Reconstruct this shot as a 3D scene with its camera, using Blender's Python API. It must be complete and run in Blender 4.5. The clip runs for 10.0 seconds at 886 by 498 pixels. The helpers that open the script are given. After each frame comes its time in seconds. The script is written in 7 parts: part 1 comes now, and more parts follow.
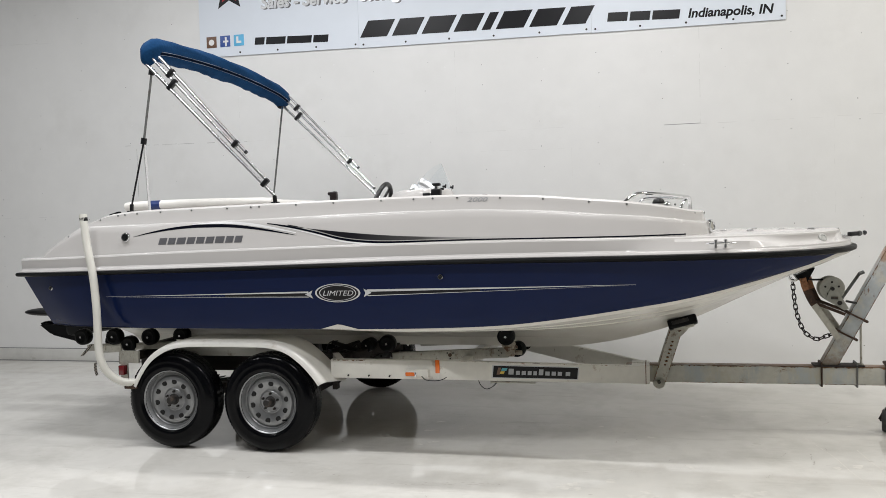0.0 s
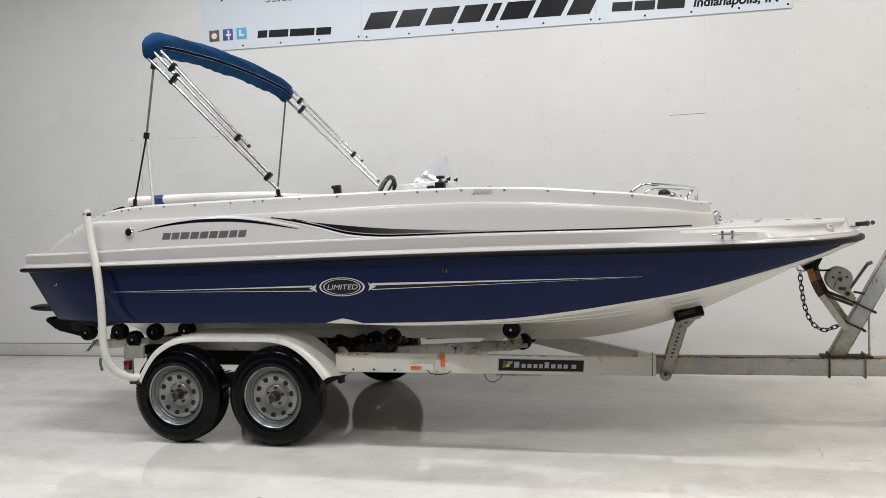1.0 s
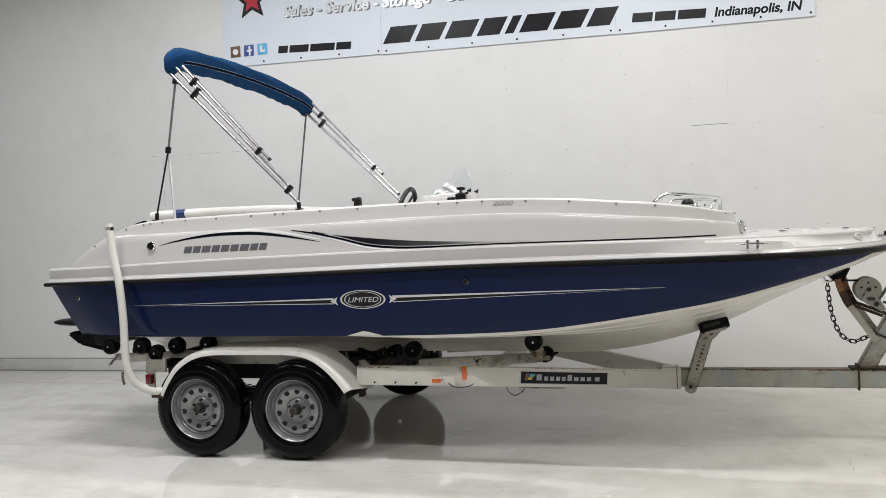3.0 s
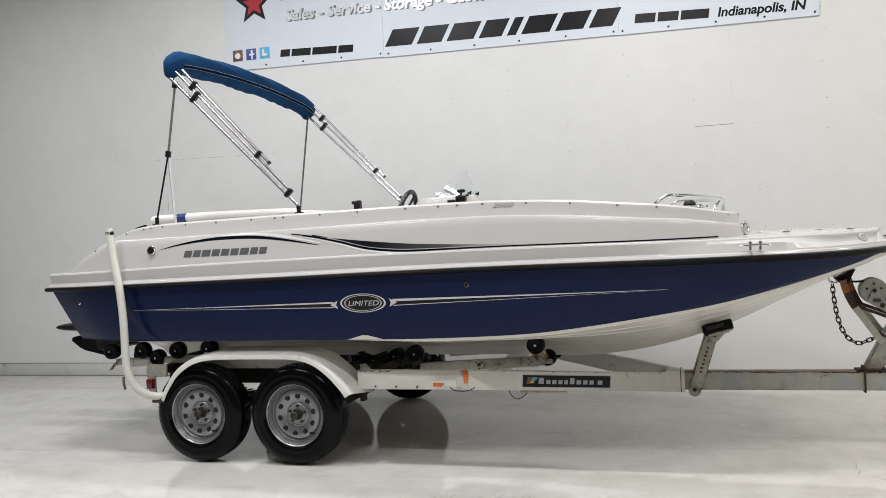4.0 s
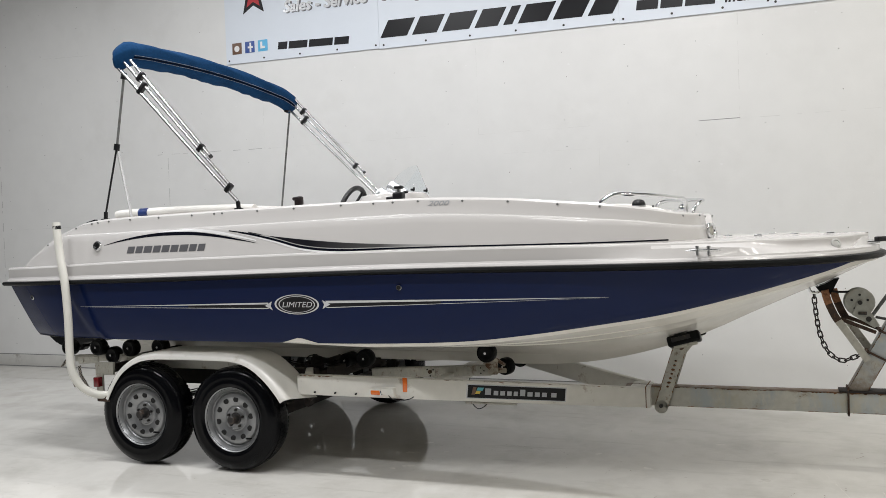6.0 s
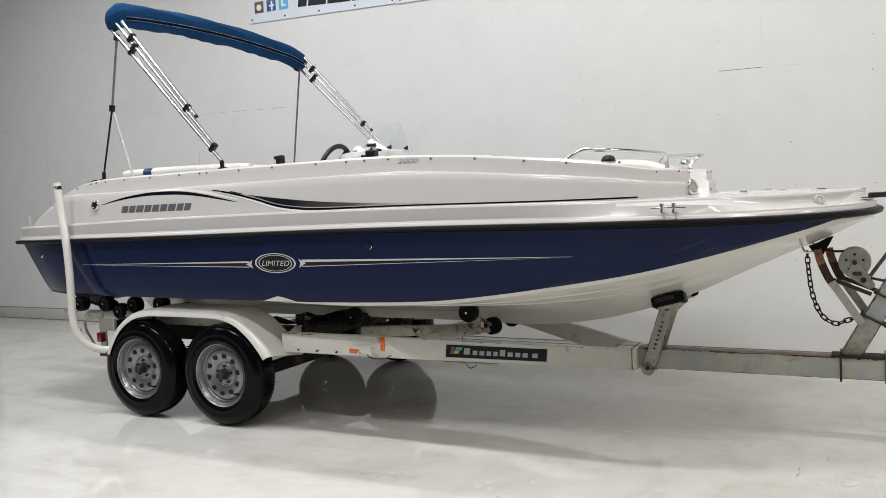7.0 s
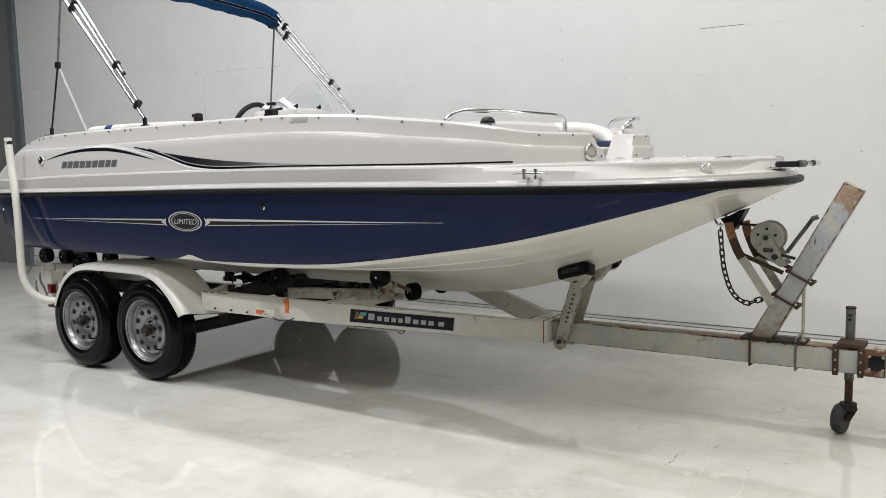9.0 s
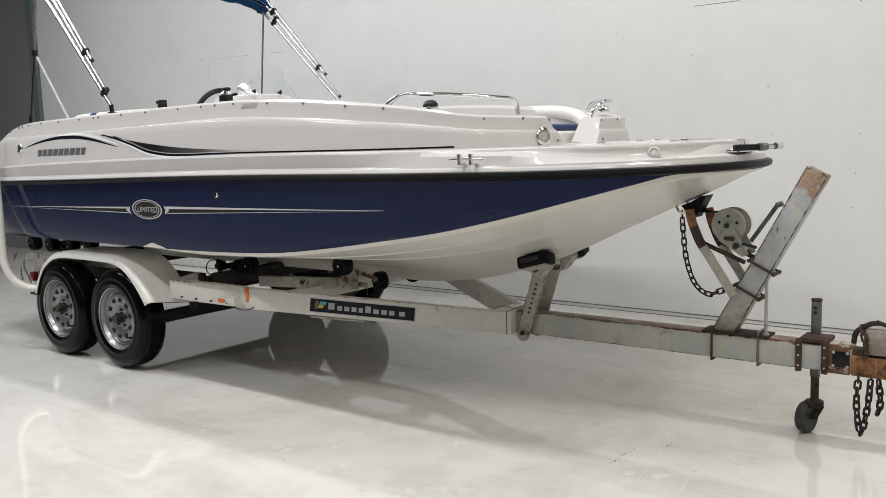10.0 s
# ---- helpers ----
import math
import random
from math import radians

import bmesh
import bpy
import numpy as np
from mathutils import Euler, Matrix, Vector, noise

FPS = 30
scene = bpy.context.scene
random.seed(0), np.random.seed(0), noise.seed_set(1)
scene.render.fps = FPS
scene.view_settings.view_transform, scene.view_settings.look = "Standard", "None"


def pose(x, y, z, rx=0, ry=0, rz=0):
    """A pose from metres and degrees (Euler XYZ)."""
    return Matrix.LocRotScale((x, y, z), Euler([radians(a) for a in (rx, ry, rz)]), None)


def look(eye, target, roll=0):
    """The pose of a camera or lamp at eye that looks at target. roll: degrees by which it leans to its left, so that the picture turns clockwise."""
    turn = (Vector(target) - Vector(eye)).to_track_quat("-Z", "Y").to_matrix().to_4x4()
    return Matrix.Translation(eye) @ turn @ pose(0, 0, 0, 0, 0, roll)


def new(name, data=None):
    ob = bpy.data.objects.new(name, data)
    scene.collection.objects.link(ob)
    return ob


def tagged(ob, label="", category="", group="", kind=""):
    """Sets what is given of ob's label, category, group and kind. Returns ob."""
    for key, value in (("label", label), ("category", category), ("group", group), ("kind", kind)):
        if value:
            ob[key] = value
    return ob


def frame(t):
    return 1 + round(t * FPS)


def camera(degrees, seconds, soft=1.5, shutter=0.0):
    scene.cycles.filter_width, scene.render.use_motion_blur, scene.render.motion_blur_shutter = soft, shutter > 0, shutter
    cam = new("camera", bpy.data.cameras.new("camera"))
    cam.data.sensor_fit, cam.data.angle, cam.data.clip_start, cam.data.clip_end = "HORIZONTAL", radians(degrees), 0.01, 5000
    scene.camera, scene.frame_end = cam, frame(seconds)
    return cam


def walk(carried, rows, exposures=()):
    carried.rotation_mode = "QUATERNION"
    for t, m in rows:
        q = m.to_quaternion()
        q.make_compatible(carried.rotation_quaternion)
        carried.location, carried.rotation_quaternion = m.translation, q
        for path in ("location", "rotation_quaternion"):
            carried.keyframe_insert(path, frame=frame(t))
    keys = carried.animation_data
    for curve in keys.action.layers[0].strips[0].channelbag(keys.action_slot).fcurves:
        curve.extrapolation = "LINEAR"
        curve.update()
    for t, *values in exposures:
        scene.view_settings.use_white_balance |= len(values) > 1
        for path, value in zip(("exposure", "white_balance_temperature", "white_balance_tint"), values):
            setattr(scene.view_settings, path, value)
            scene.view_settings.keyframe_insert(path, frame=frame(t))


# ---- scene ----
cam = camera(55.7, 10.0, soft=0.5)
PATH = [
    (0, (2.578, -6.379, 1.595), (2.09, -4.44, 1.522), -1.7),
    (0.5, (2.584, -6.356, 1.588), (2.096, -4.419, 1.492), -1.9),
    (1, (2.578, -6.349, 1.599), (2.077, -4.415, 1.508), -2.1),
    (1.5, (2.578, -6.342, 1.598), (2.065, -4.41, 1.524), -2.4),
    (2, (2.57, -6.334, 1.589), (2.053, -4.403, 1.521), -2.3),
    (2.5, (2.571, -6.328, 1.577), (2.038, -4.401, 1.514), -2.5),
    (2.7, (2.568, -6.323, 1.577), (2.028, -4.398, 1.518), -2.5),
    (3.8, (2.582, -6.295, 1.574), (2.021, -4.375, 1.529), -2.7),
    (4, (2.604, -6.271, 1.572), (2.039, -4.353, 1.527), -2.8),
    (4.5, (2.727, -6.167, 1.555), (2.133, -4.258, 1.528), -2.6),
    (5, (2.859, -6.037, 1.544), (2.229, -4.138, 1.531), -2.2),
    (5.2, (2.913, -5.972, 1.542), (2.268, -4.079, 1.526), -2.1),
    (6.3, (3.497, -5.58, 1.553), (2.71, -3.743, 1.482), -2.5),
    (6.5, (3.614, -5.534, 1.554), (2.788, -3.715, 1.46), -2.9),
    (7, (3.859, -5.346, 1.53), (2.951, -3.569, 1.391), -2.4),
    (7.5, (4.131, -5.174, 1.53), (3.172, -3.428, 1.348), -2.1),
    (8, (4.422, -5.053, 1.535), (3.42, -3.336, 1.316), -1.6),
    (8.5, (4.617, -4.834, 1.49), (3.561, -3.151, 1.259), -0.6),
    (9, (4.812, -4.615, 1.491), (3.702, -2.967, 1.27), -1.4),
    (9.5, (5.05, -4.42, 1.495), (3.892, -2.805, 1.269), -2.1),
    (10, (5.163, -4.19, 1.473), (3.958, -2.613, 1.222), -1.8),
]
walk(cam, [(t, look(eye, target, roll)) for t, eye, target, roll in PATH],
     exposures=[(0, -0.03), (2.5, -0.03), (4.5, 0.0), (7.0, -0.02), (8.0, -0.06), (9.0, 0.01), (10.0, -0.02)])

# ---- light ----
world = bpy.data.worlds.new("hall_air")
scene.world = world
world.use_nodes = True
world.node_tree.nodes["Background"].inputs[0].default_value = (0.9, 0.95, 1.0, 1)
world.node_tree.nodes["Background"].inputs[1].default_value = 0.05


def tube_lamp(x, y, z, length, width, power, tint):
    lamp = bpy.data.lights.new("tube_lamp", "AREA")
    lamp.shape, lamp.size, lamp.size_y = "RECTANGLE", length, width
    lamp.energy, lamp.color = power, tint
    ob = new("tube_lamp", lamp)
    ob.matrix_world = pose(x, y, z)
    return ob


CEILING = 5.3
COOL, PLAIN, WARM = (0.978, 0.985, 1.0), (0.995, 0.99, 0.995), (1.0, 0.970, 0.905)
for lx, wall_row, floor_row, tint in ((-4.6, 21, 42, COOL), (-1.2, 53, 84, COOL), (2.2, 57, 70, PLAIN), (5.6, 63, 38, WARM), (9.0, 52, 23, WARM)):
    tube_lamp(lx, 0.05, CEILING - 0.12, 1.4, 0.15, wall_row, tint)
    tube_lamp(lx, -2.05, CEILING - 0.12, 1.4, 0.15, floor_row * 1.16, tint)
    tube_lamp(lx, -4.25, CEILING - 0.12, 1.4, 0.15, floor_row * 0.92, tint)

# ---- helpers of this scene ----


def curve_of(table):
    """Smooth function through (x, value) pairs."""
    xs = np.array([p[0] for p in table], float)
    ys = np.array([p[1] for p in table], float)
    d = np.diff(ys) / np.diff(xs)
    m = np.concatenate([[d[0]], (d[:-1] + d[1:]) / 2, [d[-1]]])
    for i in range(1, len(m) - 1):
        if d[i - 1] * d[i] <= 0:
            m[i] = 0

    def f(x):
        x = min(max(x, xs[0]), xs[-1])
        i = min(int(np.searchsorted(xs, x, "right")) - 1, len(d) - 1)
        h = xs[i + 1] - xs[i]
        t = (x - xs[i]) / h
        return float((2 * t**3 - 3 * t**2 + 1) * ys[i] + (t**3 - 2 * t**2 + t) * h * m[i]
                     + (3 * t**2 - 2 * t**3) * ys[i + 1] + (t**3 - t**2) * h * m[i + 1])
    return f


def finish(bm, name, sharp=35):
    bmesh.ops.recalc_face_normals(bm, faces=bm.faces)
    me = bpy.data.meshes.new(name)
    bm.to_mesh(me)
    bm.free()
    me.shade_smooth()
    me.set_sharp_from_angle(angle=radians(sharp))
    return me


def thing(name, label, category, group="", at=(0, 0, 0), kind=""):
    ob = new(name)
    ob.empty_display_size = 0.1
    ob.location = at
    bpy.context.view_layer.update()
    return tagged(ob, label, category, group, kind)


def part(name, bm, material, parent, label="", sharp=35):
    ob = new(name, finish(bm, name, sharp))
    mats = material if isinstance(material, (list, tuple)) else [material]
    for m in mats:
        ob.data.materials.append(m)
    if parent:
        ob.parent = parent
        p, off = parent, Matrix.Identity(4)
        while p:
            off = Matrix.Translation(p.location) @ off
            p = p.parent
        ob.data.transform(off.inverted())
    if label:
        ob["label"] = label
    return ob


def single(name, bm, material, label, category, group="", kind="", sharp=35):
    return tagged(part(name, bm, material, None, "", sharp), label, category, group, kind)


def box(bm, sx, sy, sz, m=None, bevel=0.0, seg=2):
    r = bmesh.ops.create_cube(bm, size=1, matrix=(m or Matrix()) @ Matrix.Diagonal((sx, sy, sz, 1)))
    if bevel:
        es = list({e for v in r["verts"] for e in v.link_edges})
        bmesh.ops.bevel(bm, geom=es, offset=bevel, segments=seg, profile=0.5, affect="EDGES")


def block(bm, x0, x1, y0, y1, z0, z1, bevel=0.0, seg=2):
    box(bm, x1 - x0, y1 - y0, z1 - z0, Matrix.Translation(((x0 + x1) / 2, (y0 + y1) / 2, (z0 + z1) / 2)), bevel, seg)


def aim(a, b):
    a, b = Vector(a), Vector(b)
    return Matrix.Translation((a + b) / 2) @ (b - a).to_track_quat("Z", "Y").to_matrix().to_4x4(), (b - a).length


def rod(bm, a, b, r, seg=14, r2=None):
    m, length = aim(a, b)
    bmesh.ops.create_cone(bm, cap_ends=True, segments=seg, radius1=r, radius2=r if r2 is None else r2, depth=length, matrix=m)


def beam(bm, a, b, wide, high, bevel=0.004):
    """A bar from a to b, its height upright."""
    a, b = Vector(a), Vector(b)
    d = (b - a).normalized()
    side = d.cross(Vector((0, 0, 1))).normalized()
    up = side.cross(d)
    m = Matrix((side, d, up)).transposed().to_4x4()
    box(bm, wide, (b - a).length, high, Matrix.Translation((a + b) / 2) @ m, bevel)


def smooth_path(pts, n=8):
    pts = [Vector(p) for p in pts]
    out = []
    for i in range(len(pts) - 1):
        p0, p1, p2, p3 = pts[max(i - 1, 0)], pts[i], pts[i + 1], pts[min(i + 2, len(pts) - 1)]
        for k in range(n):
            t = k / n
            out.append(0.5 * (2 * p1 + (p2 - p0) * t + (2 * p0 - 5 * p1 + 4 * p2 - p3) * t * t + (3 * p1 - p0 - 3 * p2 + p3) * t**3))
    return out + [pts[-1]]


def tube(bm, pts, r, seg=10, smooth=6, caps=True):
    pts = smooth_path(pts, smooth) if smooth else [Vector(p) for p in pts]
    rings, up = [], None
    for i, p in enumerate(pts):
        d = (pts[min(i + 1, len(pts) - 1)] - pts[max(i - 1, 0)]).normalized()
        if up is None:
            up = d.orthogonal().normalized()
        up = (up - d * up.dot(d)).normalized()
        s = d.cross(up)
        rr = r(i / (len(pts) - 1)) if callable(r) else r
        rings.append([bm.verts.new(p + (up * math.cos(a) + s * math.sin(a)) * rr) for a in (2 * math.pi * k / seg for k in range(seg))])
    for a, b in zip(rings, rings[1:]):
        for k in range(seg):
            bm.faces.new((a[k], a[(k + 1) % seg], b[(k + 1) % seg], b[k]))
    if caps:
        bm.faces.new(rings[0][::-1])
        bm.faces.new(rings[-1])


def lathe(bm, profile, m, seg=40, closed=False, caps=True):
    """profile: (radius, along) pairs, turned about the local z axis."""
    rings = []
    for r, h in profile:
        rings.append([bm.verts.new(m @ Vector((r * math.cos(a), r * math.sin(a), h))) for a in (2 * math.pi * k / seg for k in range(seg))])
    pairs = list(zip(rings, rings[1:])) + ([(rings[-1], rings[0])] if closed else [])
    for a, b in pairs:
        for k in range(seg):
            bm.faces.new((a[k], a[(k + 1) % seg], b[(k + 1) % seg], b[k]))
    if caps and not closed:
        for ring in (rings[0][::-1], rings[-1]):
            bm.faces.new(ring)


def grid(bm, rows, close=False, material=None):
    """Faces between rows of points; returns the vert rows."""
    vs = [[bm.verts.new(p) for p in row] for row in rows]
    for i, (a, b) in enumerate(zip(vs, vs[1:])):
        n = len(a)
        for k in range(n if close else n - 1):
            q = (a[k], a[(k + 1) % n], b[(k + 1) % n], b[k])
            f = bm.faces.new(q)
            if material:
                f.material_index = material(i, k)
    return vs


# ---- materials ----


def material(name, colour, rough=0.5, metal=0.0, vary=0.06, grain=30.0, bump=0.0, bump_scale=200.0, coat=0.0,
             stain=None, stain_scale=6.0, stain_low=0.55, stain_high=0.7, stain_rough=None, spec=0.5, coords="Object", specks=None, speck_scale=40.0, speck_low=0.62, speck_high=0.68):
    """Principled material with fine variation, an optional second colour in patches, and relief."""
    m = bpy.data.materials.new(name)
    m.use_nodes = True
    n, links = m.node_tree.nodes, m.node_tree.links
    p = n["Principled BSDF"]
    p.inputs["Roughness"].default_value, p.inputs["Metallic"].default_value = rough, metal
    p.inputs["Specular IOR Level"].default_value = spec
    p.inputs["Coat Weight"].default_value, p.inputs["Coat Roughness"].default_value = coat, 0.04
    tc = n.new("ShaderNodeTexCoord")
    src = tc.outputs[coords]
    fine = n.new("ShaderNodeTexNoise")
    fine.inputs["Scale"].default_value, fine.inputs["Detail"].default_value = grain, 6
    links.new(src, fine.inputs["Vector"])
    broad = n.new("ShaderNodeTexNoise")
    broad.inputs["Scale"].default_value, broad.inputs["Detail"].default_value = grain / 14, 4
    links.new(src, broad.inputs["Vector"])
    add = n.new("ShaderNodeMath")
    links.new(fine.outputs["Fac"], add.inputs[0])
    links.new(broad.outputs["Fac"], add.inputs[1])
    ramp = n.new("ShaderNodeMapRange")
    ramp.inputs["From Min"].default_value, ramp.inputs["From Max"].default_value = 0.7, 1.3
    ramp.inputs["To Min"].default_value, ramp.inputs["To Max"].default_value = 1 - vary, 1 + vary
    links.new(add.outputs[0], ramp.inputs["Value"])
    mul = n.new("ShaderNodeVectorMath")
    mul.operation = "SCALE"
    mul.inputs[0].default_value = colour[:3]
    links.new(ramp.outputs[0], mul.inputs["Scale"])
    out = mul.outputs[0]
    if stain:
        st = n.new("ShaderNodeTexNoise")
        st.inputs["Scale"].default_value, st.inputs["Detail"].default_value = stain_scale, 9
        st.inputs["Roughness"].default_value = 0.65
        links.new(src, st.inputs["Vector"])
        mask = n.new("ShaderNodeMapRange")
        mask.inputs["From Min"].default_value, mask.inputs["From Max"].default_value = stain_low, stain_high
        links.new(st.outputs["Fac"], mask.inputs["Value"])
        mix = n.new("ShaderNodeMix")
        mix.data_type = "RGBA"
        links.new(mask.outputs[0], mix.inputs[0])
        links.new(out, mix.inputs[6])
        mix.inputs[7].default_value = (*stain, 1)
        out = mix.outputs[2]
        if stain_rough is not None:
            rr = n.new("ShaderNodeMapRange")
            rr.inputs["To Min"].default_value, rr.inputs["To Max"].default_value = rough, stain_rough
            links.new(mask.outputs[0], rr.inputs["Value"])
            links.new(rr.outputs[0], p.inputs["Roughness"])
    if specks:
        sp = n.new("ShaderNodeTexNoise")
        sp.inputs["Scale"].default_value, sp.inputs["Detail"].default_value, sp.inputs["Roughness"].default_value = speck_scale, 8, 0.75
        squash = n.new("ShaderNodeMapping")
        squash.inputs["Scale"].default_value = (1, 1, 0.35)
        links.new(src, squash.inputs["Vector"])
        links.new(squash.outputs[0], sp.inputs["Vector"])
        spm = n.new("ShaderNodeMapRange")
        spm.inputs["From Min"].default_value, spm.inputs["From Max"].default_value = speck_low, speck_high
        links.new(sp.outputs["Fac"], spm.inputs["Value"])
        mix2 = n.new("ShaderNodeMix")
        mix2.data_type = "RGBA"
        links.new(spm.outputs[0], mix2.inputs[0])
        links.new(out, mix2.inputs[6])
        mix2.inputs[7].default_value = (*specks, 1)
        out = mix2.outputs[2]
    links.new(out, p.inputs["Base Color"])
    if bump:
        bt = n.new("ShaderNodeTexNoise")
        bt.inputs["Scale"].default_value, bt.inputs["Detail"].default_value = bump_scale, 5
        links.new(src, bt.inputs["Vector"])
        b = n.new("ShaderNodeBump")
        b.inputs["Strength"].default_value, b.inputs["Distance"].default_value = bump, 0.004
        links.new(bt.outputs["Fac"], b.inputs["Height"])
        links.new(b.outputs[0], p.inputs["Normal"])
    return m


GEL_WHITE = material("white_gelcoat", (0.546, 0.530, 0.518), 0.14, vary=0.015, grain=6, spec=0.30)
GEL_BLUE = material("navy_gelcoat", (0.0060, 0.0132, 0.055), 0.05, vary=0.05, grain=6, spec=0.14)
HULL_BOTTOM = material("hull_bottom_gelcoat", (0.70, 0.68, 0.63), 0.24, vary=0.03, grain=8, coat=0.2, stain=(0.57, 0.525, 0.45), stain_scale=5, stain_low=0.6, stain_high=0.85)
RUBBER = material("black_rubber", (0.005, 0.0055, 0.006), 0.40, vary=0.15, grain=60, bump=0.15, spec=0.10)
TYRE = material("tyre_rubber", (0.0026, 0.0028, 0.0036), 0.13, vary=0.2, grain=50, bump=0.05, bump_scale=300, spec=0.14)
RIM = material("silver_wheel_paint", (0.285, 0.29, 0.295), 0.32, 0.6, vary=0.08, grain=30, stain=(0.22, 0.21, 0.20), stain_scale=14, stain_low=0.6, stain_high=0.8)
FLAKING = material("flaking_cream_paint", (0.46, 0.42, 0.34), 0.6, vary=0.2, grain=40, bump=0.2, stain=(0.13, 0.065, 0.035), stain_scale=18, stain_low=0.47, stain_high=0.58, stain_rough=0.85)
WINCH = material("dull_zinc_winch", (0.34, 0.345, 0.31), 0.5, 0.2, vary=0.14, grain=30, bump=0.06, stain=(0.28, 0.26, 0.22), stain_scale=9, stain_low=0.5, stain_high=0.7, specks=(0.12, 0.10, 0.08), speck_scale=30, speck_low=0.64, speck_high=0.70)
DARK = material("dark_opening", (0.01, 0.01, 0.01), 0.8)
GREASE = material("greasy_steel", (0.022, 0.020, 0.019), 0.45, 0.2, vary=0.3, grain=40, stain=(0.10, 0.07, 0.05), stain_scale=20)
TRAILER_WHITE = material("trailer_white_paint", (0.72, 0.705, 0.655), 0.34, vary=0.05, grain=18, bump=0.06, stain=(0.24, 0.14, 0.075), stain_scale=7, stain_low=0.615, stain_high=0.74, stain_rough=0.8, specks=(0.20, 0.11, 0.055), speck_scale=26, speck_low=0.645, speck_high=0.74)
FENDER_WHITE = material("fender_paint", (0.69, 0.68, 0.645), 0.30, vary=0.04, grain=16, stain=(0.45, 0.42, 0.36), stain_scale=9, stain_low=0.58, stain_high=0.8)
GALV = material("galvanised_steel", (0.43, 0.42, 0.37), 0.50, 0.25, vary=0.15, grain=40, bump=0.08, stain=(0.16, 0.10, 0.06), stain_scale=12, stain_low=0.56, stain_high=0.70, stain_rough=0.85, specks=(0.14, 0.07, 0.03), speck_scale=40, speck_low=0.60, speck_high=0.68)
RUST = material("rusty_steel", (0.072, 0.041, 0.027), 0.85, 0.1, vary=0.45, grain=55, bump=0.4, stain=(0.045, 0.030, 0.024), stain_scale=22, stain_low=0.45, stain_high=0.62, specks=(0.15, 0.075, 0.038), speck_scale=34, speck_low=0.60, speck_high=0.72)
RUST_ORANGE = material("bright_rust", (0.27, 0.125, 0.06), 0.85, 0.0, vary=0.35, grain=50, bump=0.3, stain=(0.12, 0.05, 0.025), stain_scale=24, stain_low=0.48, stain_high=0.62, specks=(0.42, 0.36, 0.28), speck_scale=30, speck_low=0.58, speck_high=0.66)
RUST_SCALE = material("rust_scale", (0.21, 0.105, 0.052), 0.9, 0.0, vary=0.5, grain=70, stain=(0.05, 0.03, 0.02), stain_scale=26, stain_low=0.5, stain_high=0.65)
DULL_STEEL = material("dull_steel", (0.17, 0.175, 0.17), 0.42, 0.55, vary=0.2, grain=45, bump=0.08, stain=(0.07, 0.055, 0.045), stain_scale=16, stain_low=0.52, stain_high=0.7, stain_rough=0.8)
RUST_DARK = material("dark_rusty_steel", (0.022, 0.017, 0.015), 0.75, 0.1, vary=0.3, grain=45, bump=0.3, stain=(0.075, 0.04, 0.022), stain_scale=16, stain_low=0.6, stain_high=0.75)
CHROME = material("polished_stainless", (0.75, 0.76, 0.77), 0.09, 1.0, vary=0.03, grain=30)
BRIGHT = material("bright_plated_metal", (0.86, 0.88, 0.90), 0.26, 0.75, vary=0.05, grain=40)
ALU = material("polished_aluminium_tube", (0.72, 0.73, 0.74), 0.24, 1.0, vary=0.04, grain=60)
BLACK_PLASTIC = material("black_plastic", (0.008, 0.008, 0.009), 0.35, vary=0.1, grain=60, bump=0.08, spec=0.3)
CAP = material("brown_black_plastic", (0.014, 0.009, 0.009), 0.4, vary=0.15, grain=50, spec=0.3)
CANVAS = material("blue_canvas", (0.006, 0.040, 0.112), 0.9, vary=0.2, grain=60, bump=0.5, bump_scale=60, spec=0.12)
SEAM = material("canvas_binding", (0.003, 0.006, 0.015), 0.9, vary=0.1, grain=100, spec=0.04)
THREAD = material("pale_thread", (0.34, 0.37, 0.42), 0.8, vary=0.6, grain=90)
VINYL = material("white_vinyl", (0.72, 0.70, 0.66), 0.38, vary=0.03, grain=20, bump=0.1, bump_scale=400)
VINYL_BLUE = material("blue_vinyl", (0.014, 0.034, 0.135), 0.38, vary=0.08, grain=20, bump=0.1, bump_scale=400)
PVC = material("white_pvc_pipe", (0.66, 0.65, 0.60), 0.35, vary=0.04, grain=10, stain=(0.5, 0.47, 0.4), stain_scale=8, stain_low=0.6, stain_high=0.8)
AMBER = material("amber_lens", (0.75, 0.16, 0.02), 0.2, vary=0.1, grain=80, coat=0.4)
RED_LENS = material("red_lens", (0.13, 0.010, 0.013), 0.2, vary=0.15, grain=60, coat=0.4)
STEEL_BLUE = material("painted_steel_column", (0.12, 0.15, 0.165), 0.55, vary=0.1, grain=12)
LENS = material("clear_lens_over_white", (0.50, 0.50, 0.48), 0.15, vary=0.1, grain=60, coat=0.5)
INK_BLACK = material("black_vinyl_graphic", (0.012, 0.012, 0.014), 0.3, vary=0.05, spec=0.2)
INK_NAVY = material("navy_vinyl_graphic", (0.005, 0.006, 0.011), 0.25, vary=0.05, spec=0.2)
INK_GREY = material("grey_vinyl_graphic", (0.13, 0.13, 0.14), 0.35, 0.2, vary=0.08)
INK_GREY_LIGHT = material("pale_grey_vinyl_graphic", (0.36, 0.37, 0.39), 0.3, 0.4, vary=0.08)
INK_SILVER = material("silver_vinyl_graphic", (0.68, 0.69, 0.71), 0.25, 0.2, vary=0.06)
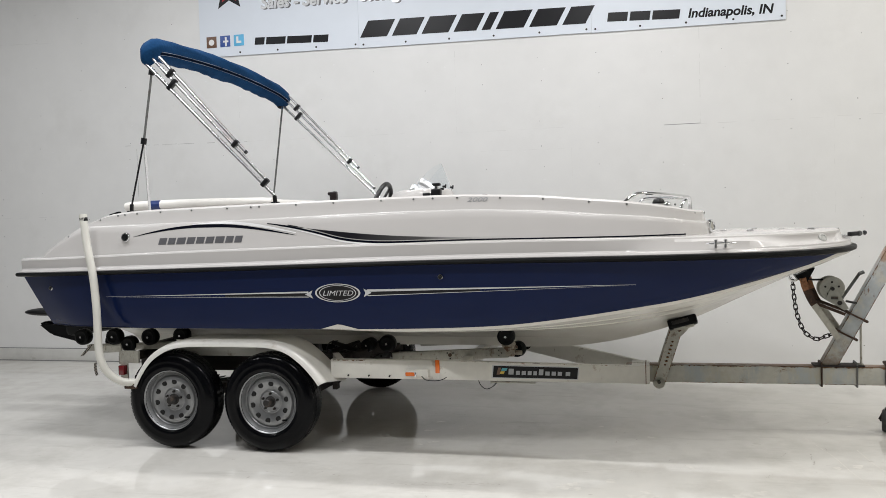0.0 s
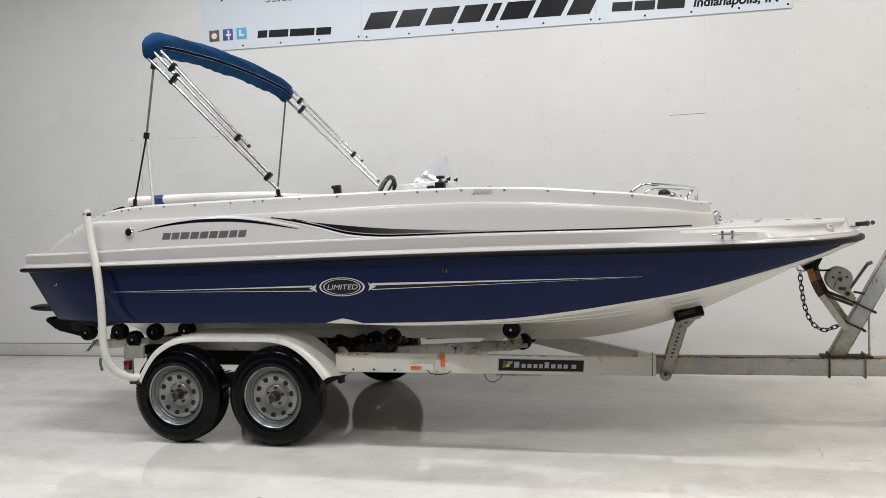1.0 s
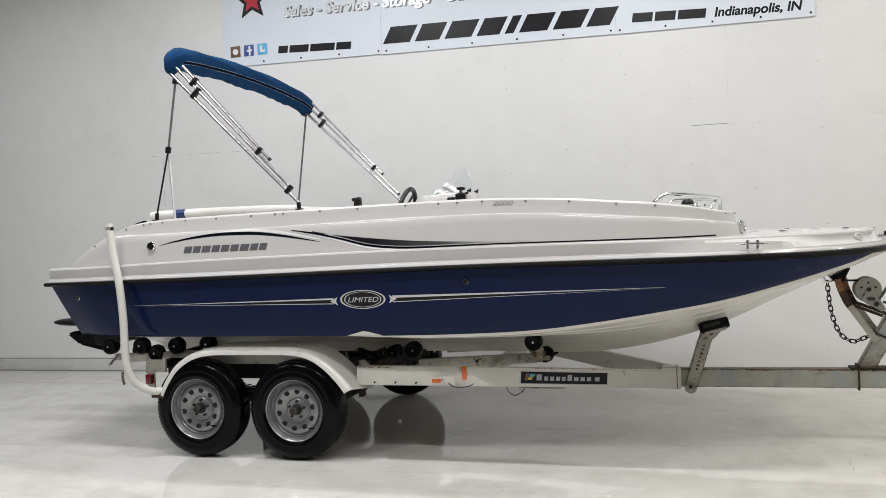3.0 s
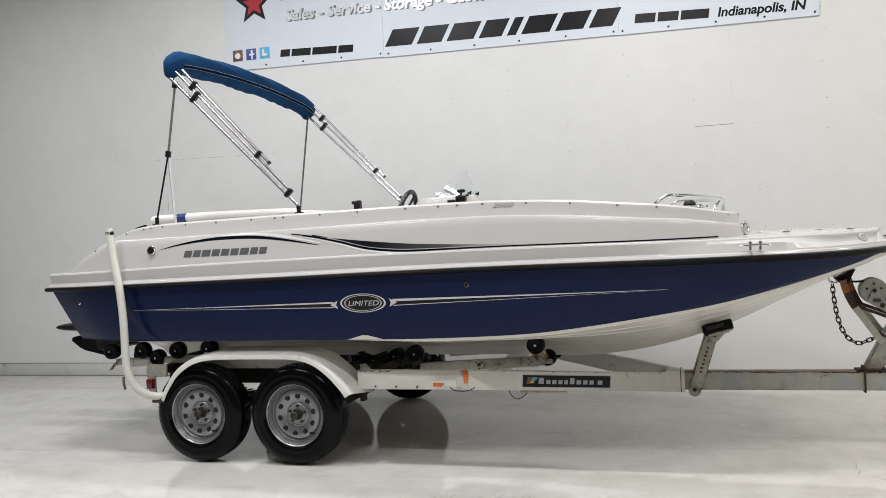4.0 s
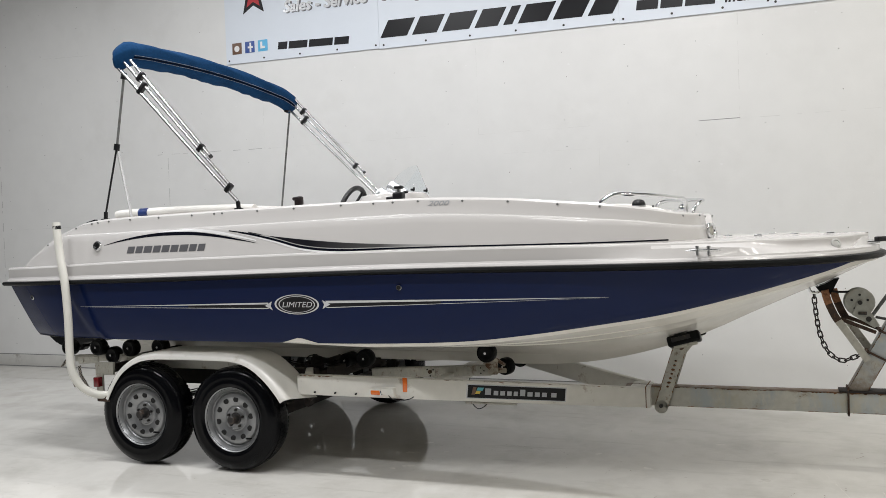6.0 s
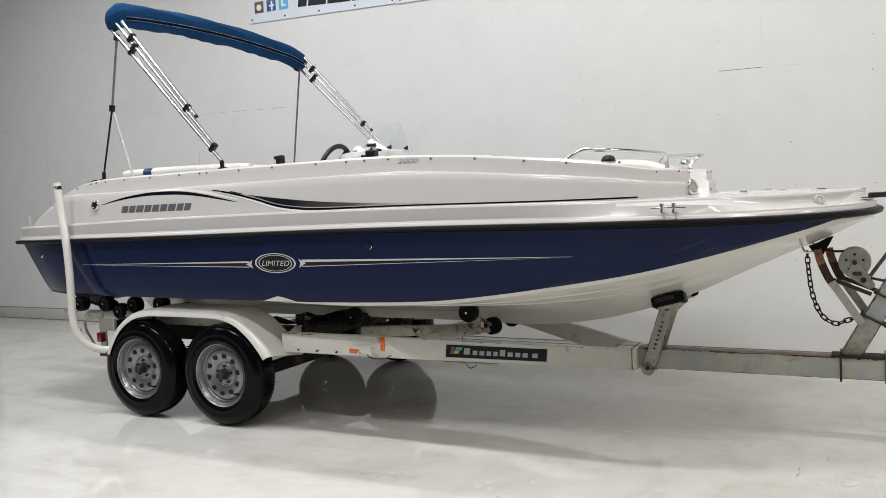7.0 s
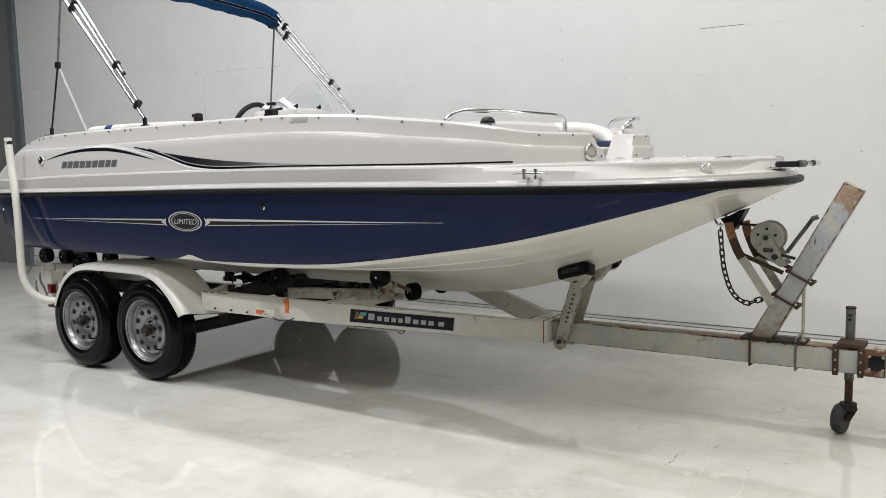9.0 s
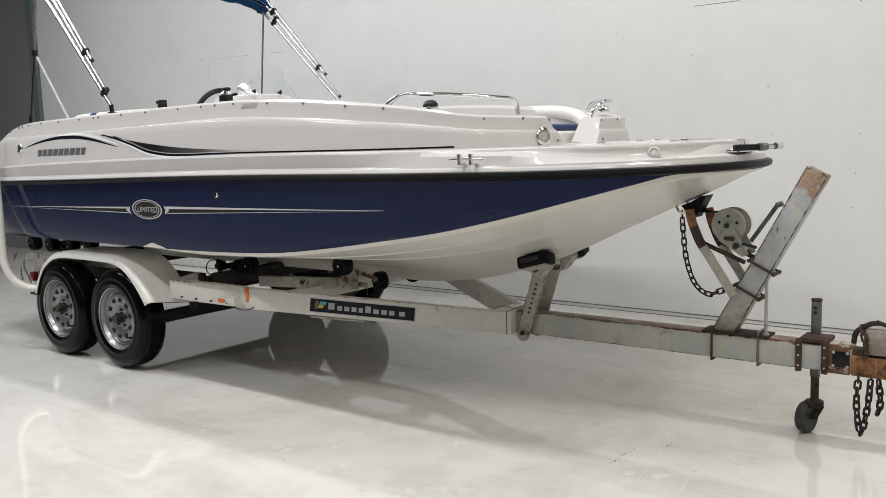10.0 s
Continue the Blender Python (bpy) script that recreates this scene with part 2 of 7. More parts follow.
INK_WHITE = material("white_vinyl_graphic", (0.78, 0.78, 0.78), 0.35, vary=0.03)
INK_RED = material("red_vinyl_graphic", (0.45, 0.02, 0.03), 0.4, vary=0.04)
INK_TEAL = material("teal_vinyl_graphic", (0.10, 0.38, 0.45), 0.4)
INK_YELLOW = material("yellow_vinyl_graphic", (0.65, 0.48, 0.08), 0.4)
INK_SKY = material("sky_blue_vinyl_graphic", (0.12, 0.45, 0.72), 0.4)
INK_DENIM = material("denim_blue_vinyl_graphic", (0.05, 0.10, 0.32), 0.4)
INK_BROWN = material("brown_vinyl_graphic", (0.16, 0.09, 0.06), 0.4)


def fading_graphic():
    """Printed fade from black to silver along the swoosh."""
    m = material("fading_vinyl_graphic", (0.012, 0.012, 0.014), 0.28, 0.1, spec=0.25)
    n, links = m.node_tree.nodes, m.node_tree.links
    tc, sep, ramp = n.new("ShaderNodeTexCoord"), n.new("ShaderNodeSeparateXYZ"), n.new("ShaderNodeValToRGB")
    span = n.new("ShaderNodeMapRange")
    span.inputs["From Min"].default_value, span.inputs["From Max"].default_value = 0.177 - 0.8, 1.75 - 0.8
    links.new(tc.outputs["Object"], sep.inputs[0])
    links.new(sep.outputs[0], span.inputs["Value"])
    links.new(span.outputs[0], ramp.inputs[0])
    ramp.color_ramp.elements[0].color, ramp.color_ramp.elements[0].position = (0.012, 0.012, 0.016, 1), 0.30
    ramp.color_ramp.elements[1].color, ramp.color_ramp.elements[1].position = (0.58, 0.58, 0.57, 1), 0.86
    ramp.color_ramp.elements.new(0.60).color = (0.085, 0.083, 0.082, 1)
    links.new(ramp.outputs[0], n["Principled BSDF"].inputs["Base Color"])
    return m


FADE = fading_graphic()


def checked_webbing():
    """Black and tan woven tie-down webbing."""
    m = material("checked_webbing", (0.02, 0.02, 0.02), 0.85)
    n, links = m.node_tree.nodes, m.node_tree.links
    tc, check = n.new("ShaderNodeTexCoord"), n.new("ShaderNodeTexChecker")
    check.inputs["Scale"].default_value = 95
    check.inputs["Color1"].default_value, check.inputs["Color2"].default_value = (0.015, 0.015, 0.016, 1), (0.26, 0.23, 0.19, 1)
    links.new(tc.outputs["Object"], check.inputs["Vector"])
    links.new(check.outputs["Color"], n["Principled BSDF"].inputs["Base Color"])
    return m


WEBBING = checked_webbing()
BANNER = material("banner_vinyl", (0.70, 0.75, 0.82), 0.42, vary=0.02, grain=4)


def clear_acrylic():
    m = bpy.data.materials.new("clear_acrylic")
    m.use_nodes = True
    p = m.node_tree.nodes["Principled BSDF"]
    p.inputs["Base Color"].default_value = (0.95, 0.97, 0.98, 1)
    p.inputs["Roughness"].default_value, p.inputs["Transmission Weight"].default_value, p.inputs["IOR"].default_value = 0.03, 1.0, 1.04
    return m


ACRYLIC = clear_acrylic()


def wall_paint():
    """Off-white painted board with roller texture, scuffs and faint patches."""
    m = material("wall_paint", (0.745, 0.745, 0.737), 0.34, vary=0.025, grain=5, bump=0.10, bump_scale=60,
                 stain=(0.705, 0.703, 0.692), stain_scale=1.3, stain_low=0.55, stain_high=0.72)
    return m


WALL = wall_paint()
# Also worn by the unseen west and south walls, to cut bounced light.
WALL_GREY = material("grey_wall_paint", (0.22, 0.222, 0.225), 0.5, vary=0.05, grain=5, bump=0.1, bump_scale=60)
TRIM = material("base_trim_paint", (0.60, 0.595, 0.57), 0.45, vary=0.06, grain=10, stain=(0.30, 0.28, 0.25), stain_scale=3, stain_low=0.58, stain_high=0.72)
JOINT = material("dark_joint", (0.18, 0.18, 0.18), 0.7, vary=0.3, grain=3)
# Ceiling stays out of view; kept this dark to weaken light bouncing back down.
CEIL = material("dark_unseen_ceiling", (0.2, 0.2, 0.2), 0.7, vary=0.04, grain=3)


def worn_paint():
    """Old trailer paint: blue-grey and yellowed coats, rust blooms with dark hearts, runs below them."""
    m = material("weathered_tongue_paint", (0.51, 0.505, 0.455), 0.5, vary=0.12, grain=22, bump=0.10, stain=(0.46, 0.43, 0.33), stain_scale=2.6, stain_low=0.50, stain_high=0.64,
                 specks=(0.43, 0.465, 0.475), speck_scale=5, speck_low=0.48, speck_high=0.60)
    n, links = m.node_tree.nodes, m.node_tree.links
    p = n["Principled BSDF"]
    out = p.inputs["Base Color"].links[0].from_socket
    tc, squash = n.new("ShaderNodeTexCoord"), n.new("ShaderNodeMapping")
    squash.inputs["Scale"].default_value = (0.6, 1, 1)
    links.new(tc.outputs["Object"], squash.inputs["Vector"])
    bloom = n.new("ShaderNodeTexNoise")
    bloom.inputs["Scale"].default_value, bloom.inputs["Detail"].default_value, bloom.inputs["Roughness"].default_value = 12, 10, 0.72
    links.new(squash.outputs[0], bloom.inputs["Vector"])
    for low, high, colour, most in ((0.56, 0.70, (0.31, 0.25, 0.16), 0.6), (0.655, 0.69, (0.14, 0.07, 0.035), 0.9), (0.70, 0.73, (0.04, 0.024, 0.018), 1.0)):
        r, x = n.new("ShaderNodeMapRange"), n.new("ShaderNodeMix")
        r.inputs["From Min"].default_value, r.inputs["From Max"].default_value, r.inputs["To Max"].default_value = low, high, most
        links.new(bloom.outputs["Fac"], r.inputs["Value"])
        x.data_type = "RGBA"
        links.new(r.outputs[0], x.inputs[0])
        links.new(out, x.inputs[6])
        x.inputs[7].default_value = (*colour, 1)
        out = x.outputs[2]
    height = n.new("ShaderNodeSeparateXYZ")
    links.new(tc.outputs["Object"], height.inputs[0])
    for sign_at, low, high, colour in ((0.05, 0.490, 0.500, (0.17, 0.085, 0.042)), (0.05, 0.503, 0.507, (0.06, 0.034, 0.022)), (-0.05, 0.326, 0.318, (0.19, 0.10, 0.05))):
        reach, r, x = n.new("ShaderNodeMath"), n.new("ShaderNodeMapRange"), n.new("ShaderNodeMix")
        reach.operation, reach.inputs[1].default_value = "MULTIPLY_ADD", sign_at
        links.new(bloom.outputs["Fac"], reach.inputs[0])
        links.new(height.outputs[2], reach.inputs[2])
        r.inputs["From Min"].default_value, r.inputs["From Max"].default_value, r.inputs["To Max"].default_value = low, high, 0.9
        links.new(reach.outputs[0], r.inputs["Value"])
        x.data_type = "RGBA"
        links.new(r.outputs[0], x.inputs[0])
        links.new(out, x.inputs[6])
        x.inputs[7].default_value = (*colour, 1)
        out = x.outputs[2]
    links.new(out, p.inputs["Base Color"])
    return m


TONGUE = worn_paint()


def post_paint():
    """Blue-grey paint with chips, and orange rust working down from the open top end."""
    m = material("weathered_post_paint", (0.42, 0.45, 0.47), 0.5, vary=0.10, grain=26, bump=0.12, stain=(0.50, 0.49, 0.44), stain_scale=7, stain_low=0.48, stain_high=0.60,
                 specks=(0.17, 0.085, 0.045), speck_scale=34, speck_low=0.60, speck_high=0.66)
    n, links = m.node_tree.nodes, m.node_tree.links
    p = n["Principled BSDF"]
    out = p.inputs["Base Color"].links[0].from_socket
    tc, sep = n.new("ShaderNodeTexCoord"), n.new("ShaderNodeSeparateXYZ")
    links.new(tc.outputs["Object"], sep.inputs[0])
    wear = n.new("ShaderNodeTexNoise")
    wear.inputs["Scale"].default_value, wear.inputs["Detail"].default_value, wear.inputs["Roughness"].default_value = 16, 10, 0.68
    links.new(tc.outputs["Object"], wear.inputs["Vector"])
    spread = n.new("ShaderNodeMath")
    spread.operation, spread.inputs[1].default_value = "MULTIPLY_ADD", 0.5
    links.new(wear.outputs["Fac"], spread.inputs[0])
    links.new(sep.outputs[2], spread.inputs[2])
    for low, high, colour, most in ((0.98, 0.76, (0.34, 0.30, 0.23), 0.7), (0.86, 0.74, (0.17, 0.10, 0.06), 0.55), (1.40, 1.47, (0.36, 0.32, 0.27), 0.7), (1.445, 1.51, (0.25, 0.12, 0.06), 0.80), (1.505, 1.535, (0.40, 0.32, 0.24), 0.6), (1.55, 1.57, (0.12, 0.052, 0.028), 0.9)):
        r, x = n.new("ShaderNodeMapRange"), n.new("ShaderNodeMix")
        r.inputs["From Min"].default_value, r.inputs["From Max"].default_value, r.inputs["To Max"].default_value = low, high, most
        links.new(spread.outputs[0], r.inputs["Value"])
        x.data_type = "RGBA"
        links.new(r.outputs[0], x.inputs[0])
        links.new(out, x.inputs[6])
        x.inputs[7].default_value = (*colour, 1)
        out = x.outputs[2]
    links.new(out, p.inputs["Base Color"])
    return m


POST = post_paint()


def floor_coating():
    """Glossy off-white epoxy with cloudy tone, dirt and scuffs."""
    m = material("glossy_epoxy_floor", (0.675, 0.660, 0.622), 0.03, vary=0.05, grain=7, spec=0.5,
                 stain=(0.50, 0.48, 0.44), stain_scale=1.7, stain_low=0.48, stain_high=0.80, stain_rough=0.09)
    n, links = m.node_tree.nodes, m.node_tree.links
    tc = n.new("ShaderNodeTexCoord")
    wavy = n.new("ShaderNodeTexNoise")
    wavy.inputs["Scale"].default_value, wavy.inputs["Detail"].default_value = 2.2, 3
    links.new(tc.outputs["Object"], wavy.inputs["Vector"])
    # long faint drag marks and dust
    stretch = n.new("ShaderNodeMapping")
    stretch.inputs["Scale"].default_value = (0.35, 2.6, 1)
    stretch.inputs["Rotation"].default_value = (0, 0, radians(-9))
    links.new(tc.outputs["Object"], stretch.inputs["Vector"])
    drag = n.new("ShaderNodeTexNoise")
    drag.inputs["Scale"].default_value, drag.inputs["Detail"].default_value, drag.inputs["Roughness"].default_value = 2.6, 9, 0.7
    links.new(stretch.outputs[0], drag.inputs["Vector"])
    band = n.new("ShaderNodeMapRange")
    band.inputs["From Min"].default_value, band.inputs["From Max"].default_value = 0.56, 0.84
    links.new(drag.outputs["Fac"], band.inputs["Value"])
    p = n["Principled BSDF"]
    old = p.inputs["Base Color"].links[0].from_socket
    mix = n.new("ShaderNodeMix")
    mix.data_type = "RGBA"
    links.new(band.outputs[0], mix.inputs[0])
    links.new(old, mix.inputs[6])
    mix.inputs[7].default_value = (0.45, 0.435, 0.395, 1)
    links.new(mix.outputs[2], p.inputs["Base Color"])
    b = n.new("ShaderNodeBump")
    b.inputs["Strength"].default_value, b.inputs["Distance"].default_value = 0.035, 0.02
    links.new(wavy.outputs["Fac"], b.inputs["Height"])
    links.new(b.outputs[0], n["Principled BSDF"].inputs["Normal"])
    return m


FLOOR = floor_coating()

# ---- the hall ----
WALL_Y = 2.33
X0, X1, Y0 = -9.5, 12.0, -14.0


def slab(name, mat, x0, x1, y0, y1, z0, z1, label, category):
    bm = bmesh.new()
    block(bm, x0, x1, y0, y1, z0, z1)
    return single(name, bm, mat, label, category, kind="structure")


slab("floor", FLOOR, X0, X1, Y0, WALL_Y + 0.2, -0.15, 0.0, "glossy off-white epoxy shop floor with scuffs", "floor")
slab("wall_north", WALL, -7.25, X1, WALL_Y, WALL_Y + 0.2, 0.0, CEILING, "off-white painted board wall with faint joints", "wall")
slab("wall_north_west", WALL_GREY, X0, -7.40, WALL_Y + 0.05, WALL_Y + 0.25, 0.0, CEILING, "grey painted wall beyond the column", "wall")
# West and south walls are never in view; their grey only lowers bounced light.
slab("wall_west", WALL_GREY, X0 - 0.2, X0, Y0, WALL_Y + 0.25, 0.0, CEILING, "plain end wall, out of view", "wall")
slab("wall_east", WALL, X1, X1 + 0.2, Y0, WALL_Y + 0.2, 0.0, CEILING, "plain end wall, out of view", "wall")
slab("wall_south", WALL_GREY, X0, X1, Y0 - 0.2, Y0, 0.0, CEILING, "plain grey wall, out of view, darkened to cut bounced light", "wall")
slab("ceiling", CEIL, X0 - 0.2, X1 + 0.2, Y0 - 0.2, WALL_Y + 0.25, CEILING, CEILING + 0.15, "plain dark ceiling, out of view, cuts bounced light", "ceiling")
slab("column", STEEL_BLUE, -7.40, -7.25, WALL_Y - 0.06, WALL_Y + 0.1, 0.0, CEILING, "blue-grey painted steel column at the wall's end", "column")

# ---- boat form ----
R_TABLE = curve_of([(-2.10, 0.985), (-1.8, 1.085), (-1.1, 1.155), (0.5, 1.185), (1.5, 1.192), (2.0, 1.19)])


def rail_b(x):
    if x <= 2.0:
        return R_TABLE(x)
    u = min((x - 2.0) / 1.895, 1.0)
    return 1.19 * math.sqrt(max(1 - u**3, 0.0))


rail_z = curve_of([(-2.1, 1.264), (-1.4, 1.277), (-0.7, 1.287), (0.0, 1.298), (0.6, 1.309), (1.2, 1.317), (1.9, 1.320), (2.8, 1.320), (3.5, 1.321), (3.97, 1.328)])
chine_z = curve_of([(-2.1, 0.872), (0.5, 0.872), (1.2, 0.88), (1.66, 0.90), (2.02, 0.94), (2.37, 0.99), (2.72, 1.045), (3.06, 1.12), (3.4, 1.21), (3.62, 1.272), (3.70, 1.297), (3.97, 1.300)])
chine_in = curve_of([(-2.1, 0.075), (1.0, 0.08), (2.0, 0.10), (2.7, 0.14), (3.06, 0.14), (3.4, 0.09), (3.62, 0.03), (3.72, 0.012), (3.97, 0.0)])
keel_z = curve_of([(-2.1, 0.60), (1.2, 0.60), (1.7, 0.59), (1.95, 0.60), (2.2, 0.63), (2.44, 0.68), (2.74, 0.77), (2.95, 0.855), (3.16, 0.955), (3.48, 1.10), (3.63, 1.165), (3.895, 1.295)])


def chine_b(x):
    return max(rail_b(x) - chine_in(x), 0.0)


def shear(x, z):
    """The raked transom: low points lie further forward near the stern."""
    k = min(max((-1.1 - x) / 1.0, 0.0), 1.0)
    k = k * k * (3 - 2 * k)
    return x + k * max(rail_z(x) - z, 0.0) * 0.54


def crease(x, z):
    """A moulded step near the stern: the side behind it lies a little deeper."""
    edge = -1.10 - 0.32 * max(0.0, (z - 0.87) / 0.40) ** 0.6
    t = min(max((edge - x) / 0.03 + 0.5, 0.0), 1.0)
    return 0.012 * t


def side_y(x, z):
    """Half breadth of the blue side at height z."""
    zc, zr = chine_z(x), rail_z(x)
    f = min(max((z - zc) / max(zr - zc, 0.01), 0.0), 1.0)
    return chine_b(x) + (rail_b(x) - 0.012 - chine_b(x)) * (0.35 * f + 0.65 * math.sqrt(f)) - crease(x, z)


STATIONS = [-2.10 + 0.1 * i for i in range(7)] + [-1.48 + 0.02 * i for i in range(22)] + [-1.0 + 0.1 * i for i in range(41)] \
    + [3.14 + 0.05 * i for i in range(12)] + [3.72, 3.75, 3.78, 3.81, 3.83, 3.85, 3.867, 3.88, 3.889, 3.895]


def side_rows(sign):
    rows = []
    for x in STATIONS:
        zc, zr = chine_z(x), rail_z(x) - 0.012
        row = []
        for k in range(13):
            z = zc + (zr - zc) * k / 12
            row.append((shear(x, z), sign * side_y(x, z), z))
        rows.append(row)
    return rows


def bottom_row(x, sign):
    c, zc, zk = chine_b(x), chine_z(x), keel_z(x)
    drop = min(0.004 + 0.026 * min(max((x - 0.35) / 0.6, 0), 1), (zc - zk) * 0.3)
    row = []
    lift = (zc - drop - zk)
    for f, dz in ((1.0, None), (0.985, 0.5), (0.955, 0.0), (0.72, 0.0), (0.712, -0.006), (0.66, -0.004), (0.48, -0.001), (0.472, -0.007), (0.42, -0.004), (0.3, 0.0), (0.2, 0.0), (0.12, 0.0), (0.06, 0.0), (0.0, 0.0)):
        if dz is None:
            z = zc
        elif dz == 0.5:
            z = zc - drop * 0.7
        else:
            bow = min(max((x - 1.7) / 1.3, 0), 1)
            z = zk + lift * (f / 0.955) ** (0.44 + 0.41 * bow) + dz * min(1, lift / 0.15) * min(1, max(0, 1 - (x - 2.3) / 0.9))
        b = c * f
        row.append((shear(x, z), sign * b, z))
    return row


boat = thing("boat", "white and navy fibreglass deck boat resting on a trailer", "boat", at=(0.8, 0, 0.58))

# hull: blue sides, white bottom, transom
bm = bmesh.new()
for s in (-1, 1):
    grid(bm, side_rows(s))
first = side_rows(-1)[0]
far = side_rows(1)[0]
grid(bm, [first, far])
hull = part("hull_side", bm, GEL_BLUE, boat, "glossy navy blue hull sides with a moulded crease", sharp=25)
bm = bmesh.new()
for s in (-1, 1):
    grid(bm, [bottom_row(x, s) for x in STATIONS])
bm.faces.new([bm.verts.new(p) for p in bottom_row(-2.1, -1) + bottom_row(-2.1, 1)[::-1][1:]])
part("hull_bottom", bm, HULL_BOTTOM, boat, "off-white hull bottom with spray rails", sharp=20)

# rub rail


def rail_size(x):
    return 0.65 + 0.17 * min(max((x - 1.2) / 1.6, 0), 1)


bm = bmesh.new()
section = [(-0.010, -0.024), (0.012, -0.026), (0.026, -0.018), (0.031, 0.0), (0.026, 0.016), (0.012, 0.022), (-0.010, 0.022)]
plan = [(x, rail_b(x)) for x in STATIONS]


def outward(pl, i):
    a, b = pl[max(i - 1, 0)], pl[min(i + 1, len(pl) - 1)]
    d = Vector((b[0] - a[0], b[1] - a[1])).normalized()
    return Vector((-d.y, d.x))


full = [(x, -b) for x, b in plan] + [(x, b) for x, b in plan[::-1]][1:]
full = [(-2.13, -0.5)] + [(-2.125, -0.90)] + full + [(-2.125, 0.90), (-2.13, 0.5)]
rows = []
for i, (x, y) in enumerate(full):
    o = -outward(full, i)
    rows.append([(x + o.x * (a + 0.004), y + o.y * (a + 0.004), rail_z(x) + h * rail_size(x)) for a, h in section])
grid(bm, rows)
part("rub_rail", bm, RUBBER, boat, "black rubber rub rail")

# lower deck shell: from the rail up to the ledge, and the bow deck
ledge_z = curve_of([(-2.1, 1.382), (-1.76, 1.389), (-1.42, 1.398), (-0.93, 1.413), (-0.46, 1.424), (0.0, 1.431), (0.6, 1.440), (1.2, 1.444), (1.9, 1.446), (2.4, 1.443), (2.9, 1.440), (3.3, 1.440), (3.97, 1.440)])
deck_in = curve_of([(-2.1, 0.022), (2.0, 0.022), (2.6, 0.045), (3.0, 0.09), (3.4, 0.14), (3.65, 0.165), (3.80, 0.175), (3.86, 0.15), (3.895, 0.05)])


def ledge_b(x):
    return max(rail_b(x) - deck_in(x), 0.0)


def shell_row(x, s):
    r, zr, d, zl = rail_b(x), rail_z(x), ledge_b(x), ledge_z(x)
    nose = min(max((x - 3.55) / 0.345, 0), 1)
    xs = x - 0.055 * nose**2
    f = min(0.85, max(0.14, 0.85 - 0.66 * (x - 2.5)))
    bulge = 0.034 * min(max((x - 2.7) / 0.4, 0), 1) * min(max((3.45 - x) / 0.35, 0), 1)
    lip = zr + 0.022 * rail_size(x) + 0.003
    face = []
    for k in range(9):
        g = f + (1 - f) * k / 9
        steep = min(max((x - 3.05) / 0.35, 0), 1) * (1 - min(max((x - 3.70 - 0.10 * g) / 0.02, 0), 1))
        hump = bulge * (1 - g) / (1 - f)
        face.append((xs, d + 0.006 + (r - 0.026 - d) * (1 - g) ** (1 + 2.2 * steep) + hump, (zl - 0.014) * g + (lip + 0.03 - 0.014 * steep) * (1 - g) + hump * 0.4))
    outline = [(x, r + 0.004, lip - 0.008), (x, r + 0.003, lip), (x, r - 0.004, lip + 0.010), (x, r - 0.013, lip + 0.017), (x, r - 0.018, lip + 0.026),
               *face, (xs, d + 0.006, zl - 0.014), (xs, d + 0.001, zl - 0.005), (xs, d - 0.008, zl),
               (xs, d - 0.06, zl + 0.002), (xs, d * 0.5, zl + 0.006), (xs, 0.0, zl + 0.008)]
    return [(px, s * max(py, 0.0), pz) for px, py, pz in outline]


bm = bmesh.new()
for s in (-1, 1):
    grid(bm, [shell_row(x, s) for x in sorted(STATIONS + [3.315 + 0.01 * i for i in range(54)])])
bm.faces.new([bm.verts.new(p) for p in shell_row(-2.1, -1) + shell_row(-2.1, 1)[::-1][1:]])
part("deck_shell", bm, GEL_WHITE, boat, "glossy white fibreglass deck with flat bow platform", sharp=14)

# coaming: an upstanding moulding along the side that curls in towards the bow gate
top_z = curve_of([(-1.86, 1.388), (-1.80, 1.452), (-1.70, 1.513), (-1.62, 1.562), (-1.46, 1.637), (-1.32, 1.682), (-1.19, 1.702), (-1.0, 1.715), (-0.7, 1.722), (-0.3, 1.729), (0.16, 1.736), (0.6, 1.742), (1.0, 1.746), (1.33, 1.747),
                  (1.6, 1.738), (1.9, 1.721), (2.21, 1.691), (2.4, 1.673), (2.55, 1.654), (2.71, 1.630), (2.86, 1.604), (3.0, 1.595)])
foot = smooth_path([(-1.86, 1.04, 0), (-1.5, 1.082, 0), (-1.0, 1.124, 0), (-0.2, 1.140, 0), (0.6, 1.152, 0), (1.4, 1.155, 0), (2.0, 1.145, 0), (2.4, 1.105, 0), (2.65, 1.03, 0), (2.80, 0.92, 0), (2.89, 0.76, 0), (2.94, 0.56, 0), (2.955, 0.20, 0)], 7)


LINE2 = curve_of([(-1.9, 1.60), (-1.43, 1.607), (-0.81, 1.612), (-0.27, 1.621), (0.2, 1.629), (0.76, 1.639), (1.15, 1.644), (1.34, 1.645), (1.52, 1.641), (1.87, 1.623), (2.21, 1.595), (2.54, 1.568), (2.71, 1.550), (2.89, 1.526), (3.0, 1.52)])


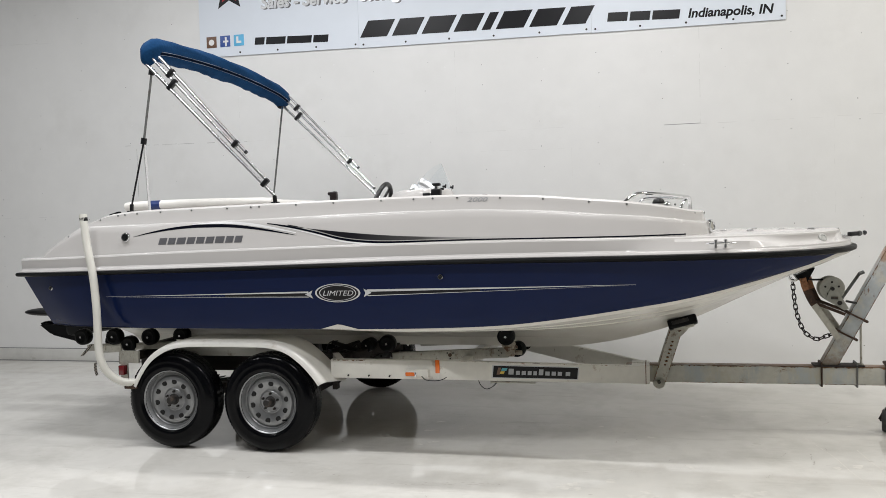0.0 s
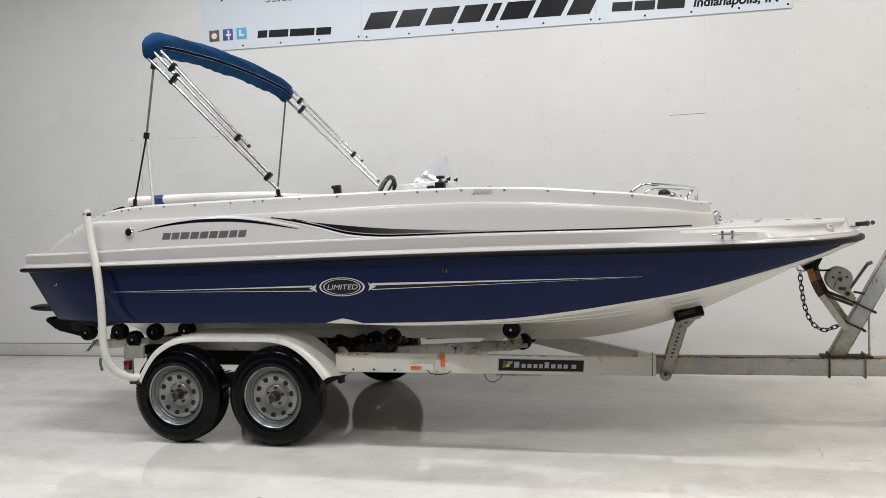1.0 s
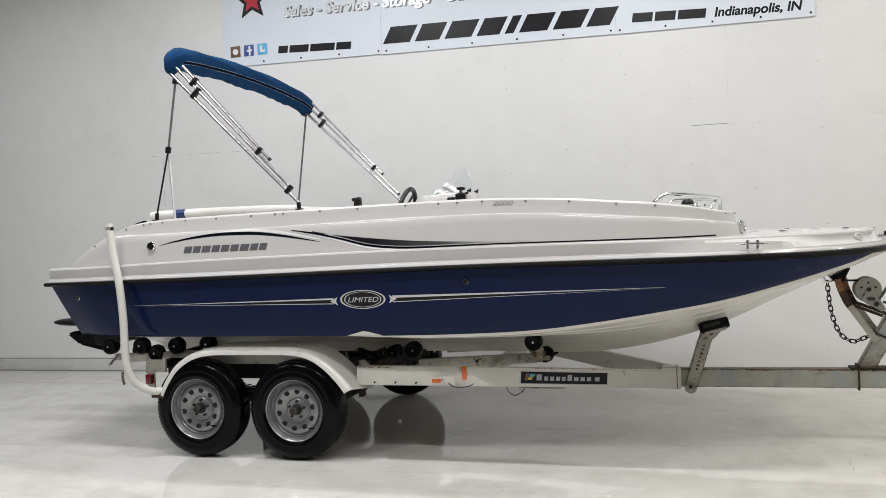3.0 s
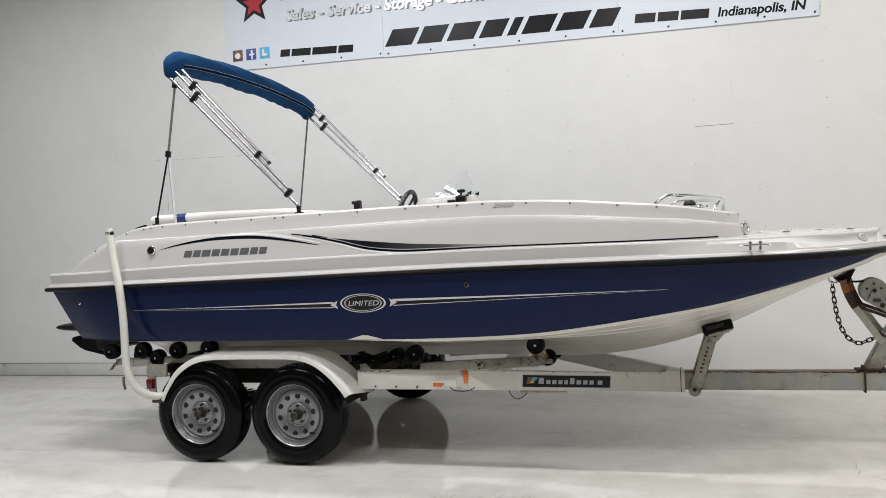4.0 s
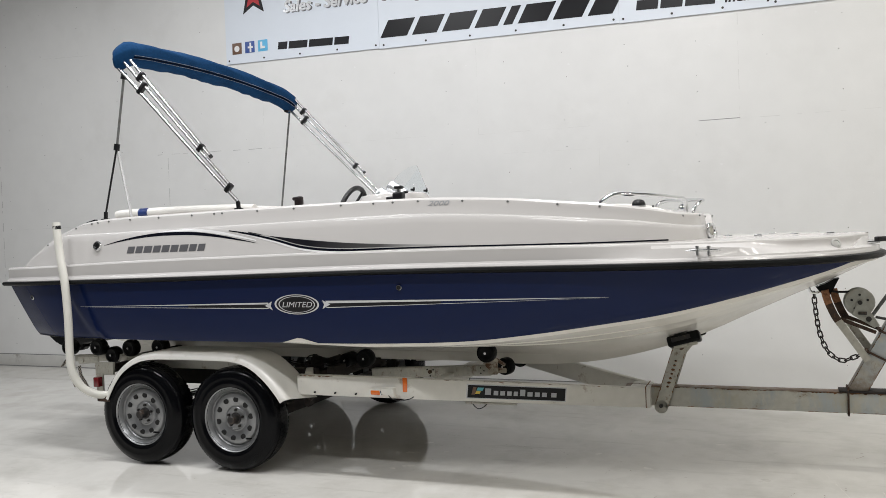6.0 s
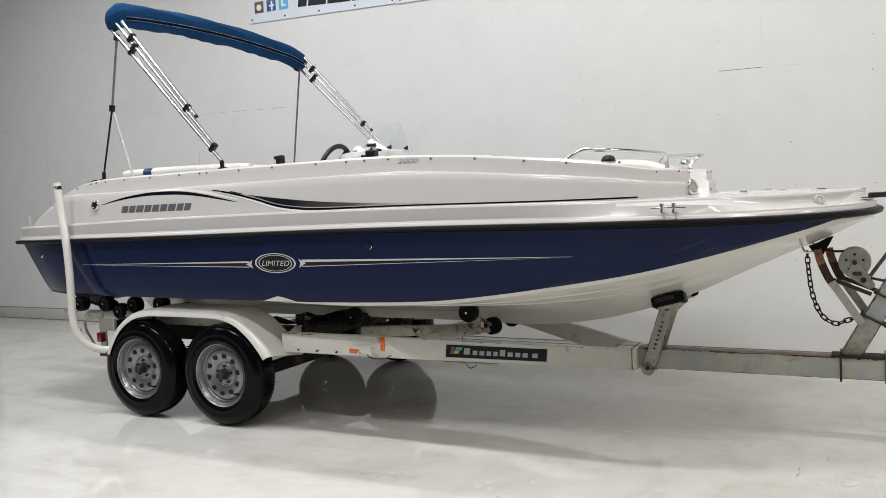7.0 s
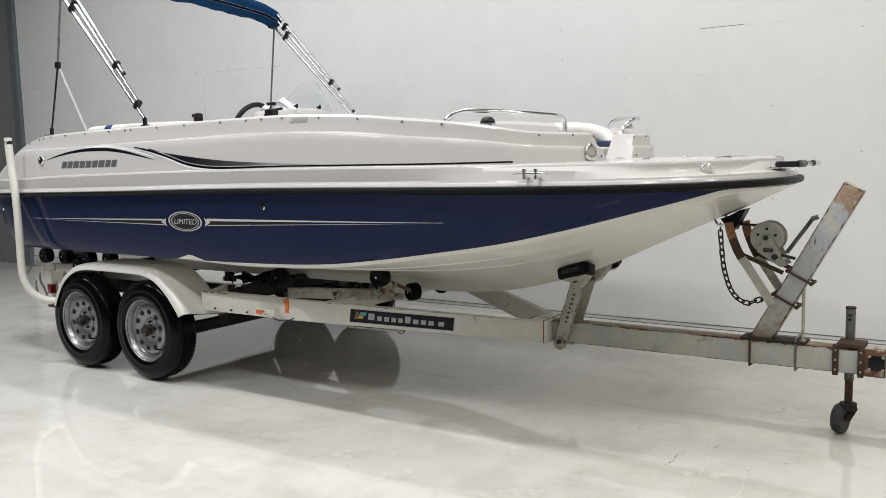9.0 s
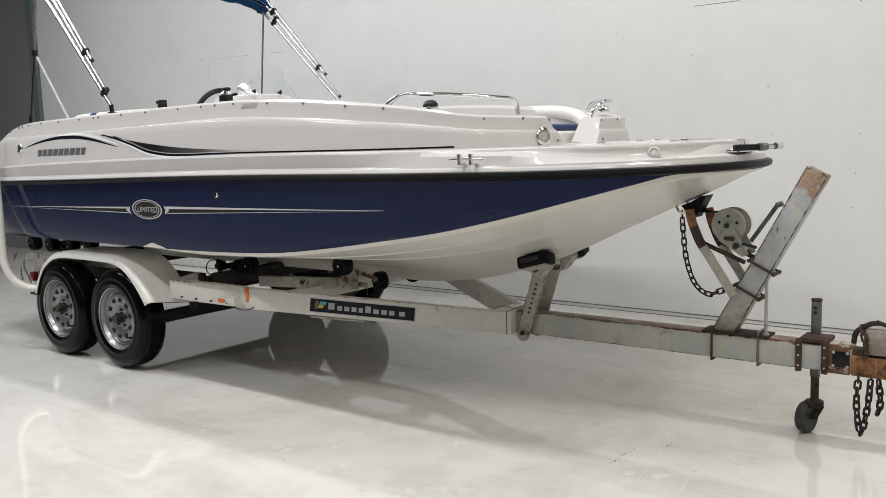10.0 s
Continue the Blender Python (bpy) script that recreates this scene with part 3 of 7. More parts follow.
def coaming_profile(x):
    """Inset and height of the moulding's section: lower face, small step, upper face, rounded top, inner face."""
    zl, zt = ledge_z(x) - 0.004, top_z(x)
    h = zt - zl
    k = min(1.0, h / 0.25)
    z2 = max(min(LINE2(x), zt - 0.028), zl + 0.5 * h)
    u = min(1.0, (zt - z2) / 0.09)
    lower = [(0.0, zl), (0.004 * k, zl + 0.02 * k), (0.012 * k, zl + 0.4 * (z2 - zl)), (0.020 * k, zl + 0.75 * (z2 - zl)), (0.027 * k, z2 - 0.010 * k), (0.033 * k, z2 - 0.001)]
    upper = [(0.046 * k, z2 + 0.004 * u), (0.050 * k, z2 + 0.012 * u), (0.055 * k, zt - 0.036 * u), (0.061 * k, zt - 0.013 * u), (0.080 * k, zt), (0.25 * k, zt + 0.002), (0.272 * k, zt - 0.02 * k), (0.28 * k, zl)]
    return lower + upper


foot2 = [(p.x, p.y) for p in foot]


def coaming_rows(sign):
    rows = []
    for i, (x, b) in enumerate(foot2):
        o = outward(foot2, i)
        row = []
        w = max(0.0, (i - len(foot2) + 8) / 7)
        for off, z in coaming_profile(x):
            row.append((x - o.x * off, sign * (b - o.y * off + 0.8 * w * (z - ledge_z(x))), z))
        rows.append(row)
    # rounded end facing the bow opening
    for inward, size in ((0.008, 0.975), (0.014, 0.93), (0.016, 0.88)):
        last = rows[len(foot2) - 1]
        cx, cz = sum(p[0] for p in last) / len(last), sum(p[2] for p in last) / len(last)
        rows.append([(cx + (px - cx) * size, py - sign * inward, cz + (pz - cz) * size) for px, py, pz in last])
    return rows


def coaming_b(x, z):
    """Half breadth of the coaming's outer face at a place along the straight side."""
    b = float(np.interp(x, [p[0] for p in foot2[:64]], [p[1] for p in foot2[:64]]))
    prof = coaming_profile(x)[:11]
    return b - float(np.interp(z, [p[1] for p in prof], [p[0] for p in prof]))


for s in (-1, 1):
    bm = bmesh.new()
    vs = grid(bm, coaming_rows(s))
    bm.faces.new(vs[-1])
    bm.faces.new(vs[0])
    part("coaming", bm, GEL_WHITE, boat, "glossy white moulded coaming with a rounded top", sharp=28)

# stern deck and cockpit sole between the coamings
bm = bmesh.new()
grid(bm, [[(x, y, top_z(x) - 0.012 + 0.012 * (1 - (y / 1.0) ** 2)) for y in np.linspace(-0.86, 0.86, 9)] for x in np.linspace(-1.86, -0.5, 16)])
part("stern_deck", bm, GEL_WHITE, boat)
bm = bmesh.new()
block(bm, -0.5, 2.72, -0.86, 0.86, 1.0, 1.05)
part("cockpit_sole", bm, VINYL, boat)

# ---- trailer ----
trailer = thing("boat_trailer", "white painted tandem-axle boat trailer with rust on the tongue", "trailer", at=(1.2, 0, 0))
AXLES = (-0.800, -0.045)
HUB_Z = 0.350
WHEEL_Y = 0.985


def pierced_disc(bm, disc, turn):
    """Pressed wheel disc with ten round holes through it."""
    rr, zz = [p[0] for p in disc][::-1], [p[1] for p in disc][::-1]
    lathe(bm, [p for p in disc if p[0] >= 0.149], turn, 40, caps=False)
    lathe(bm, [(0.109, float(np.interp(0.109, rr, zz)))] + [p for p in disc if p[0] < 0.109], turn, 40, caps=False)
    half = math.pi / 10
    edge = [(-1, -1), (-0.5, -1), (0, -1), (0.5, -1), (1, -1), (1, 0), (1, 1), (0.5, 1), (0, 1), (-0.5, 1), (-1, 1), (-1, 0)]
    for k in range(10):
        mid = 2 * half * k
        rings = []
        for grow in (1.0, 0.0, -0.3):
            ring = []
            for a, b in edge:
                d = math.hypot(a, b)
                ox, oy = a / d * 0.0165, b / d * 0.0165
                r0, t0 = 0.130 + oy, ox / 0.130
                r1, t1 = (0.149 if b > 0 else 0.109 if b < 0 else 0.129), a * half
                g = max(grow, 0.0)
                r, t = r0 + (r1 - r0) * g, t0 + (t1 - t0) * g
                ring.append(turn @ Vector((r * math.cos(mid + t), r * math.sin(mid + t), float(np.interp(r, rr, zz)) + min(grow, 0.0) * 0.015)))
            rings.append(ring)
        grid(bm, rings, close=True)


def wheel_parts(x, s):
    """s: -1 near the viewer's side, +1 far. Axis along y, outside face at |y| = 1.06."""
    x += 0.060 if s > 0 else 0.0
    turn = Matrix.Translation((x, s * WHEEL_Y + (0.21 if s > 0 else 0), HUB_Z)) @ Matrix.Rotation(radians(90 if s < 0 else -90), 4, "X")
    bm = bmesh.new()
    rim = [(0.150, -0.080), (0.205, -0.088), (0.211, -0.092), (0.206, -0.070), (0.190, -0.060), (0.188, 0.045), (0.199, 0.066), (0.204, 0.082), (0.211, 0.092), (0.215, 0.094), (0.213, 0.086),
           (0.207, 0.078), (0.200, 0.060), (0.192, 0.050), (0.184, 0.054), (0.178, 0.048), (0.168, 0.035)]
    lathe(bm, rim, turn, 48, caps=s < 0)
    w = part("wheel", bm, RIM, trailer, "silver steel modular wheel with black tyre")
    bm = bmesh.new()
    prof = [(0.205, -0.065), (0.225, -0.078), (0.265, -0.084), (0.305, -0.080), (0.328, -0.071), (0.339, -0.058), (0.343, -0.036), (0.344, 0.0), (0.343, 0.040),
            (0.339, 0.070), (0.328, 0.086), (0.305, 0.098), (0.290, 0.1018), (0.286, 0.1030), (0.280, 0.1034), (0.276, 0.1030), (0.250, 0.1035), (0.246, 0.1050), (0.238, 0.1050), (0.232, 0.103), (0.225, 0.098), (0.205, 0.085)]
    lathe(bm, prof, turn, 56, closed=True)
    for k in range(78):
        a = 2 * math.pi * k / 78
        for off, ang in ((-0.050, 0.0), (0.061, 0.04), (-0.018, 0.025), (0.022, 0.07)):
            m = turn @ Matrix.Rotation(a + ang, 4, "Z") @ Matrix.Translation((0.3395 if abs(off) < 0.05 else 0.3325, 0, off))
            box(bm, 0.012, 0.0185, 0.034 if abs(off) < 0.05 else 0.030, m)
    part("tyre", bm, TYRE, w, "black treaded trailer tyre with glossy sidewall")
    bm = bmesh.new()
    disc = [(0.176, 0.036), (0.166, 0.058), (0.150, 0.064), (0.128, 0.062), (0.104, 0.052), (0.084, 0.044), (0.078, 0.046), (0.066, 0.044), (0.040, 0.042)]
    if s < 0:
        lathe(bm, disc, turn, 48)
    else:
        pierced_disc(bm, disc, turn)
    part("wheel_disc", bm, RIM, w)
    for k in range(10 if s < 0 else 0):
        bm = bmesh.new()
        a = 2 * math.pi * (k + 0.3) / 10
        m = turn @ Matrix.Rotation(a, 4, "Z") @ Matrix.Translation((0.131, 0, 0.0605)) @ Matrix.Rotation(radians(14), 4, "Y")
        bmesh.ops.create_cone(bm, cap_ends=True, segments=16, radius1=0.0185, radius2=0.0185, depth=0.012, matrix=m)
        part("hand_hole", bm, DARK, w)
    for k in range(5):
        bm = bmesh.new()
        a = 2 * math.pi * (k + 0.2) / 5
        m = turn @ Matrix.Rotation(a, 4, "Z") @ Matrix.Translation((0.057, 0, 0.052))
        bmesh.ops.create_cone(bm, cap_ends=True, segments=6, radius1=0.011, radius2=0.008, depth=0.024, matrix=m)
        part("lug_nut", bm, GREASE, w)
    bm = bmesh.new()
    lathe(bm, [(0.040, 0.040), (0.040, 0.050), (0.031, 0.056), (0.028, 0.086), (0.029, 0.090), (0.028, 0.105), (0.022, 0.110), (0.004, 0.110)], turn, 24)
    part("hub", bm, GREASE, w, "greasy dark wheel hub")
    bm = bmesh.new()
    rod(bm, turn @ Vector((0.125, -0.125, 0.060)), turn @ Vector((0.112, -0.116, 0.100)), 0.006, 8)
    part("valve_stem", bm, RUBBER, w)
    bm = bmesh.new()
    lathe(bm, [(0.047, 0.0445), (0.070, 0.0460), (0.074, 0.0500), (0.078, 0.0470)], turn, 32)
    part("hub_ring", bm, RIM, w)


for s in (-1, 1):
    for x in AXLES:
        wheel_parts(x, s)

# axles
for x in AXLES:
    bm = bmesh.new()
    rod(bm, (x, -0.92, HUB_Z), (x, -0.80, HUB_Z), 0.034, 16)
    rod(bm, (x + 0.06, 1.12, HUB_Z), (x + 0.05, 0.90, HUB_Z), 0.034, 16)
    beam(bm, (x + 0.015, -0.86, 0.302), (x + 0.045, 0.98, 0.302), 0.072, 0.078)
    part("axle", bm, RUST_DARK, trailer)
    for s in (-1, 1):
        bm = bmesh.new()
        for k in range(4):
            beam(bm, (x - 0.30 + 0.05 * k, s * 0.66, 0.43 + 0.009 * k), (x, s * 0.66, 0.395 + 0.009 * k), 0.05, 0.008)
            beam(bm, (x, s * 0.66, 0.395 + 0.009 * k), (x + 0.30 - 0.05 * k, s * 0.66, 0.43 + 0.009 * k), 0.05, 0.008)
        part("leaf_spring", bm, RUST_DARK, trailer)

# spring hangers with their equalisers
for s in (-1, 1):
    for x in (-1.13, -0.42):
        bm = bmesh.new()
        block(bm, x - 0.03, x + 0.03, s * 0.66 - 0.034, s * 0.66 + 0.034, 0.40, 0.50, 0.004)
        beam(bm, (x - 0.075, s * 0.66, 0.405), (x + 0.075, s * 0.66, 0.405), 0.03, 0.04)
        part("spring_hanger", bm, RUST_DARK, trailer)

# fenders
arch = [(-1.105, 0.465), (-1.045, 0.568), (-0.955, 0.674), (-0.82, 0.754), (-0.68, 0.784), (-0.5, 0.790), (-0.2, 0.790), (-0.01, 0.784), (0.13, 0.746), (0.245, 0.668), (0.335, 0.575), (0.385, 0.508)]
arch = [(p.x, p.y) for p in smooth_path([(a, b, 0) for a, b in arch], 4)]
for s in (-1, 1):
    bm = bmesh.new()
    rows = []
    for i, (x, z) in enumerate(arch):
        n = outward(arch, i)
        ext = max(0.0, (i / (len(arch) - 1) - 0.75) / 0.25)
        row = []
        for y, off in ((-0.78, -0.004), (-0.78, 0.0), (-1.045, 0.0), (-1.075, -0.004), (-1.092, -0.013), (-1.101, -0.027), (-1.102, -0.048), (-1.097, -0.048), (-1.096, -0.028), (-1.08, -0.014), (-1.05, -0.006)):
            inner = ext * (1.10 + y) / 0.32
            row.append((x + n.x * off + 0.045 * inner, -s * y, z + n.y * off - 0.045 * inner))
        rows.append(row)
    grid(bm, rows, close=True)
    part("fender", bm, FENDER_WHITE, trailer, "chalky white steel tandem fender")
    bm = bmesh.new()
    block(bm, -0.92, 0.12, s * 0.775 - 0.004, s * 0.775 + 0.004, 0.625, 0.745)
    block(bm, -0.30, -0.27, s * 0.781 - 0.003, s * 0.781 + 0.003, 0.66, 0.69)
    part("fender_backplate", bm, TRAILER_WHITE, trailer)
# spring hanger behind the front wheel
for s in (-1, 1):
    bm = bmesh.new()
    block(bm, 0.30, 0.335, s * 0.70 - 0.03, s * 0.70 + 0.03, 0.38, 0.50, 0.004)
    beam(bm, (0.30, s * 0.70, 0.40), (0.36, s * 0.70, 0.46), 0.03, 0.03)
    part("spring_hanger", bm, RUST_DARK, trailer)

# frame
for s in (-1, 1):
    bm = bmesh.new()
    beam(bm, (-1.30, s * 0.645, 0.56), (0.36, s * 0.645, 0.565), 0.06, 0.13)
    part("rear_rail", bm, RUST_DARK, trailer)
    bm = bmesh.new()
    beam(bm, (0.30, s * 0.64, 0.57), (0.44, s * 0.90, 0.57), 0.05, 0.13)
    part("gusset", bm, TRAILER_WHITE, trailer)
    bm = bmesh.new()
    beam(bm, (0.37, s * 0.90, 0.570), (1.16, s * 0.875, 0.566), 0.05, 0.13)
    part("side_rail", bm, TRAILER_WHITE, trailer, "white channel rail with rust stains")
    bm = bmesh.new()
    beam(bm, (1.14, s * 0.885, 0.567), (2.50, s * 0.085, 0.405), 0.05, 0.13)
    part("frame_arm", bm, TRAILER_WHITE, trailer, "white angled frame arm running to the tongue")
for x, z in ((-1.28, 0.56), (0.33, 0.555), (1.25, 0.54)):
    bm = bmesh.new()
    yy = 0.66 if x < 0.5 else 0.80
    beam(bm, (x, -yy, z), (x, yy, z), 0.06, 0.09)
    part("cross_member", bm, TRAILER_WHITE if x > 0.5 else RUST_DARK, trailer)
bm = bmesh.new()
beam(bm, (2.36, 0, 0.408), (4.36, 0, 0.412), 0.10, 0.13, 0.008)
part("tongue", bm, TONGUE, trailer, "weathered grey tongue with rust patches")
bm = bmesh.new()
beam(bm, (3.750, 0, 0.47), (4.185, 0, 1.285), 0.085, 0.104, 0.008)
post = part("winch_post", bm, POST, trailer, "weathered blue-grey leaning winch post, rusty at the top")
# open top end: thin rim round a dark hollow
top_c, top_u = Vector((4.185, 0, 1.285)), (Vector((4.185, 0, 1.285)) - Vector((3.750, 0, 0.47))).normalized()
top_n = Vector((top_u.z, 0, -top_u.x))
bm = bmesh.new()
rim_rows = []
for lift, grow in ((-0.004, 0.0005), (0.004, 0.0005), (0.006, -0.003), (0.002, -0.006), (-0.003, -0.006)):
    ring = []
    for a, b in ((-1, -1), (1, -1), (1, 1), (-1, 1)):
        for da, db in (((0.012, 0.0), (0.0, 0.012)) if a * b > 0 else ((0.0, 0.012), (0.012, 0.0))):
            ring.append(top_c + top_u * lift + top_n * a * (0.052 + grow - da) + Vector((0, b * (0.0425 + grow - db), 0)))
    rim_rows.append(ring)
grid(bm, rim_rows, close=True)
part("post_rim", bm, FLAKING, post, "rusty rim of the open post end")
bm = bmesh.new()
bm.faces.new([bm.verts.new(top_c + top_u * 0.0008 + top_n * a * 0.045 + Vector((0, b * 0.036, 0))) for a, b in ((-1, -1), (1, -1), (1, 1), (-1, 1))])
part("post_hollow", bm, RUST_DARK, post)

# ---- trailer fittings ----


def roller(x, y, z, r=0.064, wide=0.075, lean=0.0):
    bm = bmesh.new()
    m = Matrix.Translation((x, y, z)) @ Matrix.Rotation(radians(90), 4, "X") @ Matrix.Rotation(radians(lean), 4, "Y")
    h = wide / 2
    lathe(bm, [(0.014, -h), (r * 0.72, -h), (r * 0.94, -h + 0.006), (r, -h + 0.018), (r, h - 0.018), (r * 0.94, h - 0.006), (r * 0.72, h), (r * 0.5, h - 0.006), (0.014, h - 0.006)], m, 28)
    part("keel_roller", bm, RUBBER, trailer, "black rubber hull roller")
    bm = bmesh.new()
    side = -1 if y < 0 else 1
    c = m @ Vector((0, 0, -side * 0))
    rod(bm, m @ Vector((0, 0, -h - 0.008)), m @ Vector((0, 0, h + 0.008)), 0.008, 10)
    part("roller_pin", bm, ALU, trailer)


for s in (-1, 1):
    for x, z in ((-1.77, 0.752), (-1.488, 0.756), (-1.178, 0.755), (-0.905, 0.768)):
        roller(x, s * 0.72, z)
    roller(-1.40, s * 0.66, 0.690)
    roller(-1.60, s * 0.58, 0.700)
    roller(0.645, s * 0.462, 0.679)
    roller(1.541, s * 0.478, 0.738)
    roller(1.571, s * 0.170, 0.600, r=0.060, lean=20 * s)
    roller(0.470, s * 0.38, 0.655, r=0.050, wide=0.14)
    # swinging arms that carry the rollers
    bm = bmesh.new()
    beam(bm, (-1.78, s * 0.65, 0.655), (-0.80, s * 0.65, 0.690), 0.05, 0.05)
    part("roller_arm", bm, GALV, trailer, "galvanised roller arm")
    # front arm: the grey finish puts the shade under the hull into its colour
    bm = bmesh.new()
    beam(bm, (0.66, s * 0.385, 0.563), (1.54, s * 0.385, 0.608), 0.05, 0.070)
    part("roller_arm", bm, GALV, trailer, "roller arm with drilled end, shade put in as dull grey")
    bm = bmesh.new()
    rod(bm, (1.109, s * 0.408, 0.588), (1.109, s * 0.420, 0.588), 0.036, 22)
    hinge = part("pivot_plate", bm, GALV, trailer, "rust-stained pivot plate")
    bm = bmesh.new()
    rod(bm, (1.109, s * 0.420, 0.590), (1.109, s * 0.434, 0.590), 0.014, 6)
    part("bolt", bm, RUST, hinge)
    for dx, dz in ((-0.022, 0.016), (0.022, 0.016), (0.0, -0.026)):
        bm = bmesh.new()
        rod(bm, (1.109 + dx, s * 0.420, 0.588 + dz), (1.109 + dx, s * 0.4215, 0.588 + dz), 0.006, 10)
        part("pivot_hole", bm, DARK, hinge)
    for k in range(3):
        bm = bmesh.new()
        rod(bm, (1.47 + 0.022 * (k % 2), s * 0.4095, 0.588 + 0.018 * k), (1.47 + 0.022 * (k % 2), s * 0.4115, 0.588 + 0.018 * k), 0.005, 10)
        part("arm_hole", bm, DARK, trailer)
    # bogie plates, springs and brake hose between the rollers
    bm = bmesh.new()
    block(bm, 0.36, 0.70, s * 0.34 - 0.012, s * 0.34 + 0.012, 0.585, 0.665, 0.004)
    beam(bm, (0.16, s * 0.36, 0.60), (0.38, s * 0.34, 0.67), 0.02, 0.03)
    beam(bm, (0.16, s * 0.36, 0.67), (0.38, s * 0.34, 0.60), 0.02, 0.03)
    block(bm, 0.52, 0.70, s * 0.30 - 0.05, s * 0.30 + 0.05, 0.60, 0.64, 0.006)
    part("bogie_plate", bm, RUST_DARK, trailer, "dark rusty roller bogie plate")
    bm = bmesh.new()
    tube(bm, [(0.24, s * 0.43, 0.69), (0.18, s * 0.45, 0.68), (0.155, s * 0.46, 0.63), (0.18, s * 0.46, 0.59), (0.23, s * 0.44, 0.575)], 0.004, 8)
    part("brake_hose", bm, BLACK_PLASTIC, trailer)
    bm = bmesh.new()
    beam(bm, (1.52, s * 0.44, 0.64), (1.58, s * 0.42, 0.70), 0.04, 0.06)
    rod(bm, (1.541, s * 0.49, 0.736), (1.571, s * 0.17, 0.602), 0.012, 10)
    block(bm, 1.512, 1.588, s * 0.40 - 0.012, s * 0.40 + 0.012, 0.580, 0.680, 0.012)
    rod(bm, (1.575, s * 0.41, 0.655), (1.575, s * 0.445, 0.655), 0.020, 6)
    block(bm, 1.555, 1.635, s * 0.36 - 0.010, s * 0.36 + 0.010, 0.585, 0.620, 0.010)
    part("roller_bracket", bm, FLAKING, trailer, "cream roller bracket with rust")
for x, z in ((-1.28, 0.645), (0.45, 0.600)):
    bm = bmesh.new()
    beam(bm, (x, -0.62, z), (x, 0.62, z), 0.06, 0.07)
    part("roller_cross_tube", bm, RUST_DARK, trailer)
# slotted bracket at the far end of the rear cross tube
bm = bmesh.new()
beam(bm, (-1.28, 0.55, 0.575), (-1.28, 1.06, 0.570), 0.06, 0.07)
part("roller_cross_tube", bm, RUST_DARK, trailer)
bm = bmesh.new()
block(bm, -1.46, -1.24, 1.06, 1.075, 0.46, 0.60, 0.003)
for k in range(4):
    block(bm, -1.44 + 0.05 * k, -1.42 + 0.05 * k, 1.052, 1.061, 0.57, 0.605, 0.002)
part("slotted_bracket", bm, RUST_DARK, trailer)

# lamps and reflectors
for s in (-1, 1):
    bm = bmesh.new()
    block(bm, 1.122, 1.152, s * 0.905 - 0.004, s * 0.905 + 0.004, 0.545, 0.635, 0.003)
    part("reflector", bm, AMBER, trailer, "amber side reflector")
    bm = bmesh.new()
    block(bm, 0.925, 0.992, s * 0.952 - 0.018, s * 0.952 + 0.018, 0.532, 0.562, 0.009, 3)
    marker = part("marker_lamp", bm, AMBER, trailer, "amber side marker lamp")
    bm = bmesh.new()
    wedge = [(0.915, 0.966, 0.566), (1.085, 0.966, 0.575), (1.085, 0.925, 0.578), (0.930, 0.925, 0.570)]
    under = [(0.918, 0.966, 0.562), (1.085, 0.966, 0.525), (1.085, 0.925, 0.525), (0.930, 0.925, 0.562)]
    a, b = [bm.verts.new((x, s * y, z)) for x, y, z in wedge], [bm.verts.new((x, s * y, z)) for x, y, z in under]
    bm.faces.new(a)
    bm.faces.new(b[::-1])
    for k in range(4):
        bm.faces.new((a[k], a[(k + 1) % 4], b[(k + 1) % 4], b[k]))
    part("lamp_bracket", bm, TRAILER_WHITE, marker, "white wedge-shaped lamp bracket")
    bm = bmesh.new()
    block(bm, 0.993, 1.003, s * 0.955 - 0.016, s * 0.955 + 0.016, 0.530, 0.560, 0.003)
    part("lamp_rim", bm, CHROME, marker)
    bm = bmesh.new()
    block(bm, -1.238, -1.190, s * 1.03 - 0.022, s * 1.03 + 0.022, 0.520, 0.590, 0.006)
    part("tail_lamp", bm, RED_LENS, trailer, "dark red tail lamp")
    # white bracket; its shade is coloured in by the grey material
    bm = bmesh.new()
    block(bm, -1.262, -1.10, s * 0.99 - 0.012, s * 0.99 + 0.012, 0.600, 0.690, 0.004)
    block(bm, -1.25, -1.19, s * 1.0 - 0.008, s * 1.0 + 0.008, 0.44, 0.61, 0.003)
    bracket = part("tail_lamp_bracket", bm, GALV, trailer, "white lamp bracket, greyed for the shade on it")
    bm = bmesh.new()
    beam(bm, (-1.26, s * 0.64, 0.62), (-1.26, s * 0.975, 0.62), 0.05, 0.06)
    part("bracket_arm", bm, RUST_DARK, bracket)
    bm = bmesh.new()
    beam(bm, (-1.46, s * 0.955, 0.690), (-1.27, s * 0.955, 0.700), 0.014, 0.05, 0.006)
    rod(bm, (-1.415, s * 0.945, 0.695), (-1.415, s * 0.972, 0.695), 0.016, 8)
    part("pivot_arm", bm, GALV, bracket, "galvanised pivot arm")
bm = bmesh.new()
tube(bm, [(1.03, -0.93, 0.53), (1.06, -0.935, 0.505), (1.12, -0.93, 0.498), (1.17, -0.92, 0.505), (1.20, -0.91, 0.52)], 0.0035, 6)
part("wire", bm, BLACK_PLASTIC, trailer)
bm = bmesh.new()
tube(bm, [(1.200, 0.105, 0.52), (1.203, 0.102, 0.40), (1.210, 0.10, 0.29), (1.262, 0.08, 0.240), (1.325, 0.04, 0.262), (1.375, 0.010, 0.312), (1.392, 0.0, 0.36)], 0.0035, 6)
part("wire", bm, BLACK_PLASTIC, trailer)
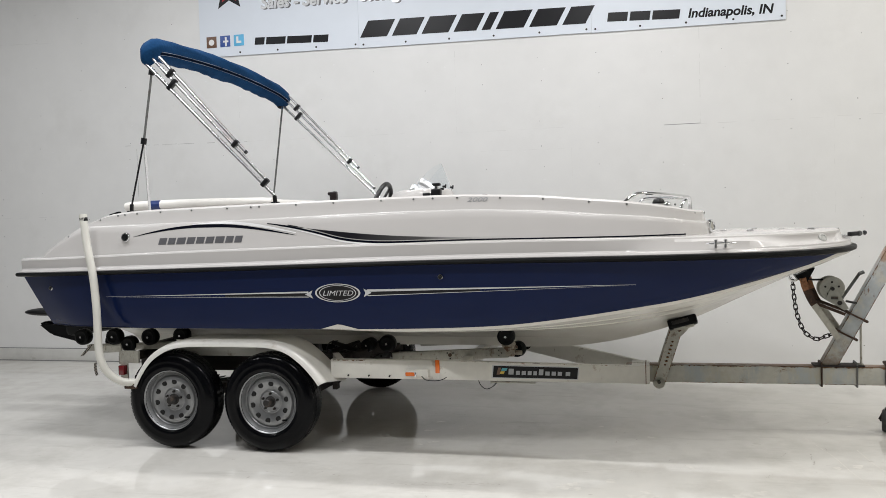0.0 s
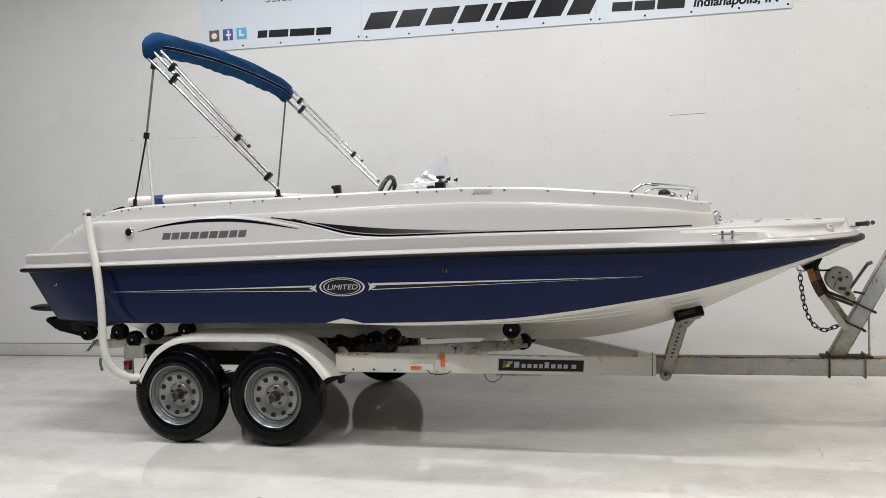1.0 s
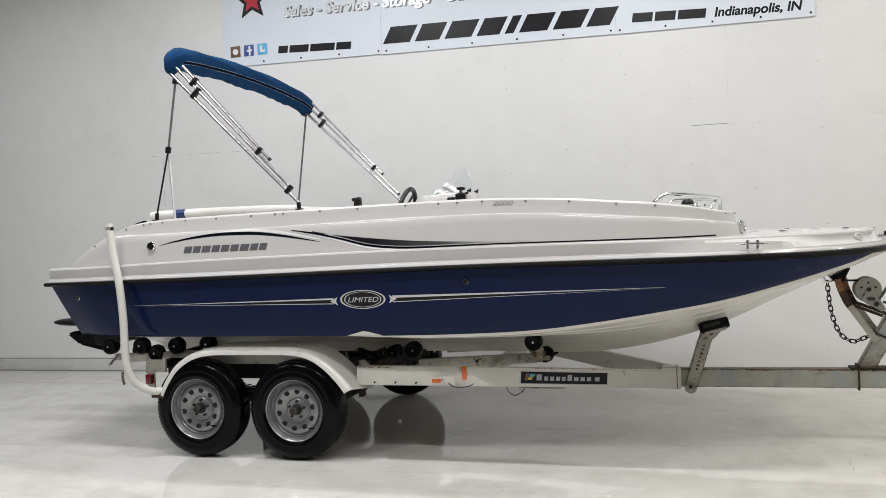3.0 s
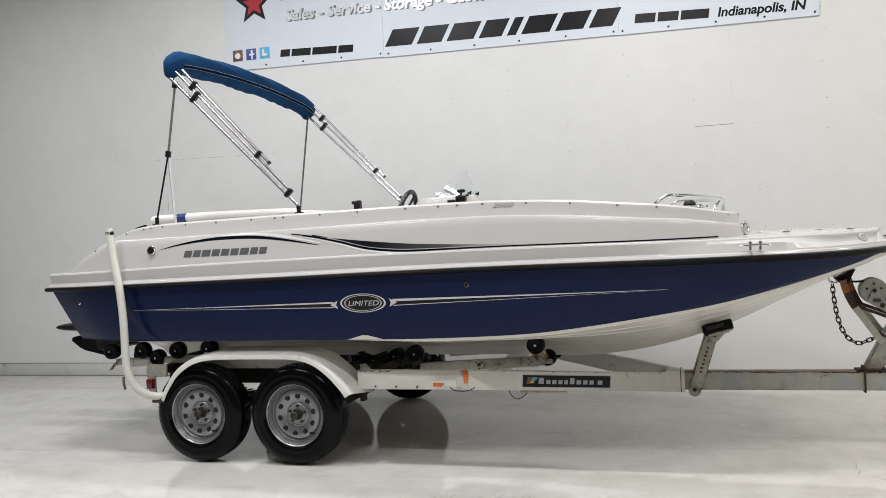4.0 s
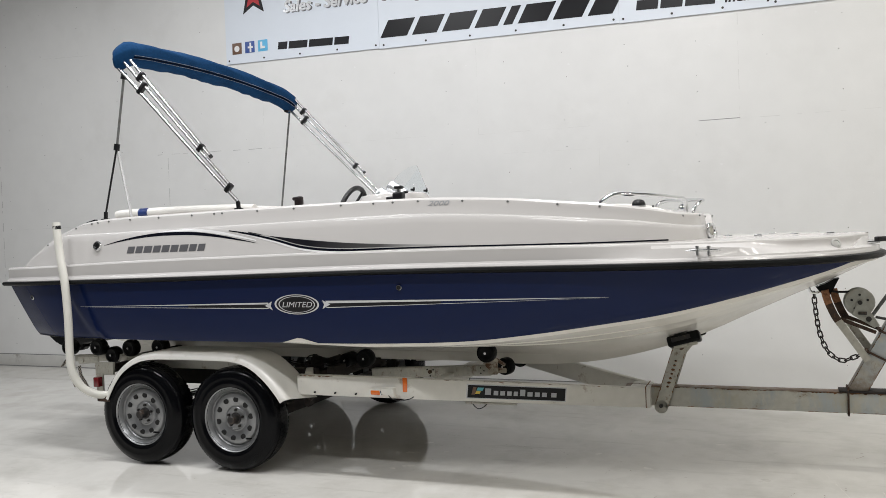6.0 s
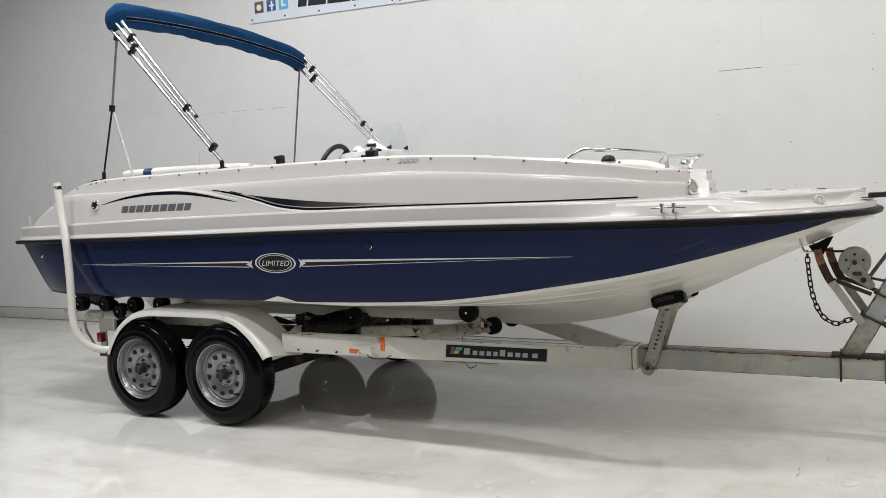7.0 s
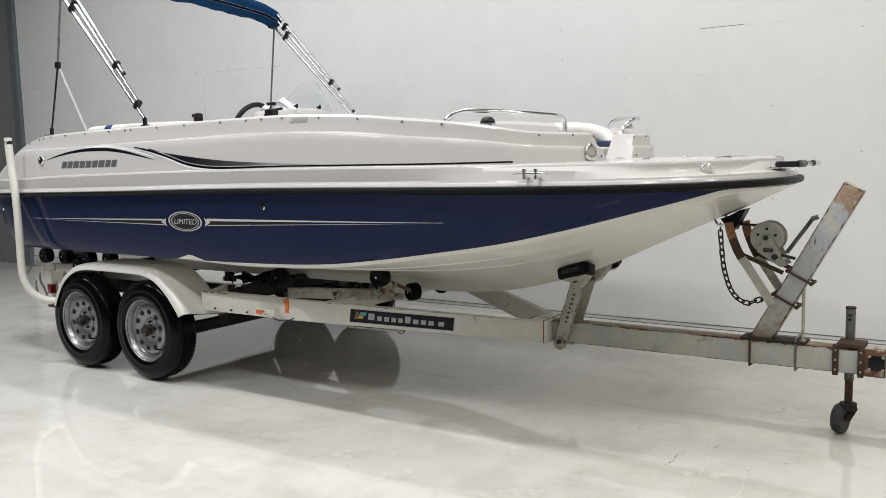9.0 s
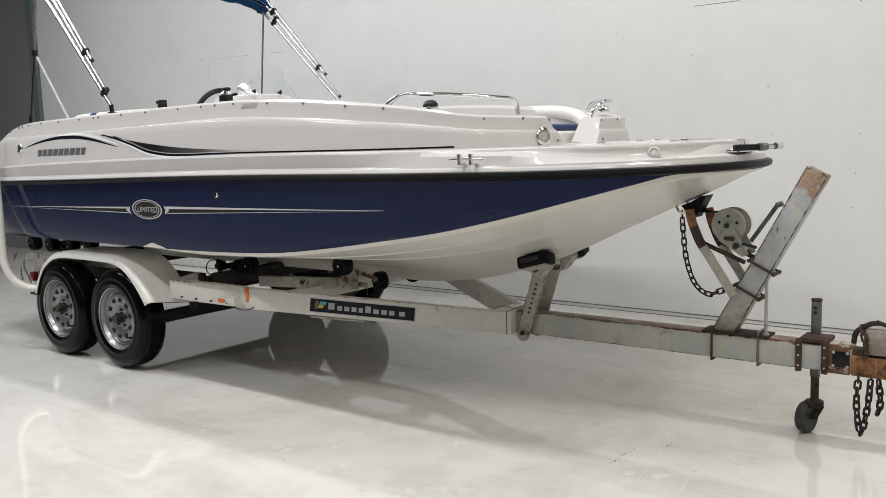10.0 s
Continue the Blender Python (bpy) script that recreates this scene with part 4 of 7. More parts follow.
bm = bmesh.new()
beam(bm, (1.46, -0.70, 0.452), (1.75, -0.53, 0.418), 0.02, 0.012)
part("wire_conduit", bm, GALV, trailer)
for k in range(3):
    bm = bmesh.new()
    rod(bm, (0.50 + 0.15 * k, -0.930, 0.525 - 0.001 * k), (0.50 + 0.15 * k, -0.918, 0.525), 0.006, 12)
    part("bolt", bm, DARK, trailer)

# maker's plate with a wordless mark
ARM_A, ARM_B = Vector((1.14, -0.885, 0.567)), Vector((2.50, -0.085, 0.405))
arm_d = (ARM_B - ARM_A).normalized()
arm_side = arm_d.cross(Vector((0, 0, 1))).normalized()
arm_up = arm_side.cross(arm_d)


def on_arm(s_along, up, out):
    return ARM_A + arm_d * s_along + arm_up * up + arm_side * (0.025 + out)


def arm_quad(bm, s0, s1, u0, u1, out, slant=0.0):
    q = [on_arm(s0, u0, out), on_arm(s1, u0, out), on_arm(s1 + slant, u1, out), on_arm(s0 + slant, u1, out)]
    bm.faces.new([bm.verts.new(p) for p in q])


def arm_plate(bm, s0, s1, u0, u1, o0, o1):
    lo = [on_arm(a, b, o0) for a, b in ((s0, u0), (s1, u0), (s1, u1), (s0, u1))]
    hi = [on_arm(a, b, o1) for a, b in ((s0, u0), (s1, u0), (s1, u1), (s0, u1))]
    a, b = [bm.verts.new(p) for p in lo], [bm.verts.new(p) for p in hi]
    bm.faces.new(b)
    bm.faces.new(a[::-1])
    for k in range(4):
        bm.faces.new((a[k], a[(k + 1) % 4], b[(k + 1) % 4], b[k]))


S0, S1 = 0.385, 1.025
bm = bmesh.new()
arm_plate(bm, S0 - 0.008, S1 + 0.008, -0.046, 0.046, -0.001, 0.003)
sign = part("maker_plate", bm, INK_SILVER, trailer, "black maker's plate with a silver border")
bm = bmesh.new()
arm_plate(bm, S0, S1, -0.040, 0.040, 0.003, 0.0045)
part("plate_face", bm, INK_BLACK, sign)
cells = [(0.112, 0.052, 0.052), (0.168, 0.040, 0.036), (0.211, 0.042, 0.036), (0.256, 0.040, 0.036), (0.299, 0.036, 0.036), (0.340, 0.046, 0.052), (0.389, 0.046, 0.036),
         (0.438, 0.044, 0.036), (0.485, 0.044, 0.036), (0.546, 0.048, 0.036)]
for a, w, h in cells:
    bm = bmesh.new()
    arm_quad(bm, S0 + a, S0 + a + w * 0.74, -0.022 + h * 0.08, -0.022 + h * 0.86, 0.0058)
    part("mark_block", bm, INK_GREY_LIGHT, sign)
for a, w, u0, u1, ink in ((0.025, 0.022, -0.02, 0.028, INK_BROWN), (0.047, 0.03, -0.015, 0.004, INK_YELLOW), (0.055, 0.04, 0.006, 0.026, INK_TEAL)):
    bm = bmesh.new()
    arm_quad(bm, S0 + a, S0 + a + w, u0, u1, 0.006, 0.008)
    part("plate_emblem", bm, ink, sign)

# where the arms meet the tongue: clamp plates and bolts
for s in (-1, 1):
    bm = bmesh.new()
    block(bm, 2.40, 2.53, s * 0.062 - 0.05, s * 0.062 + 0.05, 0.340, 0.476, 0.004)
    part("joint_plate", bm, TRAILER_WHITE, trailer)
    bm = bmesh.new()
    block(bm, 2.500, 2.506, s * 0.062 - 0.0525, s * 0.062 + 0.0525, 0.3375, 0.4785, 0.001)
    part("joint_edge", bm, RUST_SCALE, trailer)
    bm = bmesh.new()
    rod(bm, (2.47, s * 0.110, 0.41), (2.47, s * 0.125, 0.41), 0.013, 6)
    part("bolt", bm, RUST, trailer)
    bm = bmesh.new()
    beam(bm, (2.595, s * 0.078, 0.345), (2.730, s * 0.078, 0.755), 0.012, 0.086, 0.004)
    rod(bm, (2.595, s * 0.072, 0.345), (2.595, s * 0.084, 0.345), 0.043, 24)
    rod(bm, (2.730, s * 0.072, 0.755), (2.730, s * 0.084, 0.755), 0.043, 24)
    part("keel_pad_arm", bm, GALV, trailer, "galvanised drilled support arm")
    for k in range(7):
        bm = bmesh.new()
        c = Vector((2.595, s * 0.0845, 0.345)).lerp(Vector((2.745, s * 0.0845, 0.80)), 0.30 + 0.062 * k)
        rod(bm, c - Vector((0, 0.002, 0)), c + Vector((0, 0.002, 0)), 0.0048, 10)
        hole = part("arm_hole", bm, DARK if k != 2 else RUST, trailer)
        bm = bmesh.new()
        rod(bm, c - Vector((0, 0.0012, 0)), c + Vector((0, 0.0012, 0)) - Vector((0, 0, 0.003)), 0.0085 + 0.0016 * ((k * 5) % 3), 11)
        part("rust_ring", bm, RUST_ORANGE, hole, "brown rust round the hole")
    bm = bmesh.new()
    rod(bm, (2.595, s * 0.082, 0.352), (2.595, s * 0.10, 0.352), 0.014, 6)
    part("bolt", bm, GREASE, trailer)
    # pad
    m = Matrix.Translation((2.765, s * 0.20, 0.806)) @ Matrix.Rotation(radians(-15), 4, "Y") @ Matrix.Rotation(radians(16 * s), 4, "X")
    bm = bmesh.new()
    box(bm, 0.205, 0.095, 0.068, m, 0.014, 3)
    pad = part("keel_pad", bm, RUBBER, trailer, "black rubber hull support pad")
    bm = bmesh.new()
    box(bm, 0.145, 0.06, 0.022, m @ Matrix.Translation((0, 0, -0.035)), 0.003)
    part("pad_holder", bm, GALV, pad)
    bm = bmesh.new()
    box(bm, 0.120, 0.012, 0.028, m @ Matrix.Translation((-0.014, s * 0.044, 0.004)), 0.004)
    part("pad_insert", bm, GREASE, pad)
    # pressed steel saddle between arm and pad
    bm = bmesh.new()
    outline = [(2.668, 0.772), (2.690, 0.748), (2.708, 0.735), (2.722, 0.705), (2.760, 0.705), (2.790, 0.735), (2.838, 0.800), (2.830, 0.815)]
    a = [bm.verts.new((x, s * 0.085, z)) for x, z in outline]
    b = [bm.verts.new((x, s * 0.165, z)) for x, z in outline]
    bm.faces.new(a)
    bm.faces.new(b[::-1])
    for k in range(len(a)):
        bm.faces.new((a[k], a[(k + 1) % len(a)], b[(k + 1) % len(a)], b[k]))
    part("pad_saddle", bm, GALV, trailer, "rust-stained steel pad saddle")
    bm = bmesh.new()
    rod(bm, (2.742, s * 0.165, 0.750), (2.742, s * 0.182, 0.750), 0.017, 6)
    part("bolt", bm, RUST, trailer)
    bm = bmesh.new()
    beam(bm, (2.735, s * 0.04, 0.765), (2.745, s * 0.16, 0.772), 0.05, 0.03)
    part("pad_cross_arm", bm, GALV, trailer)

# winch post fittings
bm = bmesh.new()
block(bm, 3.655, 3.985, -0.062, 0.062, 0.474, 0.486, 0.003)
part("post_plate", bm, RUST_DARK, trailer, "rusty base plate")


def clamp_round(bm, x, z0, z1, y=0.056, r=0.006):
    for s in (-1, 1):
        rod(bm, (x, s * y, z0), (x, s * y, z1), r, 8)
    rod(bm, (x, -y, z0), (x, y, z0), r, 8)
    rod(bm, (x, -y, z1), (x, y, z1), r, 8)


for x in (3.705, 3.935):
    bm = bmesh.new()
    clamp_round(bm, x, 0.335, 0.50)
    part("u_bolt", bm, RUST if x < 3.8 else DULL_STEEL, trailer)
post_d = (Vector((4.19, 0, 1.285)) - Vector((3.755, 0, 0.47))).normalized()
post_n = Vector((post_d.z, 0, -post_d.x))
for dist in (0.255, 0.40):
    c = Vector((3.755, 0, 0.47)) + post_d * dist
    bm = bmesh.new()
    for s in (-1, 1):
        rod(bm, c - post_n * 0.066 + Vector((0, s * 0.049, 0)), c + post_n * 0.075 + Vector((0, s * 0.049, 0)), 0.0065, 8)
    rod(bm, c + post_n * 0.066 + Vector((0, -0.055, 0)), c + post_n * 0.066 + Vector((0, 0.055, 0)), 0.010, 8)
    rod(bm, c - post_n * 0.066 + Vector((0, -0.055, 0)), c - post_n * 0.066 + Vector((0, 0.055, 0)), 0.010, 8)
    part("u_bolt", bm, RUST, trailer)
bm = bmesh.new()
rod(bm, (3.965, -0.03, 0.49), (3.965, -0.03, 0.80), 0.008, 12)
rod(bm, (3.965, -0.03, 0.484), (3.965, -0.03, 0.496), 0.017, 6)
part("brace_rod", bm, GALV, trailer, "galvanised brace rod")
for s in (-1, 1):
    fx = 0.0 if s < 0 else 0.055
    bend = [(3.588, 1.100), (3.600, 1.045), (3.622, 0.985), (3.648, 0.930), (3.700, 0.852), (3.760, 0.760), (3.815, 0.675)]
    bend = [(p.x + fx, p.y) for p in smooth_path([(x, z, 0) for x, z in bend], 4)]
    upper = next(i for i, p in enumerate(bend) if p[1] < 1.02)
    split = next(i for i, p in enumerate(bend) if p[1] < 0.925)
    for pts, mat, label in ((bend[:upper + 1], RUST_ORANGE, "orange rust on the bow stop arm"), (bend[upper:split + 1], RUST, "rusty bow stop arm"), (bend[split:], GALV, "grey bow stop arm, rusty at its foot")):
        bm = bmesh.new()
        rows = []
        for i, (x, z) in enumerate(pts):
            o = outward(pts, i)
            rows.append([(x + o.x * a, s * 0.062 + b, z + o.y * a) for a, b in ((-0.022, -0.006), (0.022, -0.006), (0.022, 0.006), (-0.022, 0.006))])
        vs = grid(bm, rows, close=True)
        bm.faces.new(vs[0])
        bm.faces.new(vs[-1][::-1])
        part("bow_stop_arm", bm, mat, trailer, label)
    bm = bmesh.new()
    rod(bm, (3.592 + fx, s * 0.066, 1.085), (3.592 + fx, s * 0.082, 1.085), 0.017, 6)
    part("bolt", bm, RUST_ORANGE, trailer)
    bm = bmesh.new()
    beam(bm, (3.64 + fx, s * 0.045, 0.935), (3.865 + fx, s * 0.045, 0.842), 0.010, 0.022, 0.002)
    part("winch_mount", bm, RUST, trailer)
bm = bmesh.new()
profile = [(3.540, 1.118), (3.565, 1.085), (3.612, 1.058), (3.632, 1.095), (3.672, 1.172), (3.640, 1.166), (3.59, 1.137)]
a = [bm.verts.new((x, -0.05, z)) for x, z in profile]
b = [bm.verts.new((x, 0.05, z)) for x, z in profile]
bm.faces.new(a)
bm.faces.new(b[::-1])
for k in range(len(a)):
    bm.faces.new((a[k], a[(k + 1) % len(a)], b[(k + 1) % len(a)], b[k]))
part("bow_stop", bm, RUBBER, trailer, "black rubber bow stop")
turn = Matrix.Translation((3.780, 0, 1.024)) @ Matrix.Rotation(radians(90), 4, "X")
bm = bmesh.new()
lathe(bm, [(0.012, -0.05), (0.081, -0.05), (0.085, -0.046), (0.085, -0.042), (0.05, -0.038), (0.05, 0.038), (0.085, 0.042), (0.085, 0.046), (0.081, 0.05), (0.012, 0.05)], turn, 36)
winch = part("winch", bm, WINCH, trailer, "dull grey hand winch with round reel")
for k in range(5):
    bm = bmesh.new()
    m = turn @ Matrix.Rotation(2 * math.pi * (k + 0.25) / 5, 4, "Z") @ Matrix.Translation((0.046, 0, 0.051))
    bmesh.ops.create_cone(bm, cap_ends=True, segments=12, radius1=0.0075, radius2=0.0075, depth=0.004, matrix=m)
    part("reel_hole", bm, DARK, winch)
bm = bmesh.new()
tri = [(3.735, 0.950), (3.855, 0.872), (3.885, 0.885), (3.80, 1.035), (3.775, 1.040)]
for y in (-0.062, 0.055):
    a = [bm.verts.new((x, y, z)) for x, z in tri]
    b = [bm.verts.new((x, y + 0.006, z)) for x, z in tri]
    bm.faces.new(a)
    bm.faces.new(b[::-1])
    for k in range(5):
        bm.faces.new((a[k], a[(k + 1) % 5], b[(k + 1) % 5], b[k]))
rod(bm, (3.845, -0.075, 0.905), (3.845, 0.06, 0.905), 0.014, 10)
rod(bm, (3.785, -0.07, 1.018), (3.785, 0.06, 1.018), 0.012, 10)
part("winch_frame", bm, WINCH, winch)
for a, b, r in (((3.780, -0.052, 1.024), (3.780, -0.074, 1.024), 0.013), ((3.825, -0.064, 0.925), (3.825, -0.072, 0.925), 0.016), ((3.770, -0.064, 0.960), (3.815, -0.072, 0.960), 0.010)):
    bm = bmesh.new()
    rod(bm, a, b, r, 14)
    part("winch_gear", bm, GREASE, winch)
bm = bmesh.new()
beam(bm, (3.858, 0.062, 0.935), (3.984, 0.066, 1.122), 0.008, 0.021, 0.002)
rod(bm, (3.978, 0.060, 1.118), (4.010, 0.064, 1.130), 0.013, 12)
part("crank_handle", bm, DULL_STEEL, winch, "dark steel crank handle")
bm = bmesh.new()
rod(bm, (3.86, -0.085, 0.94), (3.93, -0.085, 0.925), 0.008, 8)
part("ratchet_lever", bm, GREASE, winch)
bm = bmesh.new()
tube(bm, [(3.56, 0, 1.10), (3.66, 0, 1.085), (3.73, 0, 1.085)], 0.007, 8)
part("winch_strap", bm, BLACK_PLASTIC, winch)


def chain(pts, name, mat, label, parent, link=0.032, r=0.0042):
    path = smooth_path(pts, 12)
    total = [0.0]
    for a, b in zip(path, path[1:]):
        total.append(total[-1] + (b - a).length)
    n = int(total[-1] / (link * 0.74))
    base = None
    for i in range(n):
        d = total[-1] * (i + 0.5) / n
        j = int(np.searchsorted(total, d)) - 1
        j = min(max(j, 0), len(path) - 2)
        f = (d - total[j]) / max(total[j + 1] - total[j], 1e-6)
        c = path[j].lerp(path[j + 1], f)
        m = Matrix.Translation(c) @ (path[j + 1] - path[j]).to_track_quat("Z", "Y").to_matrix().to_4x4() @ Matrix.Rotation(radians(90 * (i % 2) + 20), 4, "Z")
        bm = bmesh.new()
        w, h = link * 0.30, link * 0.5
        oval = [m @ Vector((w * math.cos(t), 0, h * 0.55 * math.copysign(1, math.sin(t)) + h * 0.45 * math.sin(t) if abs(math.sin(t)) > 0.01 else 0)) for t in np.linspace(0.26, 0.26 + 2 * math.pi, 11)[:-1]]
        tube(bm, oval + [oval[0]], r, 6, smooth=0, caps=False)
        if base is None:
            base = part(name, bm, mat, parent, label)
        else:
            part("chain_link", bm, mat, base)


chain([(3.530, -0.01, 1.085), (3.534, -0.01, 1.00), (3.555, -0.015, 0.84), (3.60, -0.02, 0.72), (3.672, -0.03, 0.668), (3.745, -0.04, 0.69), (3.79, -0.045, 0.712)], "safety_chain", RUST_DARK, "dark rusty chain from bow eye to post", trailer, link=0.045, r=0.0042)
bm = bmesh.new()
tube(bm, [(3.50, -0.02, 1.115), (3.515, -0.02, 1.085), (3.545, -0.02, 1.08), (3.565, -0.02, 1.10), (3.56, -0.02, 1.135)], 0.008, 8)
part("bow_eye", bm, CHROME, boat, "stainless bow eye")

SLEEVE = material("flaking_paint_over_rust", (0.15, 0.075, 0.042), 0.8, vary=0.4, grain=40, bump=0.3, stain=(0.46, 0.43, 0.37), stain_scale=11, stain_low=0.50, stain_high=0.56, specks=(0.06, 0.035, 0.024), speck_scale=30, speck_low=0.6, speck_high=0.68)
CASTER = material("worn_caster_plastic", (0.035, 0.037, 0.038), 0.6, vary=0.3, grain=40, stain=(0.08, 0.07, 0.06), stain_scale=20)
# tongue jack
JX, JY = 4.176, 0.060
bm = bmesh.new()
rod(bm, (JX, JY, 0.285), (JX, JY, 0.662), 0.0235, 20)
jack = part("tongue_jack", bm, DULL_STEEL, trailer, "galvanised swivel tongue jack")
bm = bmesh.new()
rod(bm, (JX, JY, 0.662), (JX, JY, 0.671), 0.025, 20)
rod(bm, (JX, JY - 0.027, 0.630), (JX, JY - 0.020, 0.630), 0.008, 10)
rod(bm, (JX, JY - 0.027, 0.608), (JX, JY - 0.020, 0.608), 0.008, 10)
part("jack_cap", bm, RUST_DARK, jack)
bm = bmesh.new()
rod(bm, (JX, JY, 0.13), (JX, JY, 0.305), 0.0195, 16)
part("jack_leg", bm, RUST, jack, "rusty lower jack leg")
bm = bmesh.new()
block(bm, JX - 0.050, JX + 0.082, -0.060, 0.085, 0.478, 0.500, 0.008)
block(bm, JX - 0.040, JX + 0.045, 0.054, 0.086, 0.36, 0.478, 0.006)
part("jack_saddle", bm, RUST, jack)
for dx in (-0.049, 0.067):
    bm = bmesh.new()
    block(bm, JX + dx - 0.0145, JX + dx + 0.0145, -0.066, -0.052, 0.335, 0.495, 0.004)
    strap = part("jack_strap", bm, RUST, jack, "rusty clamp strap")
    for k in range(3):
        bm = bmesh.new()
        rod(bm, (JX + dx, -0.070, 0.365 + 0.05 * k), (JX + dx, -0.065, 0.365 + 0.05 * k), 0.005, 8)
        part("rivet", bm, GALV, jack)
wheel_c = Vector((JX - 0.035, JY, 0.078))
turn = Matrix.Translation(wheel_c) @ Matrix.Rotation(radians(76), 4, "Z") @ Matrix.Rotation(radians(90), 4, "X")
bm = bmesh.new()
lathe(bm, [(0.02, -0.022), (0.05, -0.020), (0.060, -0.026), (0.072, -0.024), (0.078, -0.012), (0.078, 0.012), (0.072, 0.024), (0.060, 0.026), (0.05, 0.020), (0.02, 0.022)], turn, 32)
part("caster_wheel", bm, CASTER, jack, "dark grey caster wheel")
bm = bmesh.new()
for s in (-1, 1):
    off = turn.to_3x3() @ Vector((0, 0, s * 0.033))
    beam(bm, wheel_c + off, Vector((JX, JY, 0.15)) + off, 0.006, 0.036, 0.002)
rod(bm, wheel_c + turn.to_3x3() @ Vector((0, 0, -0.038)), wheel_c + turn.to_3x3() @ Vector((0, 0, 0.038)), 0.009, 8)
rod(bm, (JX, JY, 0.135), (JX, JY, 0.165), 0.042, 14)
part("caster_fork", bm, RUST_DARK, jack)

# coupler end
bm = bmesh.new()
beam(bm, (4.28, 0, 0.412), (4.50, 0, 0.412), 0.086, 0.108, 0.006)
part("coupler_tube", bm, RUST, trailer, "rusty coupler tube")
bm = bmesh.new()
block(bm, 4.276, 4.348, -0.060, -0.046, 0.378, 0.452, 0.003)
blackp = part("actuator_plate", bm, BLACK_PLASTIC, trailer)
for dx in (0.006, 0.066):
    for dz in (0.008, 0.072):
        bm = bmesh.new()
        rod(bm, (4.276 + dx, -0.064, 0.376 + dz), (4.276 + dx, -0.058, 0.376 + dz), 0.007, 10)
        part("bolt", bm, GALV, blackp)
bm = bmesh.new()
block(bm, 4.408, 4.75, -0.065, 0.065, 0.452, 0.575, 0.012, 3)
part("coupler_housing", bm, POST, trailer, "weathered grey surge coupler housing")
bm = bmesh.new()
block(bm, 4.358, 4.52, -0.060, 0.060, 0.345, 0.440, 0.006)
part("coupler_base", bm, RUST_ORANGE, trailer, "orange rusted coupler base")
bm = bmesh.new()
tube(bm, [(4.365, -0.05, 0.50), (4.378, -0.06, 0.555), (4.43, -0.06, 0.595), (4.47, -0.06, 0.605)], 0.012, 8)
tube(bm, [(4.46, -0.06, 0.61), (4.50, -0.065, 0.60), (4.54, -0.06, 0.61)], 0.010, 8)
part("chain_hook", bm, RUST_DARK, trailer)
chain([(4.395, -0.075, 0.36), (4.39, -0.08, 0.22), (4.41, -0.085, 0.09), (4.435, -0.08, 0.20), (4.445, -0.075, 0.34)], "hitch_chain", RUST_DARK, "rusty hitch chain hanging in a loop", trailer, link=0.043, r=0.0056)
chain([(4.40, -0.075, 0.59), (4.42, -0.075, 0.50), (4.415, -0.075, 0.44)], "hitch_chain", RUST, "rusty hitch chain", trailer, link=0.043, r=0.0056)
chain([(4.475, -0.06, 0.34), (4.485, -0.06, 0.24), (4.475, -0.06, 0.18)], "hitch_chain", RUST_DARK, "rusty hitch chain", trailer, link=0.043, r=0.0056)

# rusted sleeve where the coupler slides into the tongue
bm = bmesh.new()
block(bm, 4.252, 4.352, -0.0535, 0.0535, 0.343, 0.4805, 0.003)
part("coupler_sleeve", bm, SLEEVE, trailer, "tongue end with flaking paint over rust")

# loading guide pole
bm = bmesh.new()
tube(bm, [(-1.372, -1.19, 1.70), (-1.345, -1.195, 1.48), (-1.30, -1.205, 1.26), (-1.275, -1.215, 1.02), (-1.27, -1.22, 0.78), (-1.255, -1.22, 0.66), (-1.215, -1.19, 0.555), (-1.15, -1.13, 0.49), (-1.09, -1.07, 0.475)], 0.0275, 18)
guide = part("guide_pole", bm, PVC, trailer, "bent off-white plastic loading guide pole")
bm = bmesh.new()
rod(bm, (-1.3695, -1.19, 1.675), (-1.366, -1.19, 1.650), 0.0282, 18)
part("band", bm, BLACK_PLASTIC, guide)
bm = bmesh.new()
block(bm, -1.16, -1.06, -1.10, -0.78, 0.43, 0.47, 0.004)
part("pole_bracket", bm, RUST, guide, "rusty pole bracket")
# checked webbing hanging at the stern
for pts, wide in (([(-1.49, -1.0, 0.735), (-1.52, -1.01, 0.700), (-1.575, -1.0, 0.650)], 0.036), ([(-1.466, -1.0, 0.60), (-1.463, -1.005, 0.55), (-1.455, -1.0, 0.505)], 0.022),
                  ([(-1.41, -1.0, 0.66), (-1.39, -1.01, 0.60), (-1.36, -1.0, 0.54), (-1.325, -1.0, 0.49)], 0.026)):
    bm = bmesh.new()
    path = smooth_path(pts, 6)
    rws = []
    for a in path:
        rws.append([(a.x - wide / 2, a.y - 0.002, a.z - 0.004), (a.x + wide / 2, a.y - 0.003, a.z + 0.004), (a.x + wide / 2, a.y, a.z + 0.004), (a.x - wide / 2, a.y, a.z - 0.004)])
    grid(bm, rws, close=True)
    single("tie_down_strap", bm, WEBBING, "loose black and tan checked webbing strap at the trailer stern", "strap", "straps at the stern")

# rust scale along worn edges of tongue and post
random.seed(31)
bm = bmesh.new()


